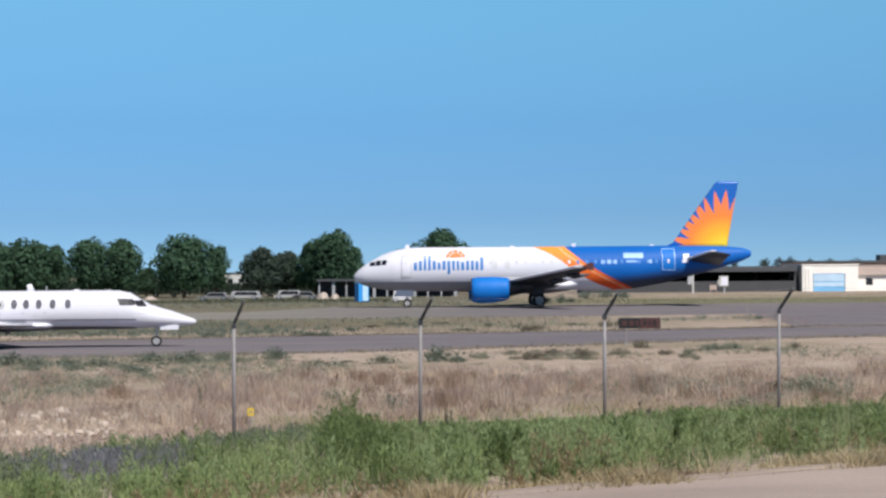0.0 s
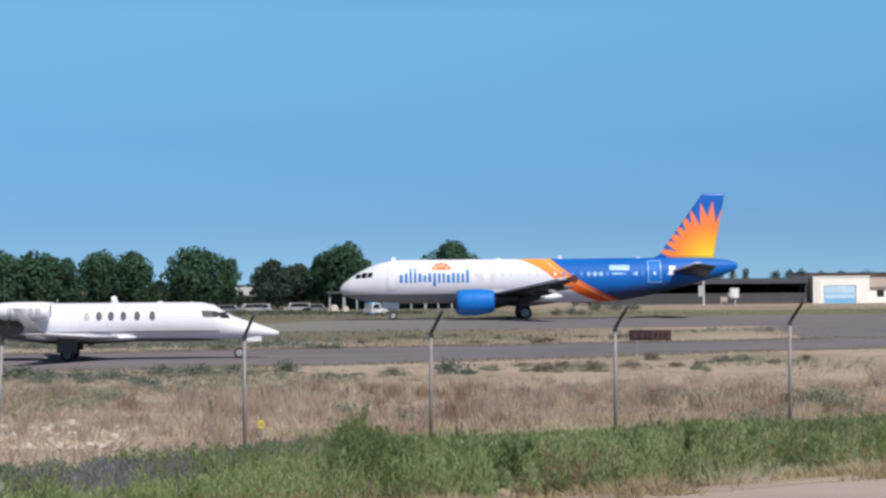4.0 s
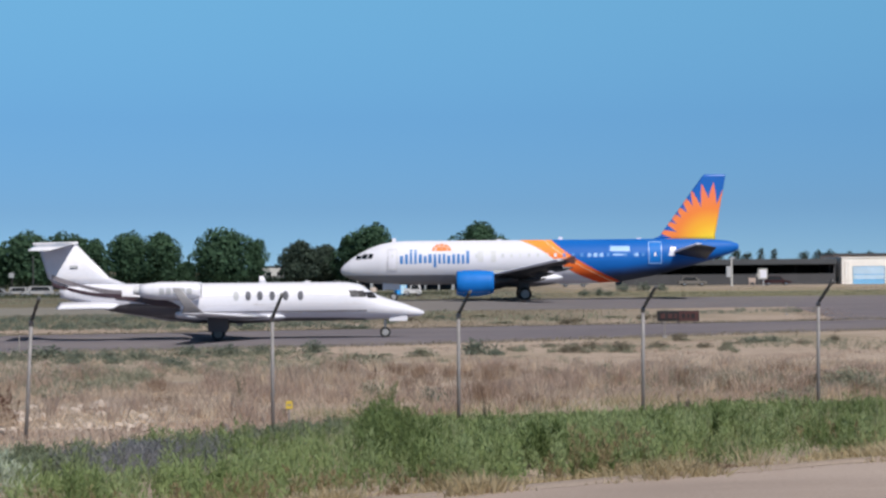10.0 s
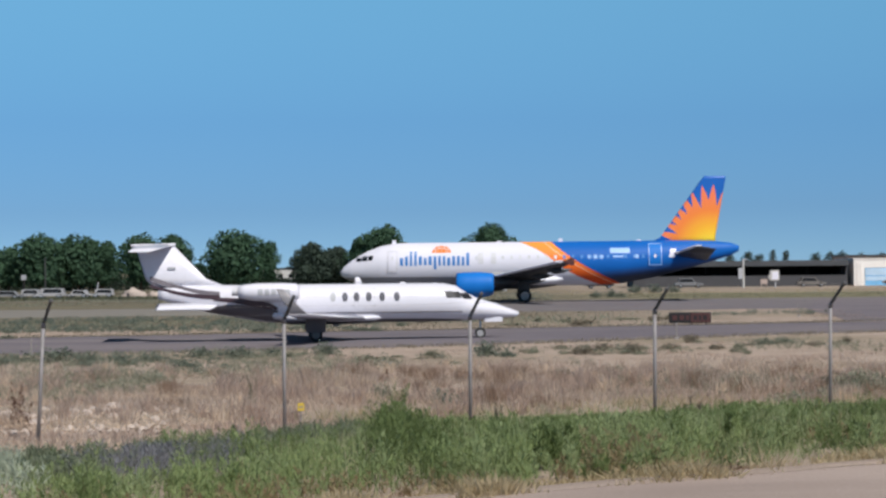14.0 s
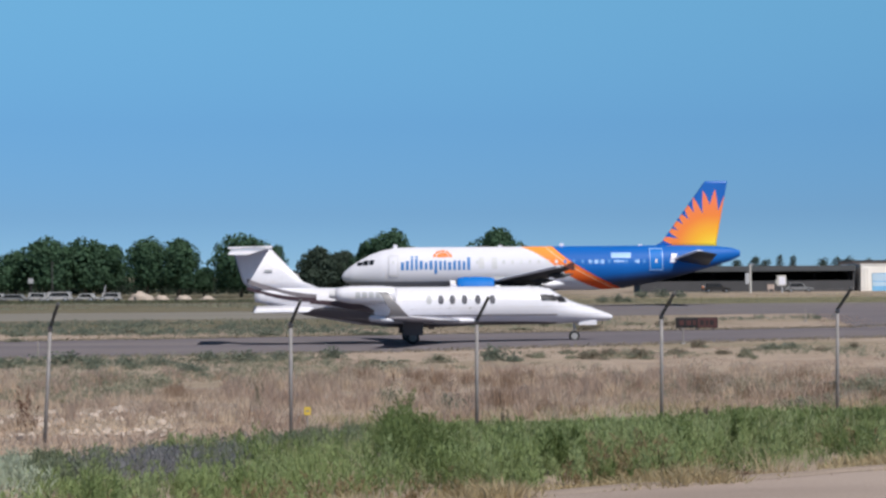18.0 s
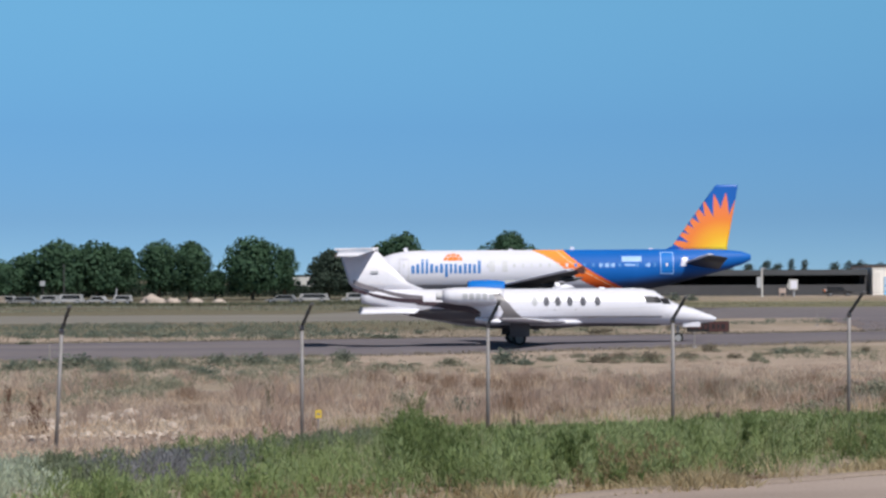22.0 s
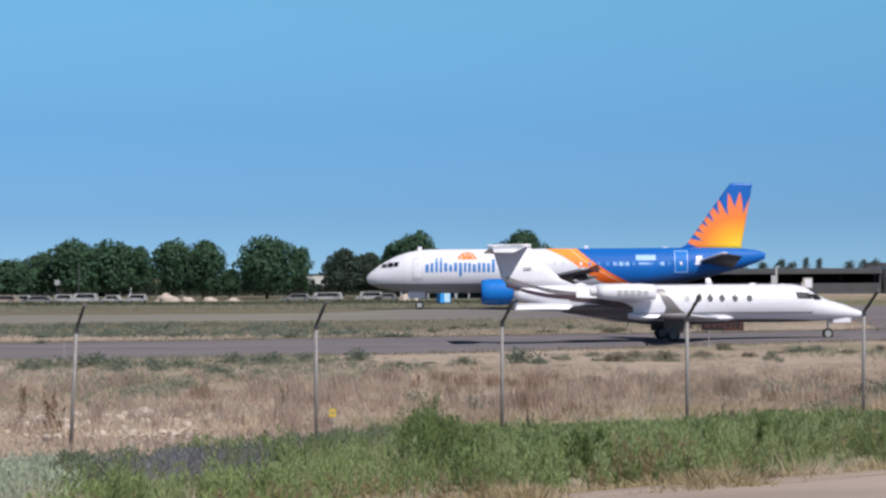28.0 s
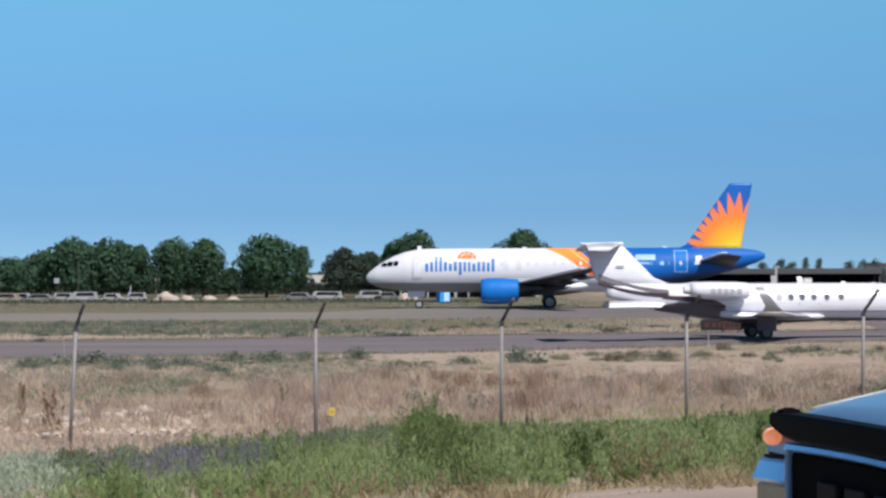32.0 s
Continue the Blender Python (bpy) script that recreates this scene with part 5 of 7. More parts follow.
    grow("dry_grass", x[a], y[a], 0.08 + 0.14 * p[a], 0.05, VERGESTRAW, rng, "pale dry grass before the sheds", "grass", 0.5, 3, 0.3)
    a = ok & belt
    grow("grass", x[a], y[a], 0.06 + 0.12 * p[a], 0.05, OLIVEGRASS, rng, "green grass belt before the sheds", "grass", 0.5, 3, 0.3)
    pale = pale | belt
    a = ok & (p > 0.56) & ~pale
    grow("dry_grass", x[a], y[a], 0.08 + 0.16 * p[a], 0.05, DULLSTRAW, rng, "sparse dry grass between the taxiways", "grass", 0.5, 3, 0.3)
    a = ok & (p <= 0.54) & ~pale & (x < 8 + 10 * p)
    grow("grass", x[a], y[a], 0.12 + 0.25 * p[a], 0.07, SAGE, rng, "sparse grey-green grass between the taxiways", "grass", 0.5, 3, 0.3)
    # a dark hedge behind the trunks
    x, y = rng.uniform(-82, 4, 2200), rng.uniform(281, 285, 2200)
    leafy("hedge", x, y, 1.3 + 0.9 * patchy(x, y, 0.2, 23), TREELEAF_B, rng, "dark hedge behind the tree trunks", "hedge", 12, 0.6, 0.3)
    # rank olive grass before the trees
    x, y = rng.uniform(-72, 2, 7000), rng.uniform(216, 226, 7000)
    grow("grass", x, y, 0.25 + 0.3 * patchy(x, y, 0.1, 17), 0.09, OLIVEGRASS, rng, "rank olive grass before the trees", "grass", 0.3, 2, 0.2)


build_bank()
build_field()


# ---- shrubs ----
def bush_mesh(name, seed, mat, leaves=650):
    """A low dome of lumps, one metre across and one high, thick with small leaves."""
    rng = np.random.default_rng(seed)
    count = 11
    a, q = rng.uniform(0, 2 * np.pi, count), np.sqrt(rng.uniform(0, 1, count)) * 0.30
    cx, cy, cr = np.cos(a) * q, np.sin(a) * q, rng.uniform(0.13, 0.24, count)
    top = (1.0 - 1.5 * q) * rng.uniform(0.7, 1.05, count)
    k = rng.integers(0, count, leaves)
    d = rng.normal(0, 1, (leaves, 3))
    d /= np.linalg.norm(d, axis=1)[:, None]
    d[:, 2] = np.abs(d[:, 2])
    r = cr[k] * rng.uniform(0.6, 1.08, leaves)
    u = rng.uniform(0.0, 1.0, leaves) ** 0.6
    root = np.stack([cx[k] + d[:, 0] * r, cy[k] + d[:, 1] * r, u * top[k] * (0.55 + 0.4 * d[:, 2])], 1)
    tip = root + (d * 0.3 + rng.normal(0, 0.5, (leaves, 3)) + np.array([0, 0, 0.45])) * 0.06
    away = np.stack([root[:, 0], root[:, 1], root[:, 2] * 0.5], 1) * 1.5 + d
    ob = strips(name, root, tip, rng.uniform(0.026, 0.05, leaves), mat, np.zeros(leaves), "", "", away / np.linalg.norm(away, axis=1)[:, None])
    return ob.data, ob


SHRUBS = []
for _i, _m in enumerate((SAGE, SAGE, SHRUBLEAF, BROWNBRUSH)):
    _me, _ob = bush_mesh("shrub", 60 + _i, _m)
    bpy.data.objects.remove(_ob)
    SHRUBS.append(_me)


def shrub(x, y, size, high, kind, rz):
    ob = new("shrub", SHRUBS[kind])
    ob.matrix_world = Matrix.LocRotScale((x, y, land(x, y) - 0.04), Euler((0, 0, rz)), (size, size, high))
    tagged(ob, ("grey-green sagebrush on dry soil", "grey-green sagebrush on dry soil", "dark green shrub on dry soil", "dull brown brush on dry soil")[kind], "shrub", "shrubs of the dry field")


# the brush along the near taxiway: bearing in thousandths, distance, width, height, kind
BRUSH_WEST = ((-206, 69.1, 2.1, 0.55, 2), (-185, 68.3, 0.9, 0.43, 2), (-175, 65.4, 1.15, 0.41, 2), (-167, 67.1, 1.0, 0.48, 2), (-152, 68.1, 1.1, 0.43, 2), (-133, 62.4, 1.3, 0.44, 2), (-129, 71.5, 1.0, 0.45, 2), (-112, 70.2, 1.8, 0.5, 2),
              (-89, 72.0, 0.9, 0.4, 2), (-79, 71.2, 0.7, 0.28, 0), (-63, 73.1, 1.05, 0.52, 2), (-39, 64.3, 1.75, 0.46, 0), (-27, 62.6, 1.0, 0.25, 0), (-180, 57.2, 0.75, 0.36, 0), (-177, 47.9, 0.6, 0.3, 0), (-234, 67.9, 1.3, 0.38, 2))
BRUSH_EAST = ((-5, 69.3, 0.9, 0.38, 0), (3, 65.0, 0.65, 0.16, 0), (25, 69.7, 1.2, 0.64, 2), (60, 74.8, 0.65, 0.22, 3), (71, 70.7, 0.9, 0.34, 3), (81, 72.8, 0.95, 0.35, 3), (100, 71.0, 0.85, 0.43, 3), (46, 72.2, 0.6, 0.29, 0),
              (128, 78.1, 0.65, 0.35, 3), (153, 70.3, 0.5, 0.45, 0), (165, 75.6, 0.95, 0.3, 2), (176, 76.1, 0.85, 0.3, 2), (209, 75.5, 0.6, 0.3, 3), (119, 73.2, 0.7, 0.29, 3), (141, 72.8, 0.7, 0.23, 3), (193, 74.1, 0.5, 0.23, 3))
# brush in the dry field
BRUSH_FIELD = ((142, 43.5, 1.3, 0.28, 0), (1, 38.2, 0.6, 0.34, 2), (-33, 40.2, 0.55, 0.42, 0), (218, 39.0, 1.0, 0.5, 0),
               (205, 41.5, 0.9, 0.35, 3), (196, 36.5, 1.1, 0.3, 0), (182, 36.2, 1.0, 0.26, 0), (-100, 52.0, 0.7, 0.3, 3), (60, 55.0, 0.7, 0.3, 3), (90, 58.0, 0.8, 0.3, 0), (-215, 52.0, 0.9, 0.3, 3), (-150, 55.0, 0.8, 0.3, 0))


def build_shrubs():
    rnd = random.Random(8)
    for b, y, wide, high, kind in BRUSH_WEST + BRUSH_EAST + BRUSH_FIELD:
        shrub(b * y / 1000.0, y, wide * 1.5, high * 1.5, kind, rnd.uniform(0, 6.2))
        if y > 60:
            for _ in range(2):
                u = rnd.uniform(0.4, 0.75)
                shrub(b * y / 1000.0 + rnd.uniform(-0.9, 0.9) * wide, y + rnd.uniform(-1.2, 1.2), wide * u * 1.5, high * u, kind if b < 40 else rnd.choice((0, 3)), rnd.uniform(0, 6.2))
    # the ground between the large ones is dotted with low tufts
    for i in range(34):
        b = rnd.uniform(-235, -20) if i < 24 else rnd.uniform(-20, 225)
        y = rnd.uniform(62, 73) + 0.02 * max(b, 0)
        shrub(b * y / 1000.0, y, rnd.uniform(0.35, 0.8), rnd.uniform(0.12, 0.25), rnd.choice((0, 0, 2)) if b < 0 else rnd.choice((0, 3, 3)), rnd.uniform(0, 6.2))
    # low brush on the grass island
    for i in range(30):
        b = -232 + 12.0 * i + rnd.uniform(-8, 8)
        y = rnd.uniform(101, 122) + 0.05 * b
        shrub(b * y / 1000.0, y, rnd.uniform(1.0, 2.6), rnd.uniform(0.3, 0.6), rnd.choice((0, 0, 2, 2, 3)) if b < 40 else rnd.choice((0, 3, 3)), rnd.uniform(0, 6.2))
    # a clump of bushes behind the airliner and a darker one by the shed
    for x, y, wide, high in ((16.0, 200, 2.0, 1.1), (17.4, 201, 2.2, 1.45), (18.6, 199.5, 1.8, 1.0), (23.2, 232, 3.0, 1.5), (25.4, 233, 3.4, 1.7), (27.6, 232, 2.6, 1.4)):
        shrub(x, y, wide, high, 2, rnd.uniform(0, 6.2))
    # three by the pale sage on the bank
    for x, y in ((-5.24, 24.5), (-5.36, 23.5), (-4.95, 22.3)):
        shrub(x, y, 0.7, 0.4, 0, rnd.uniform(0, 6.2))


build_shrubs()


# ---- small things by the fence ----
STONE = worn("pale stone", (0.44, 0.37, 0.325), 0.9, spread=0.2, scale=6, fine=40, bump=0.4)
YELLOW = worn("yellow marker paint", (0.55, 0.39, 0.05), 0.6, spread=0.15)
SIGNRED = worn("faded red sign face", (0.085, 0.032, 0.03), 0.5, spread=0.1)
SIGNBLACK = worn("black sign face", (0.02, 0.018, 0.018), 0.5, spread=0.1)
OFFWHITE = worn("off-white paint", (0.52, 0.51, 0.49), 0.6, spread=0.08, scale=2, fine=20)


def build_stones():
    rnd = random.Random(31)
    for b, y, s in ((-229, 33.5, 0.17), (-215, 33.0, 0.20), (-203, 32.4, 0.19), (-197, 34.0, 0.15), (-186, 34.5, 0.14), (-172, 34.8, 0.2), (-166, 35.5, 0.13), (-224, 31.8, 0.13),
                    (-150, 33.4, 0.12), (-140, 33.0, 0.13), (-128, 33.5, 0.11), (-208, 35.5, 0.14), (-236, 32.4, 0.16), (-99, 35, 0.12), (-60, 36, 0.1)) + tuple((rnd.uniform(-245, -150), rnd.uniform(30.5, 35.5), rnd.uniform(0.06, 0.14)) for _ in range(34)):
        bm = bmesh.new()
        s *= 0.84
        bmesh.ops.create_icosphere(bm, subdivisions=2, radius=s)
        for v in bm.verts:
            v.co *= 1 + 0.35 * noise.noise(v.co * 6 + Vector((b, 0, 0)))
            v.co.z *= 0.75
        ob = part("stone", bm, STONE, None)
        y += 3.4 + rnd.uniform(-1.2, 1.2)
        x = b * y / 1000.0
        ob.matrix_world = pose(x, y, land(x, y) + s * 0.25, 0, 0, rnd.uniform(0, 360))
        tagged(ob, "pale rounded stone lying in dry grass", "stone", "stones by the fence")


build_stones()


def build_rubble():
    """Small broken stones strewn over the bare soil, too many to count."""
    rng = np.random.default_rng(37)
    n = 460
    y = rng.uniform(31.8, 38.0, n)
    x = y * rng.uniform(-0.25, -0.12, n)
    keep = (patchy(x, y, 0.5, 38) > 0.42) & (y > bank_edge(x, y) + 0.5)
    corners = np.array([(1, 0, 0), (-1, 0, 0), (0, 1, 0), (0, -1, 0), (0, 0, 1), (0, 0, -0.6), (0.6, 0.6, 0.5), (-0.6, -0.5, 0.6)])
    sides = [(0, 2, 6), (2, 4, 6), (4, 0, 6), (1, 3, 7), (3, 4, 7), (4, 1, 7), (2, 1, 4), (3, 0, 4), (2, 0, 5), (1, 2, 5), (3, 1, 5), (0, 3, 5)]
    verts, faces = [], []
    for a, b in zip(x[keep], y[keep]):
        k = len(verts)
        size = 0.025 + 0.06 * rng.uniform(0, 1) ** 2
        wild = corners * rng.uniform(0.6, 1.3, corners.shape) * size
        turn = rng.uniform(0, 6.28)
        c, d, z = math.cos(turn), math.sin(turn), land(a, b)
        verts += [(a + c * p[0] - d * p[1], b + d * p[0] + c * p[1], z + p[2] * 0.8 + size * 0.25) for p in wild]
        faces += [tuple(k + i for i in f) for f in sides]
    tagged(shape("rubble", verts, faces, STONE), "pale pinkish rubble strewn over dry soil", "rubble", kind="stuff")


build_rubble()


def build_marker():
    x, y = -2.33, 31.2
    z = land(x, y)
    m = thing("marker_sign", pose(x, y, z, 0, 0, 15), "small yellow utility marker on a thin post", "sign")
    part("post", rod(bmesh.new(), (0, 0, -0.1), (0, 0, 0.42), 0.012), GALV, m)
    boxed("plate", -0.055, 0.055, -0.022, -0.013, 0.37, 0.50, YELLOW, m, "yellow plate", 0.003)
    boxed("mark", -0.03, 0.03, -0.026, -0.0225, 0.42, 0.445, TAUPE, m, "dull bar", 0.0)


build_marker()


def build_taxi_sign():
    s = thing("taxiway_sign", pose(13.55, 105.5, 0.0, 0, 0, -6), "low faded red and black airfield guidance sign", "sign")
    boxed("cabinet", -1.15, 1.15, -0.12, 0.12, 0.12, 0.70, SIGNBLACK, s, "black sign cabinet", 0.02)
    boxed("panel", 0.05, 1.1, -0.136, -0.122, 0.16, 0.66, SIGNRED, s, "faded red panel", 0.0)
    for x0, x1 in ((-0.95, -0.7), (-0.55, -0.32), (-0.2, -0.05), (0.2, 0.38), (0.5, 0.62), (0.72, 0.92)):
        boxed("bar", x0, x1, -0.146, -0.137, 0.28, 0.54, SIGNRED if x0 < 0 else SIGNBLACK, s, "worn marking bar", 0.0)
    for x in (-0.9, 0, 0.9):
        part("leg", rod(bmesh.new(), (x, 0, -0.1), (x, 0, 0.14), 0.04), GALV, s)


build_taxi_sign()


MARKERGREY = worn("dusty white plastic", (0.27, 0.25, 0.245), 0.7, spread=0.1, scale=3, fine=30)


def build_edge_markers():
    for x, y, h in ((9.9, 81.6, 0.62), (-16.0, 74.5, 0.6), (22.3, 120.5, 0.75), (-20.5, 76.5, 0.5), (34, 92, 0.6)):
        m = thing("edge_marker", pose(x, y, land(x, y)), "short white taxiway edge marker post", "marker", "taxiway edge markers")
        part("stake", rod(bmesh.new(), (0, 0, -0.05), (0, 0, h), 0.03, 0.024, 12), MARKERGREY, m)
        part("base", rod(bmesh.new(), (0, 0, 0.0), (0, 0, 0.08), 0.12, 0.09, 14), MARKERGREY, m)
        part("cap", rod(bmesh.new(), (0, 0, h), (0, 0, h + 0.06), 0.05, 0.03, 12), MARKERGREY, m)


build_edge_markers()
slab("paint_line", [(44.5, 160.0), (60.0, 164.0), (60.0, 165.6), (44.5, 161.4)], 0.024, OFFWHITE, "worn white taxiway paint line", "marking")


# ---- trees ----
def tree(x, y, height, width, mat, seed, label, leaves=5200, low=0.12):
    rng = np.random.default_rng(seed)
    t = thing("tree", pose(x, y, -0.05), label, "tree", "trees beyond the airfield")
    bm = bmesh.new()
    rod(bm, (0, 0, 0), (0.05 * height * rng.normal(0, 0.3), 0, height * 0.45), 0.035 * height, 0.02 * height, 9)
    part("trunk", bm, BARK, t, "", True)
    blobs = []
    count = 22
    for i in range(count):
        u = (i + 0.5) / count
        z = height * (low + 0.14 + (0.74 - low) * u)
        a = i * 2.4 + rng.uniform(0, 1)
        prof = math.sin(math.pi * (0.22 + 0.62 * u))
        r = width * 0.34 * prof * rng.uniform(0.35, 1.0)
        br = width * rng.uniform(0.17, 0.25) * (0.65 + 0.5 * prof)
        blobs.append((r * math.cos(a), r * math.sin(a), z, br))
    limbs = bmesh.new()
    for bx, by, bz, br in blobs[::2]:
        rod(limbs, (0, 0, height * 0.25), (bx, by, bz), 0.012 * height, 0.004 * height, 6)
    part("limbs", limbs, BARK, t, "", True)
    b = np.array(blobs)
    k = rng.integers(0, count, leaves)
    d = rng.normal(0, 1, (leaves, 3))
    d /= np.linalg.norm(d, axis=1)[:, None]
    r = b[k, 3] * (1 - np.abs(rng.normal(0, 0.22, leaves))) * (1 + 0.18 * np.sin(d[:, 0] * 5 + k) * np.cos(d[:, 2] * 6 + k))
    root = b[k, :3] + d * r[:, None]
    ln = rng.uniform(0.22, 0.52, leaves) * (width / 9) ** 0.5
    # the crown is browsed off some way above the ground
    low_ok = root[:, 2] > min(1.15, 0.2 * height) + rng.uniform(0, 0.7, leaves)
    root, d, ln = root[low_ok], d[low_ok], ln[low_ok]
    leaves = len(root)
    along = rng.normal(0, 0.6, (leaves, 3))
    along -= d * np.sum(along * d, axis=1)[:, None] * 0.8
    tip = root + along * ln[:, None]
    crown = strips("crown", root, tip, ln * rng.uniform(0.6, 1.1, leaves), mat, np.zeros(leaves), "", "", d)
    for key in ("kind", "category"):
        if key in crown:
            del crown[key]
    crown.parent = t
    return t


def build_trees():
    full, dim = "dense dark green broadleaf tree beyond the airfield", "dense blackish green tree beyond the airfield"
    # bearing (degrees), distance, height, width, darkness
    for i, (b, y, h, w, dark) in enumerate((
            (-15.0, 276, 6.2, 7, 0), (-14.2, 272, 5.4, 6, 0), (-13.6, 268, 5.6, 7, 0), (-12.75, 272, 7.0, 7, 0), (-11.85, 270, 8.9, 8.5, 0), (-10.75, 274, 8.5, 9, 0), (-10.1, 276, 8.2, 6.6, 0),
            (-8.95, 270, 8.8, 7.0, 0), (-8.05, 270, 8.9, 7.2, 0), (-7.3, 277, 4.6, 4, 0), (-6.2, 269, 8.8, 10, 0), (-5.25, 275, 8.2, 4.5, 0), (-3.95, 268, 7.4, 6.2, 1), (-3.2, 273, 6.8, 6, 1),
            (-2.3, 270, 8.6, 7, 0), (-1.75, 268, 9.9, 8, 0), (-1.2, 275, 8.0, 4, 0), (1.42, 275, 10.15, 9.0, 0), (0.2, 282, 7.2, 6, 0), (2.6, 290, 6.3, 6, 0))):
        tree(math.tan(radians(b)) * y, y, h * 0.94, w, TREELEAF_B if dark else TREELEAF, 100 + i, dim if dark else full, 9200 if w > 5 else 5600, 0.06)
    for i, (b, y, h, w) in enumerate(((9.05, 520, 8.4, 6), (9.35, 525, 7.6, 5), (9.75, 520, 9.2, 3.2), (10.15, 522, 9.0, 3.4), (11.0, 530, 7.4, 7), (11.4, 530, 8.2, 5), (11.75, 520, 8.0, 6), (12.3, 525, 7.2, 7),
                                      (8.5, 540, 7.2, 7), (12.9, 530, 7.4, 7), (7.9, 540, 7.0, 6), (13.6, 540, 7.2, 8))):
        tree(math.tan(radians(b)) * y, y, h * 0.9, w * 0.8, TREELEAF_B, 300 + i, "small far dark tree on the horizon", 1800, 0.05)


build_trees()

# ---- buildings ----
# roof and wall greys lean blue, with distance haze mixed into them
SHEDGREY = worn("weathered grey metal roof", (0.058, 0.062, 0.07), 0.6, spread=0.15, scale=0.4, fine=8)
SHEDWALL = worn("grey block wall", (0.058, 0.058, 0.065), 0.8, spread=0.12, scale=0.5, fine=8)
# near-black that paints in the open shed's inner shade; a sign post shares it
SHADE = worn("shed interior shade", (0.012, 0.012, 0.014), 0.9, spread=0.2)
BUFF = worn("cream stucco", (0.86, 0.82, 0.78), 0.8, spread=0.06, scale=0.5, fine=8)
BUFFROOF = worn("pinkish tan roof", (0.42, 0.33, 0.29), 0.8, spread=0.12, scale=0.6, fine=8)
DOORBLUE = worn("pale blue door panel", (0.20, 0.48, 0.78), 0.3, spread=0.12, scale=0.7, fine=6)
DOORPALE = worn("pale door panel", (0.50, 0.66, 0.82), 0.35, spread=0.1, scale=0.7, fine=6)


def build_shed():
    s = thing("aircraft_shed", pose(29.5, 296.0, 0.0, 0, 0, 0), "long low open-fronted grey aircraft shed", "shed")
    n = 32.95
    boxed("roof", -0.3, n, -0.8, 11, 3.1, 3.95, SHEDGREY, s, "grey metal roof edge", 0.03)
    boxed("back_wall", 0, n, 10.6, 10.9, 0, 3.1, SHADE, s, "back wall darkened as inner shade", 0.0)
    boxed("end_wall", -0.1, 0.15, 0, 10.6, 0, 3.1, SHEDWALL, s, "", 0.0)
    boxed("end_wall", n - 0.3, n - 0.05, 0, 10.6, 0, 3.1, SHEDWALL, s, "", 0.0)
    boxed("front_wall", 0.15, n - 0.3, 0.0, 0.2, 0, 1.65, SHEDWALL, s, "low grey front wall", 0.0)
    for i in range(7):
        x = 0.6 + i * (n - 1.6) / 6
        boxed("post", x, x + 0.16, 0.25, 0.4, 0, 3.1, SHADE, s, "dark steel post", 0.0)


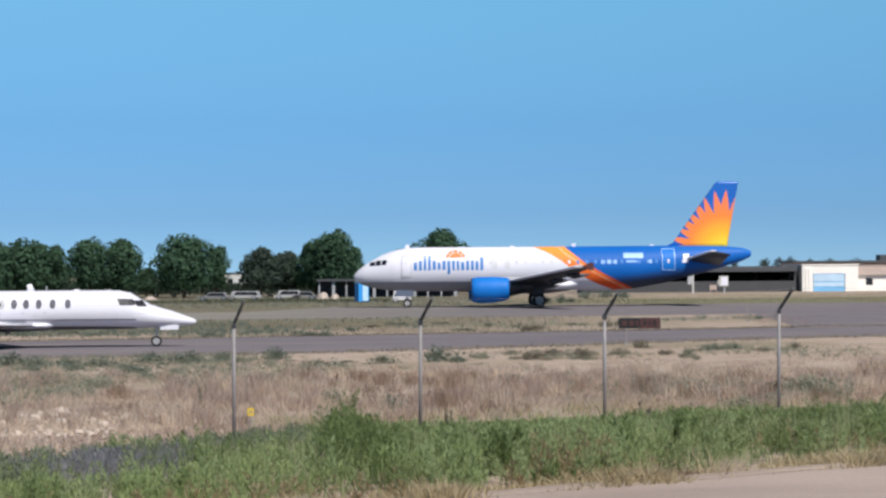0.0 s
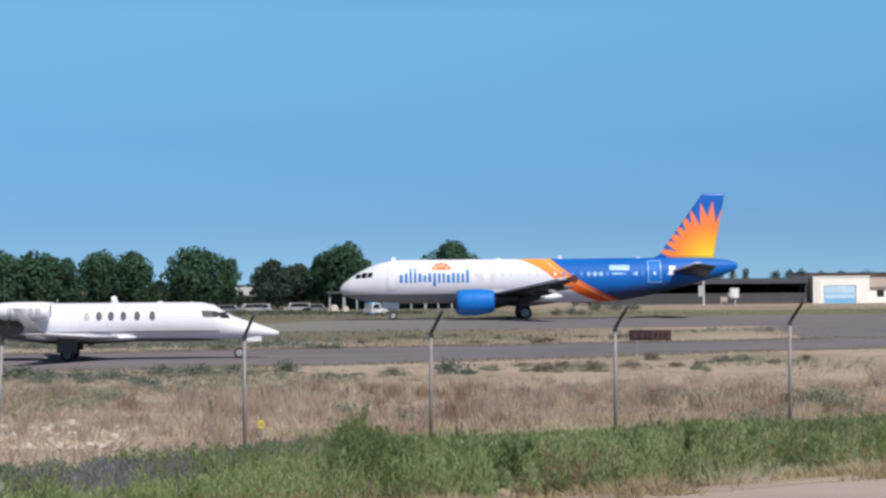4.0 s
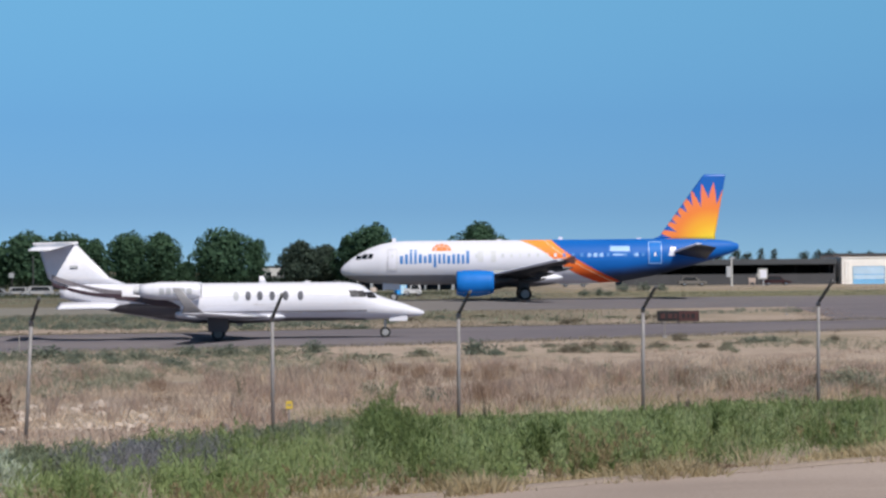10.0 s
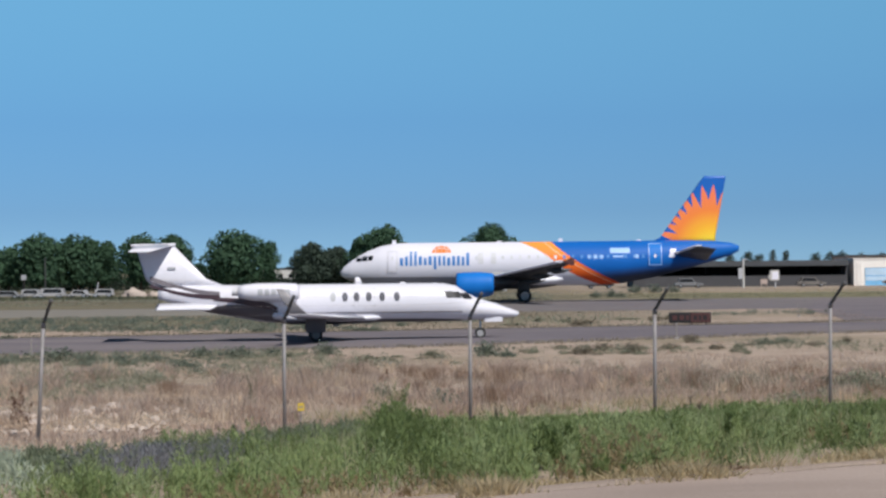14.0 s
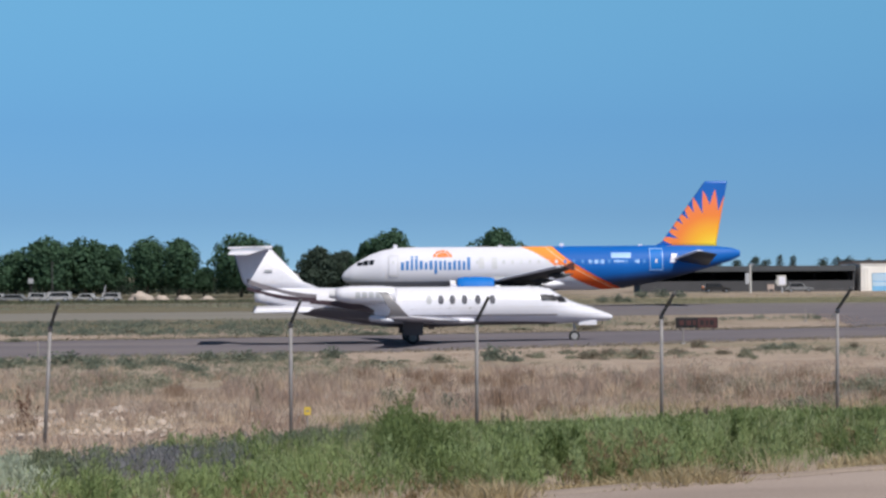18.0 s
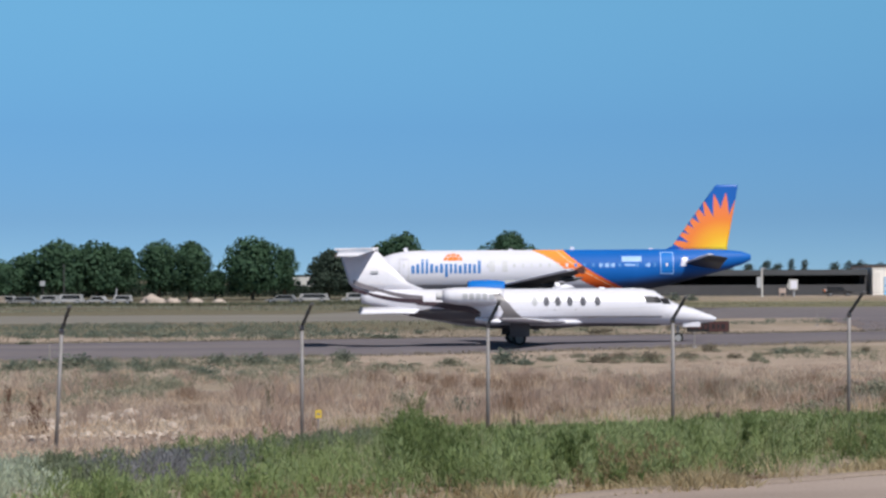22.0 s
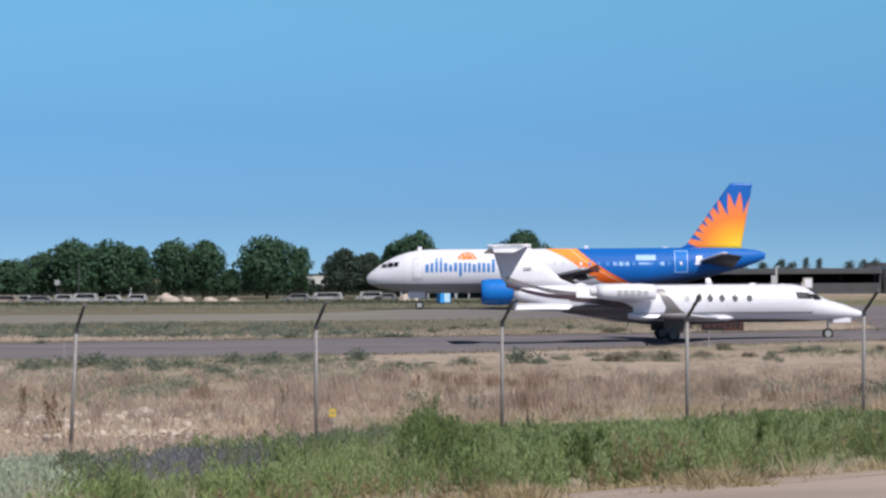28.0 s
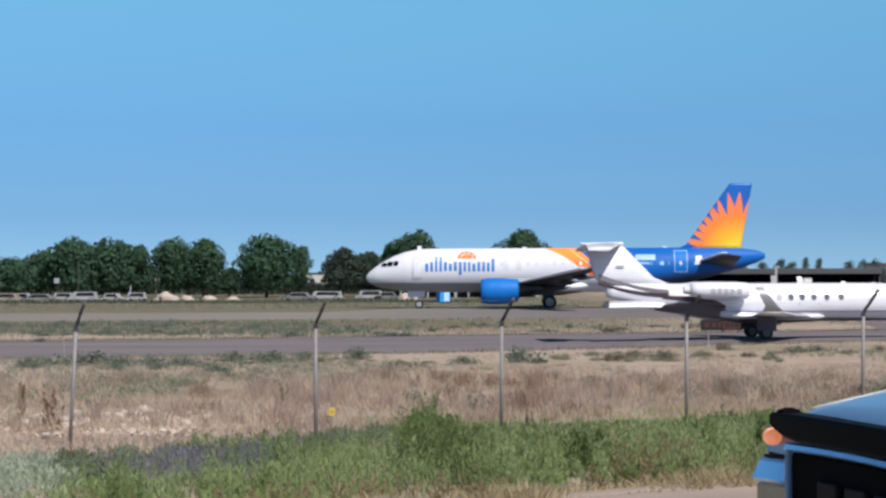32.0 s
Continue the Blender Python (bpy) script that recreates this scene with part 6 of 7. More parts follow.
def build_hall():
    h = thing("hangar_office", pose(63.2, 295.0, 0.0), "cream stucco airport building with a pale blue glazed door", "building")
    # front wall with a real door opening
    boxed("front_wall", 0, 1.6, 0, 0.3, 0, 4.0, BUFF, h, "cream stucco wall", 0.0)
    boxed("front_wall", 6.7, 8.7, 0, 0.3, 0, 4.0, BUFF, h, "cream stucco wall", 0.0)
    boxed("lintel", 1.6, 6.7, 0, 0.3, 2.75, 4.0, BUFF, h, "", 0.0)
    boxed("side_wall", 0, 0.3, 0.3, 14, 0, 4.0, BUFF, h, "", 0.0)
    boxed("side_wall", 8.4, 8.7, 0.3, 14, 0, 4.0, BUFF, h, "", 0.0)
    boxed("roof", -0.15, 8.85, -0.12, 14.2, 4.0, 4.18, BUFF, h, "pale flat roof edge", 0.03)
    boxed("pilaster", 0.45, 0.85, -0.15, -0.003, 0, 3.6, BUFF, h, "", 0.02)
    boxed("pilaster", 0.95, 1.35, -0.12, -0.003, 0, 3.6, BUFF, h, "", 0.02)
    door = boxed("door", 1.7, 6.6, 0.05, 0.12, 0, 2.7, DOORBLUE, h, "pale blue glazed door", 0.0)
    boxed("door_panel", 1.8, 6.5, 0.01, 0.045, 1.55, 2.6, DOORPALE, door, "paler upper panel", 0.0)
    boxed("door_panel", 1.8, 6.5, 0.01, 0.045, 0.75, 1.4, DOORPALE, door, "paler middle panel", 0.0)
    boxed("door_frame", 1.6, 1.7, -0.05, 0.12, 0, 2.75, OFFWHITE, h, "", 0.0)
    boxed("door_frame", 6.6, 6.7, -0.05, 0.12, 0, 2.75, OFFWHITE, h, "", 0.0)
    w = thing("low_wing_building", pose(72.05, 297.0, 0.0), "low cream building with a pinkish tan roof", "building")
    boxed("wall", 0, 24, 0, 9, 0, 2.5, BUFF, w, "cream wall", 0.0)
    v, f = loft([[(-0.4, -0.5, 2.5), (-0.4, 9.5, 2.5), (-0.4, 5, 3.7)], [(24.4, -0.5, 2.5), (24.4, 9.5, 2.5), (24.4, 5, 3.7)]])
    shape("roof", v, f, BUFFROOF, w, "pinkish tan pitched roof")
    for i in range(6):
        boxed("window", 1.5 + i * 3.6, 2.6 + i * 3.6, -0.02, 0.03, 0.9, 2.0, DARKGLASS, w, "dark window", 0.0)
    f2 = thing("far_hall", pose(66.0, 330.0, 0.0), "far flat-roofed tan building", "building")
    boxed("wall", 3.4, 40, 0, 12, 0, 4.6, BUFFROOF, f2, "tan wall", 0.0)
    boxed("roof", 3.0, 40.4, -0.4, 12.4, 4.6, 4.9, SHEDGREY, f2, "grey roof edge", 0.02)
    boxed("roof_unit", 19, 24, 3, 6, 4.9, 5.9, SHEDGREY, f2, "grey roof unit", 0.02)
    g = thing("far_white_building", pose(-44.0, 470.0, 0.0), "far white flat building between trees", "building")
    boxed("wall", 0, 9, 0, 8, 0, 3.4, OFFWHITE, g, "white wall", 0.0)
    boxed("roof", -0.2, 9.2, -0.2, 8.2, 3.4, 3.7, SHEDGREY, g, "", 0.0)
    for x in (1, 3.5, 6.2):
        boxed("window", x, x + 1.3, -0.03, 0.03, 1.2, 2.2, DARKGLASS, g, "dark window", 0.0)


def build_row():
    """A long low open row of bays behind the parked airliner."""
    r = thing("open_bay_row", pose(-10.2, 262.0, 0.0), "low grey row of open bays with grey posts", "shelter")
    boxed("roof", -0.3, 19.3, -0.4, 4.4, 2.2, 2.5, SHEDGREY, r, "grey roof edge", 0.02)
    boxed("back_wall", 0, 19, 4.0, 4.2, 0, 2.2, SHEDWALL, r, "grey back wall", 0.0)
    for i in range(11):
        x = i * 1.85
        boxed("post", x, x + (0.4 if i % 3 == 1 else 0.22), 0, 0.25, 0, 2.2, GREYPAINT, r, "grey post", 0.0)


build_shed()
build_hall()
build_row()


def build_poles():
    p = thing("light_pole", pose(44.0, 281.0, 0.0), "grey steel light pole with an equipment box", "pole")
    part("pole", rod(bmesh.new(), (0, 0, 0), (0, 0, 4.1), 0.17, 0.13, 12), OFFWHITE, p)
    boxed("box", -0.75, -0.17, -0.2, 0.2, 1.3, 2.9, LINEGREY, p, "grey equipment box", 0.03)
    boxed("lamp_head", -0.12, 0.5, -0.15, 0.15, 4.0, 4.2, LINEGREY, p, "", 0.03)
    d = thing("equipment_cabinet", pose(48.65, 281.0, 0.0), "white square cabinet raised on a post", "cabinet")
    boxed("cabinet", -0.78, 0.55, -0.3, 0.3, 1.0, 2.5, OFFWHITE, d, "white cabinet", 0.05)
    boxed("door", -0.5, 0.42, -0.33, -0.301, 1.15, 2.3, WHITE, d, "", 0.0)
    part("post", rod(bmesh.new(), (0, 0, 0), (0, 0, 0.98), 0.12), LINEGREY, d)
    boxed("side_box", -0.98, -0.79, -0.2, 0.2, 1.3, 1.9, OFFWHITE, d, "", 0.02)
    b = thing("orange_barrier", pose(47.0, 281.0, 0.0), "small faded orange barrier by the cabinet", "barrier")
    boxed("board", -0.5, 0.5, -0.05, 0.05, 0.5, 1.2, BUFFROOF, b, "faded orange board", 0.02)
    for x in (-0.4, 0.4):
        boxed("leg", x - 0.05, x + 0.05, -0.25, 0.25, 0, 0.5, BUFFROOF, b, "", 0.02)
    m = thing("mast", pose(-54.3, 262.0, 0.0), "thin grey mast before the trees", "pole")
    part("pole", rod(bmesh.new(), (0, 0, 0), (0, 0, 4.9), 0.09, 0.07, 10), SHEDWALL, m)
    part("head", rod(bmesh.new(), (0, 0, 4.9), (0, 0, 5.1), 0.12, 0.08, 10), SHEDWALL, m)
    q = thing("sign_post", pose(-57.2, 262.0, 0.0), "small pale square sign on a dark post", "sign")
    part("post", rod(bmesh.new(), (0, 0, 0), (0, 0, 2.3), 0.16, 0.12, 10), SHADE, q, "dark post")
    boxed("plate", -0.36, 0.36, -0.2, -0.14, 2.15, 2.85, GREYPAINT, q, "pale square plate", 0.03)
    w = thing("bollard", pose(-47.3, 262.0, 0.0), "pale thin leaning post before the trees", "post")
    part("post", rod(bmesh.new(), (0, 0, -0.1), (0.25, 0, 1.8), 0.1, 0.08, 10), LINEGREY, w)


build_poles()
TOILETBLUE = worn("bright blue plastic", (0.03, 0.30, 0.75), 0.45, spread=0.08, scale=2)
TOILETPALE = worn("pale blue plastic", (0.45, 0.66, 0.82), 0.45, spread=0.08, scale=2)


def build_toilet():
    t = thing("portable_toilet", pose(-3.55, 216.0, 0.0, 0, 0, 22), "bright blue portable toilet with a paler side", "toilet")
    boxed("body", -0.62, 0.62, -0.62, 0.62, 0.12, 2.15, TOILETBLUE, t, "", 0.04)
    boxed("door", -0.15, 0.5, -0.66, -0.622, 0.2, 2.0, TOILETPALE, t, "pale blue door", 0.01)
    boxed("roof", -0.66, 0.66, -0.66, 0.66, 2.15, 2.32, TOILETPALE, t, "", 0.05)
    boxed("skid", -0.6, 0.6, -0.6, 0.6, 0.0, 0.12, DARKMETAL, t, "", 0.01)


build_toilet()


# ---- vehicles beyond the airfield ----
def car(name, m, length, high, paint, label, cabin=(0.22, 0.8), group="", category="car", van=False):
    c = thing(name, m, label, category, group)
    w = 1.8
    waist = high * 0.56
    low = [(0, 0.35), (0.02 * length, waist * 0.82), (cabin[0] * length, waist), (cabin[1] * length, waist), (length * 0.985, waist * 0.95), (length, 0.38)]
    prof = lambda pts, hw: [[(x, -hw, z) for x, z in pts], [(x, hw, z) for x, z in pts]]
    shape("body", *loft(prof(low, w / 2)), paint, c)
    a, b = cabin
    top = [(a * length, waist), ((a + (0.03 if van else 0.13)) * length, high), ((b - (0.02 if van else 0.08)) * length, high), (b * length, waist)]
    cab = shape("cabin", *loft(prof(top, w / 2 - 0.08)), paint, c)
    for side in (-1, 1):
        g = [((a + 0.06) * length, waist + 0.03), ((a + 0.15) * length, high - 0.08), ((b - 0.1) * length, high - 0.08), ((b - 0.03) * length, waist + 0.03)]
        y0, y1 = side * (w / 2 - 0.09), side * (w / 2 - 0.065)
        v, f = loft([[(x, y0, z) for x, z in g], [(x, y1, z) for x, z in g]])
        shape("side_window", v, f, DARKGLASS, cab, "dark side window")
        for x in (0.19 * length, 0.8 * length):
            wheel(c, x, side * (w / 2 - 0.1), 0.33, 0.33, 0.2)
    return c


CARWHITE = worn("white car paint", (0.38, 0.375, 0.40), 0.3, spread=0.06, coat=0.3)
PARKEDWHITE = worn("dusty white car paint", (0.37, 0.37, 0.385), 0.5, spread=0.1)
PARKEDGREY = worn("dusty silver car paint", (0.20, 0.205, 0.215), 0.5, spread=0.1)
CARRED = worn("dark red car paint", (0.035, 0.008, 0.008), 0.3, spread=0.06, coat=0.3)
DULLTAN = worn("dull tan car paint", (0.17, 0.155, 0.14), 0.5, spread=0.08)
DULLSILVER = worn("dull silver car paint", (0.19, 0.195, 0.205), 0.5, spread=0.08)
CARTAN = worn("tan car paint", (0.34, 0.28, 0.23), 0.4, spread=0.05)


def build_parked():
    g = "vehicles parked along the trees"
    for b, y, ln, hi, paint, label, van, turn in (
            (-13.9, 248, 4.2, 1.5, CARTAN, "tan van parked on the grass", True, 0), (-12.9, 252, 4.6, 1.35, PARKEDGREY, "silver car parked on the grass", False, 4),
            (-12.15, 255, 2.6, 1.5, PARKEDWHITE, "short white van parked on the grass", True, 0), (-11.55, 253, 3.4, 1.65, PARKEDWHITE, "white van parked on the grass", True, 3),
            (-10.75, 255, 3.0, 1.35, PARKEDWHITE, "white car parked under the trees", False, -5), (-10.05, 256, 2.7, 1.45, PARKEDWHITE, "small white van parked under the trees", True, 4), (-13.35, 256, 3.2, 1.4, PARKEDWHITE, "white car parked under the trees", False, 2),
            (-5.3, 258, 4.3, 1.4, PARKEDGREY, "silver car parked on the grass", False, -4), (-4.45, 262, 4.4, 1.5, PARKEDWHITE, "white van parked on the grass", True, 0),
            (-3.15, 262, 3.4, 1.6, PARKEDWHITE, "white car parked beside trees", True, 0), (-2.65, 262, 3.2, 1.4, PARKEDGREY, "silver car parked beside trees", False, 0),
            (-14.7, 250, 4.4, 1.4, PARKEDWHITE, "white car parked on the grass", False, 0)):
        car("parked_van" if van else "parked_car", pose(math.tan(radians(b)) * y * 0.91 - ln / 2, y * 0.91, 0, 0, 0, turn), ln, hi * 0.76, paint, label, (0.16, 0.96) if van else (0.24, 0.86), g, "van" if van else "car", van)
    for b, y, w, h in ((-9.15, 260, 3.4, 1.6), (-8.55, 262, 2.4, 1.0), (-7.9, 262, 2.6, 1.0), (-7.2, 263, 2.2, 0.8), (-2.1, 258, 1.8, 1.3), (-1.75, 259, 1.4, 1.0)):
        bm = bmesh.new()
        bmesh.ops.create_icosphere(bm, subdivisions=3, radius=1.0)
        for v in bm.verts:
            v.co *= 1 + 0.55 * noise.noise(v.co * 2.6 + Vector((b, 0, 0)))
            v.co = Vector((v.co.x * w / 2.4, v.co.y * w / 2.6, max(-0.05, v.co.z * h * 0.6)))
        ob = part("dirt_mound", bm, STONE, None, "", True)
        ob.matrix_world = pose(math.tan(radians(b)) * y * 0.92, y * 0.92, 0)
        tagged(ob, "pale dirt mound on the grass", "mound", "dirt mounds by the trees")


build_parked()


# ---- vehicles that move ----
CARTWHITE = worn("white cart paint", (0.62, 0.62, 0.65), 0.4, spread=0.05)


def build_cart():
    c = car("utility_cart", Matrix(), 2.0, 1.35, CARTWHITE, "small white airfield utility cart", (0.05, 0.62), "", "vehicle", True)
    boxed("cargo_bed", 1.3, 1.94, -0.75, 0.75, 0.77, 0.9, LINEGREY, c, "grey cargo bed", 0.02)
    return c


UTILITY_CART = build_cart()
PASSING = []
for _paint, _label, _name in ((CARRED, "dark red car driving past the shed", "red_car"), (DULLTAN, "dull tan car driving past the shed", "tan_car"),
                              (DULLSILVER, "dull silver car driving past the shed", "silver_car"), (SIGNBLACK, "black car with a pale rear driving past the shed", "black_car")):
    PASSING.append(car(_name, Matrix(), 4.3, 1.4, _paint, _label, (0.26, 0.9), "cars driving past the shed"))
boxed("tail_panel", 3.9, 4.32, -0.62, 0.62, 0.6, 1.05, CARWHITE, PASSING[3], "pale rear panel", 0.05)
for _y in (-0.86, 0.66):
    boxed("tail_lamp", 4.16, 4.33, _y, _y + 0.2, 0.66, 0.96, ORANGE, PASSING[3], "orange-red tail lamp", 0.03)

TRUCKBLUE = worn("blue metallic paint", (0.13, 0.27, 0.48), 0.3, 0.15, spread=0.05, coat=0.35)
# bright metal trim with the sky's reflection put into its base colour
SKYTRIM = worn("glossy trim tinted sky blue", (0.40, 0.62, 0.86), 0.22, 0.85, spread=0.06)
BLACKPLASTIC = worn("glossy black plastic", (0.0025, 0.0025, 0.0035), 0.5, spread=0.1, spec=0.03)
GRILLEBLACK = worn("matt black grille", (0.003, 0.003, 0.004), 0.7, spread=0.2, spec=0.03)
AMBER = worn("amber lamp glass", (0.62, 0.33, 0.26), 0.2, spread=0.1)
AMBER.node_tree.nodes["Principled BSDF"].inputs["Emission Color"].default_value = (1.0, 0.3, 0.12, 1.0)
AMBER.node_tree.nodes["Principled BSDF"].inputs["Emission Strength"].default_value = 0.5
LENSGREY = worn("grey-blue lamp lens", (0.16, 0.20, 0.26), 0.15, spread=0.2, scale=9)
LAMPGLASS = worn("clear lamp glass", (0.45, 0.42, 0.38), 0.12, 0.3, spread=0.15)
LETTERGREY = worn("dull grey letter shapes", (0.016, 0.014, 0.014), 0.6, spread=0.1, spec=0.1)


def across(name, y0, y1, z0, z1, x0, depth, mat, parent, label="", crown=0.035, sweep=0.04, n=12, slant=0.0, nip=0.0):
    """A bar across the truck's front: bowed back to the sides, slightly up in the middle, its lower edge nipped up at the ends."""
    rings = []
    for i in range(n + 1):
        y = y0 + (y1 - y0) * i / n
        xf = x0 + sweep * abs(y) ** 2.6
        up = crown * (1 - y * y)
        r = min(0.012, (z1 - z0) * 0.25)
        lo = z0 + nip * clamp((abs(y) - 0.5) / 0.19, 0.0, 1.0) ** 1.5
        pts = [(xf + r, lo), (xf + depth, lo), (xf + depth, z1), (xf + r + slant, z1), (xf + slant, z1 - r), (xf, lo + r)]
        rings.append([(x, y, z + up) for x, z in pts])
    ob = lofted(name, rings, mat, parent, label, False)
    return ob


def build_pickup():
    t = thing("pickup_truck", Matrix(), "blue pickup truck with a black grille and hood deflector", "truck")
    # hood: rises towards the windscreen
    rings = []
    for x, z, hw in ((0.05, 1.025, 0.82), (0.2, 1.068, 0.89), (0.55, 1.125, 0.96), (1.1, 1.185, 0.985), (1.55, 1.22, 0.99)):
        rings.append([(x + 0.05 * abs(s) ** 3, s * hw, z + 0.05 * (1 - s * s) - (0.05 if abs(s) > 0.97 else 0)) for s in np.linspace(-1, 1, 15)] +
                     [(x + 0.05 * abs(s) ** 3, s * hw, z - 0.14) for s in np.linspace(1, -1, 15)])
    hood = lofted("hood", rings, TRUCKBLUE, t, "blue hood reflecting the sky")
    for k in (0, 14):
        bm = bmesh.new()
        for a, b in zip(rings[1:], rings[2:]):
            rod(bm, Vector(a[k]) + Vector((0, 0, 0.045)), Vector(b[k]) + Vector((0, 0, 0.045)), 0.005, seg=8)
        part("hood_edge", bm, OFFWHITE, hood, "bright hood edge", True)
    across("hood_deflector", -0.69, 0.69, 0.966, 1.06, -0.03, 0.10, BLACKPLASTIC, t, "glossy black hood deflector", 0.015, nip=0.038)
    for y in (-0.65, 0.65):
        boxed("deflector_end", 0.0, 0.09, y - 0.035, y + 0.035, 1.04, 1.085, BLACKPLASTIC, t, "black deflector end", 0.03)
    across("grille_bar", -0.575, 0.575, 0.915, 0.945, -0.022, 0.06, SKYTRIM, t, "pale blue upper grille bar", slant=0.006)
    across("grille", -0.545, 0.545, 0.50, 0.913, 0.0, 0.12, GRILLEBLACK, t, "matt black grille")
    for y in (-0.558, 0.558):
        boxed("grille_side", -0.012, 0.06, y - 0.011, y + 0.011, 0.50, 0.95, TRUCKBLUE, t, "blue grille surround", 0.01)
    # lettering becomes plain shapes
    for y in (-0.21, 0.0, 0.21):
        boxed("badge_bar", -0.02, 0.005, y - 0.075, y + 0.075, 0.75, 0.86, LETTERGREY, t, "plain grey badge bar", 0.01)
    for s in (-1, 1):
        y0, y1 = (0.578, 0.92) if s > 0 else (-0.92, -0.578)
        lamp = across("headlight", y0, y1, 0.62, 0.788, 0.0, 0.2, LAMPGLASS, t, "clear headlight", 0.035, 0.045, 4)
        across("lamp_trim", y0, y1, 0.79, 0.876, -0.02, 0.14, SKYTRIM, lamp, "pale blue trim over the headlight", 0.035, 0.045, 4, 0.03)
        across("lamp_housing", s * 0.578, s * 0.90, 0.89, 1.02, 0.02, 0.16, LENSGREY, lamp, "grey-blue lamp lens", 0.02, 0.06, 4, 0.03)
        across("lamp_gap", s * 0.578, s * 0.90, 0.877, 0.889, 0.02, 0.16, BLACKPLASTIC, lamp, "dark gap under the lens", 0.035, 0.045, 4)
        bm = bmesh.new()
        bmesh.ops.create_icosphere(bm, subdivisions=2, radius=1.0)
        for v in bm.verts:
            v.co = Vector((0.030 + v.co.x * 0.035, s * 0.765 + v.co.y * 0.042, 0.972 + v.co.z * 0.034))
        part("turn_signal", bm, AMBER, lamp, "rounded amber turn signal", True)
        boxed("fender", 0.22, 1.6, s * 0.96 - 0.04, s * 0.96 + 0.02, 0.5, 1.0, TRUCKBLUE, t, "blue fender", 0.03)
        boxed("door_panel", 1.6, 3.6, s * 0.96 - 0.04, s * 0.96 + 0.04, 0.45, 1.12, TRUCKBLUE, t, "blue door", 0.03)
        boxed("bed_side", 3.6, 5.6, s * 0.96 - 0.04, s * 0.96 + 0.04, 0.5, 1.15, TRUCKBLUE, t, "blue bed side", 0.03)
        for x in (0.95, 4.6):
            wheel(t, x, s * 0.86, 0.38, 0.38, 0.26, CHROME)
        boxed("mirror", 1.7, 1.85, s * 1.1 - 0.1, s * 1.1 + 0.1, 1.12, 1.36, BLACKPLASTIC, t, "black door mirror", 0.03)
    across("bumper", -0.99, 0.99, 0.42, 0.66, -0.08, 0.2, CHROME, t, "chrome front bumper", 0.0)
    boxed("chassis", 0.2, 5.5, -0.8, 0.8, 0.3, 0.5, DARKMETAL, t, "", 0.02)
    prof = [(1.5, 1.1), (2.15, 1.78), (3.35, 1.8), (3.6, 1.1)]
    cab = shape("cab", *loft([[(x, -0.86, z) for x, z in prof], [(x, 0.86, z) for x, z in prof]]), TRUCKBLUE, t, "blue cab")
    v, f = loft([[(1.56, -0.78, 1.14), (2.11, -0.72, 1.72), (2.09, -0.72, 1.74), (1.53, -0.78, 1.15)], [(1.56, 0.78, 1.14), (2.11, 0.72, 1.72), (2.09, 0.72, 1.74), (1.53, 0.78, 1.15)]])
    shape("windscreen", v, f, DARKGLASS, cab, "dark windscreen")
    for s in (-1, 1):
        g = [(1.75, 1.14), (2.2, 1.7), (3.3, 1.72), (3.5, 1.14)]
        v, f = loft([[(x, s * 0.865, z) for x, z in g], [(x, s * 0.875, z) for x, z in g]])
        shape("side_window", v, f, DARKGLASS, cab, "dark side window")
    boxed("bed_floor", 3.6, 5.6, -0.9, 0.9, 0.6, 0.66, DARKMETAL, t, "", 0.0)
    boxed("tailgate", 5.55, 5.62, -0.92, 0.92, 0.6, 1.15, TRUCKBLUE, t, "", 0.02)
    return t


PICKUP = build_pickup()


# ---- what moves ----
# metres along the taxi line, second by second
AIRLINER_ROLL = ((0, 6.56), (1, 5.94), (2, 5.36), (3, 4.80), (4.5, 4.0), (6, 3.34), (7, 2.89), (8, 2.44), (9, 2.03), (10, 1.70), (11, 1.38), (12, 1.11), (13, 0.82),
                 (14, 0.62), (15.3, 0.36), (16.5, 0.21), (18, 0.07), (19.5, 0.0), (32, 0.0))
JET_ROLL = ((0, -9.06), (1, -8.25), (2, -7.47), (3, -6.62), (4.5, -5.40), (6, -4.10), (7, -3.21), (8, -2.27), (9, -1.32), (10, -0.42), (11, 0.48), (12, 1.42), (13, 2.45),
            (14, 3.42), (16.5, 5.94), (18, 7.48), (19, 8.52), (20, 9.57), (21.5, 11.25), (23, 12.88), (25, 14.98), (28, 18.19), (30, 20.5), (32, 22.5))


def turn_wheels(ob, rows, radius, sign):
    """Wheels turn with the way rolled; rows stay under a quarter turn apart."""
    x, y, z = ob.location
    out, step = [], radius * 1.3
    for (t0, s0), (t1, s1) in zip(rows, rows[1:]):
        n = max(1, math.ceil(abs(s1 - s0) / step))
        out += [(t0 + (t1 - t0) * i / n, s0 + (s1 - s0) * i / n) for i in range(n)]
    out.append(rows[-1])
    walk(ob, [(t, Matrix.Translation((x, y, z)) @ Euler((0, sign * s / radius, 0)).to_matrix().to_4x4()) for t, s in out])


TRUCK_ROLL = ((0, 46.0), (19, 46.0), (20, 45.0), (21.5, 41.0), (31, 4.3), (31.5, 2.15), (32, 0.0))
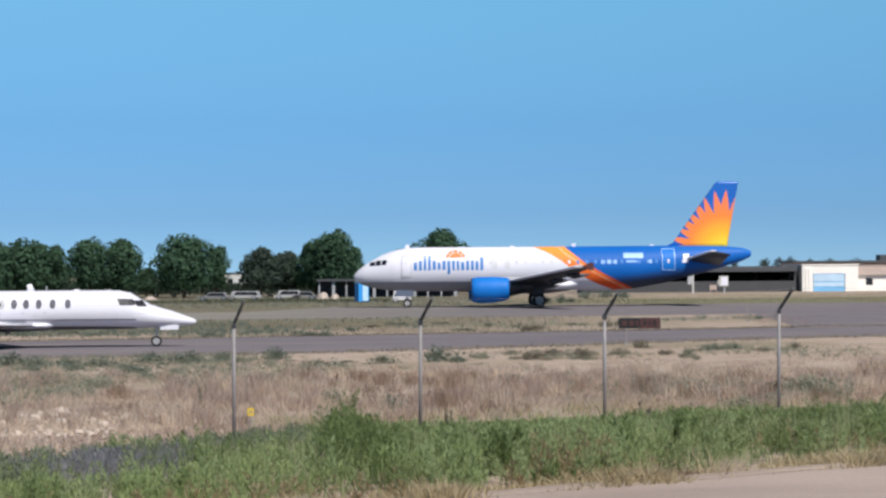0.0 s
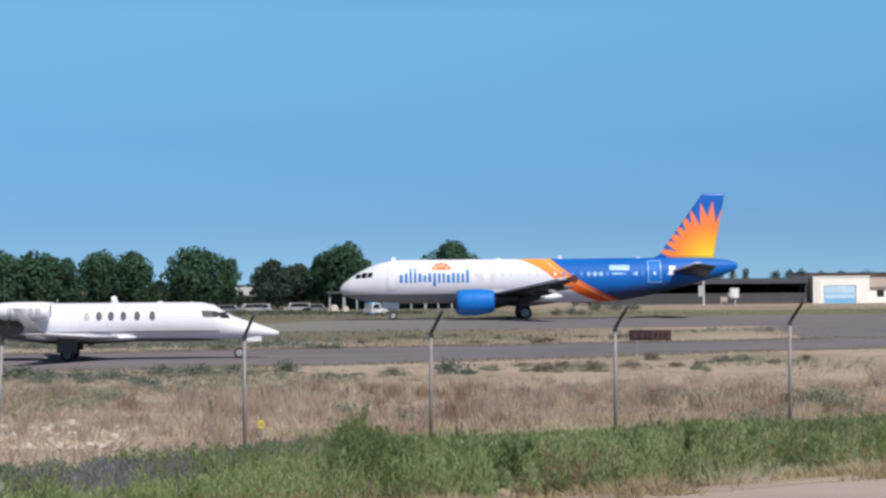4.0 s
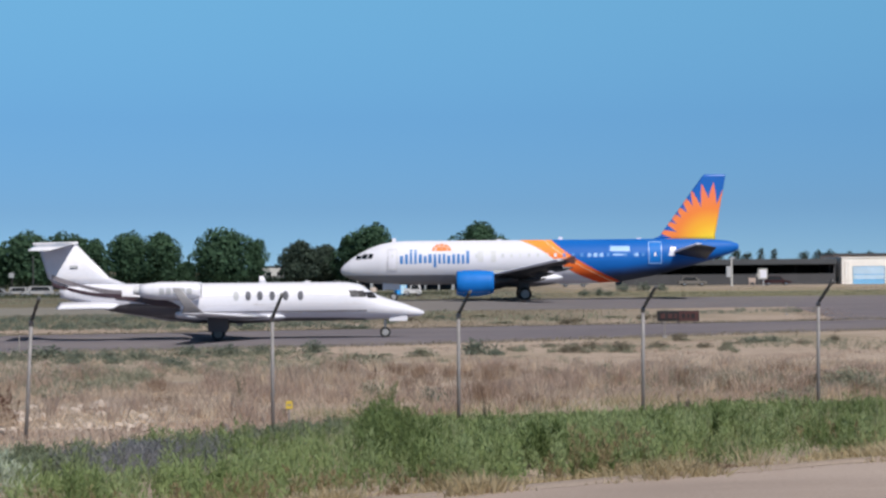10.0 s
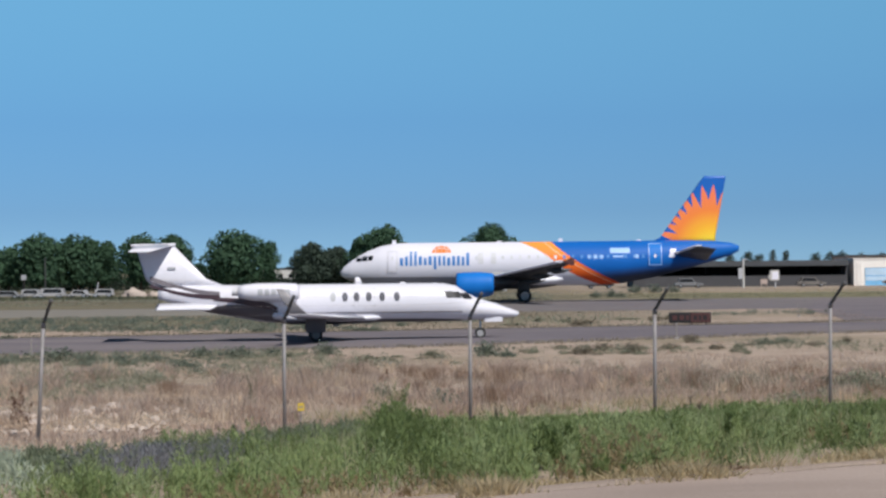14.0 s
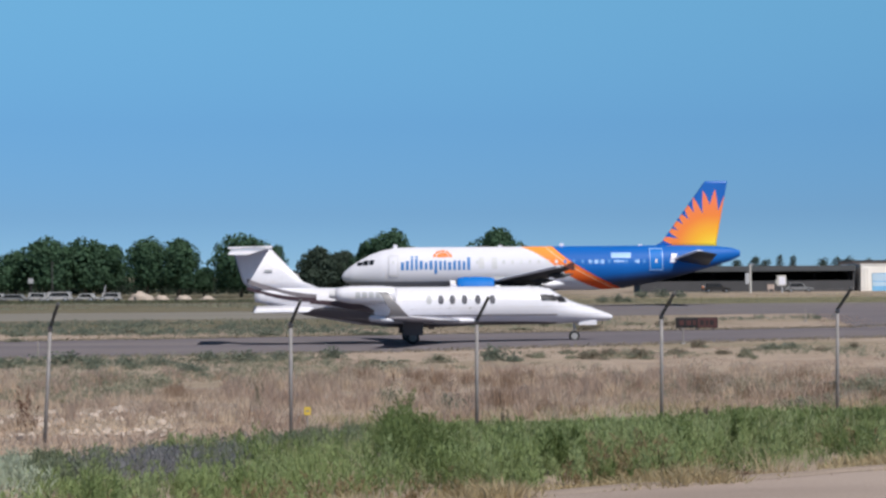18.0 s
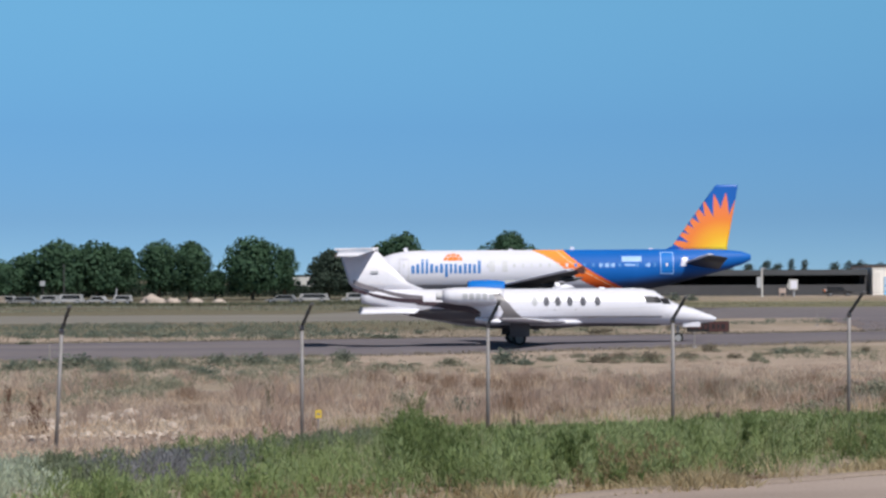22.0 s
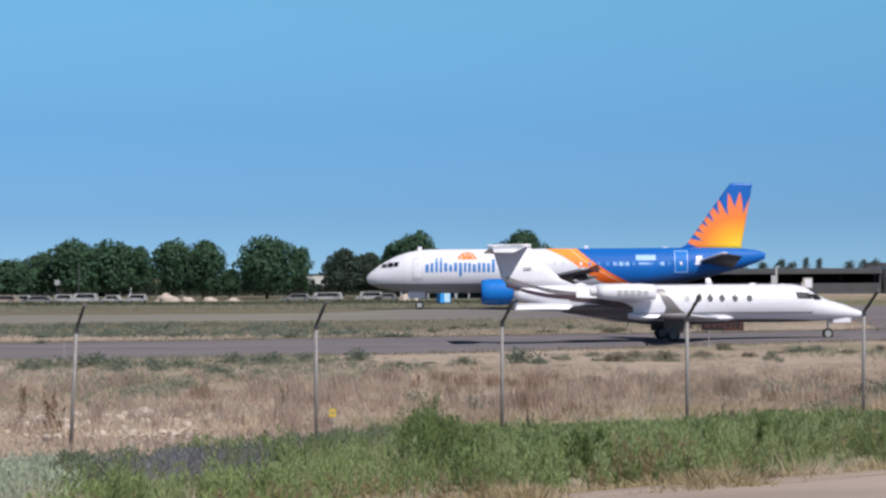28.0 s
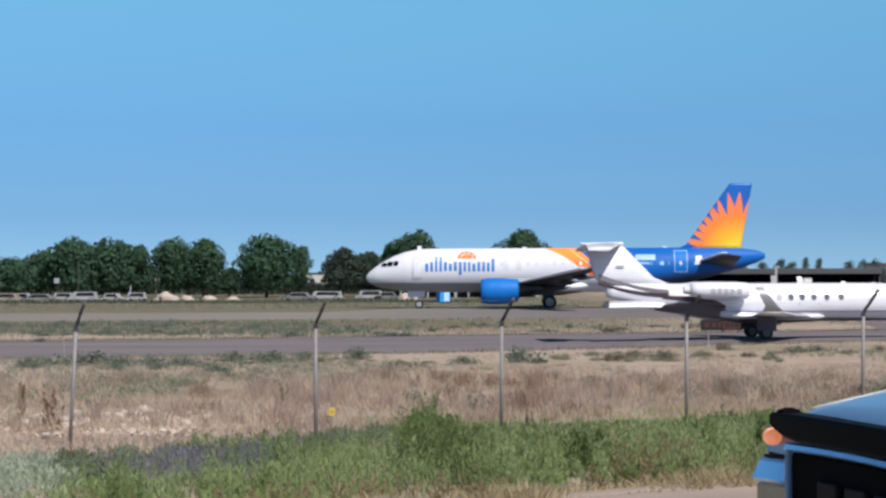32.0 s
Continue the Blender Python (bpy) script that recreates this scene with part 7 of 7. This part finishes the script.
# seconds, metres across, turn
CART_WAY = ((0, 0.9, 0), (1, -0.6, 0), (2, -1.5, 0), (3, -2.6, 5), (4, -3.1, 30), (5, -3.45, 65), (6, -3.5, 95), (7, -3.5, 120), (8, -3.05, 160), (9, -2.65, 178), (10, -2.05, 180), (11, -1.3, 180),
            (13, 0.5, 180), (14.5, 2.2, 180), (16, 3.1, 180), (32, 3.1, 180))


def about(x, y, z, turn, half):
    """A pose that turns a vehicle about its middle."""
    return pose(x, y, z, rz=turn) @ Matrix.Translation((-half, 0, 0))


def motions():
    walk(UTILITY_CART, [(t, about(x, 208.0, 0.0, r, 1.0)) for t, x, r in CART_WAY])
    for ob, t0, b0, v in zip(PASSING, (8.5, 12.5, 17.0, 17.0), (9.0, 9.7, 9.55, 7.1), (0.80, 0.78, 0.75, 0.80)):
        x = lambda t: math.tan(radians(b0)) * 287.0 + (t - t0) * radians(v) * 294.0
        walk(ob, [(t, about(x(t), 287.0, 0.0, 180, 2.15)) for t in (0, 16, 32)])
    c = radians(75)
    way = lambda s: (1.261 + s * math.sin(c), 6.334 + s * math.cos(c))
    walk(PICKUP, [(t, pose(*way(s), 1.655 + 0.018 * min(way(s)[0], 30.0), rz=15)) for t, s in TRUCK_ROLL])
    for ob in PICKUP.children:
        if ob.name.split(".")[0] == "wheel":
            turn_wheels(ob, TRUCK_ROLL, 0.38, 1)
    a = radians(91)
    walk(AIRLINER, [(t, pose(-10.295 + s * math.sin(a), 181.5 + s * math.cos(a), 0.014, rz=-1)) for t, s in AIRLINER_ROLL])
    b = radians(85)
    walk(BUSINESS_JET, [(t, pose(s * math.sin(b), 88.2 + s * math.cos(b), 0.010 + rise(s - 7.0), rz=185)) for t, s in JET_ROLL])
    for plane, rows in ((AIRLINER, AIRLINER_ROLL), (BUSINESS_JET, JET_ROLL)):
        for ob in plane.children_recursive:
            if ob.name.split(".")[0] == "wheel":
                turn_wheels(ob, rows, ob.location.z, 1 if plane is AIRLINER else -1)


motions()
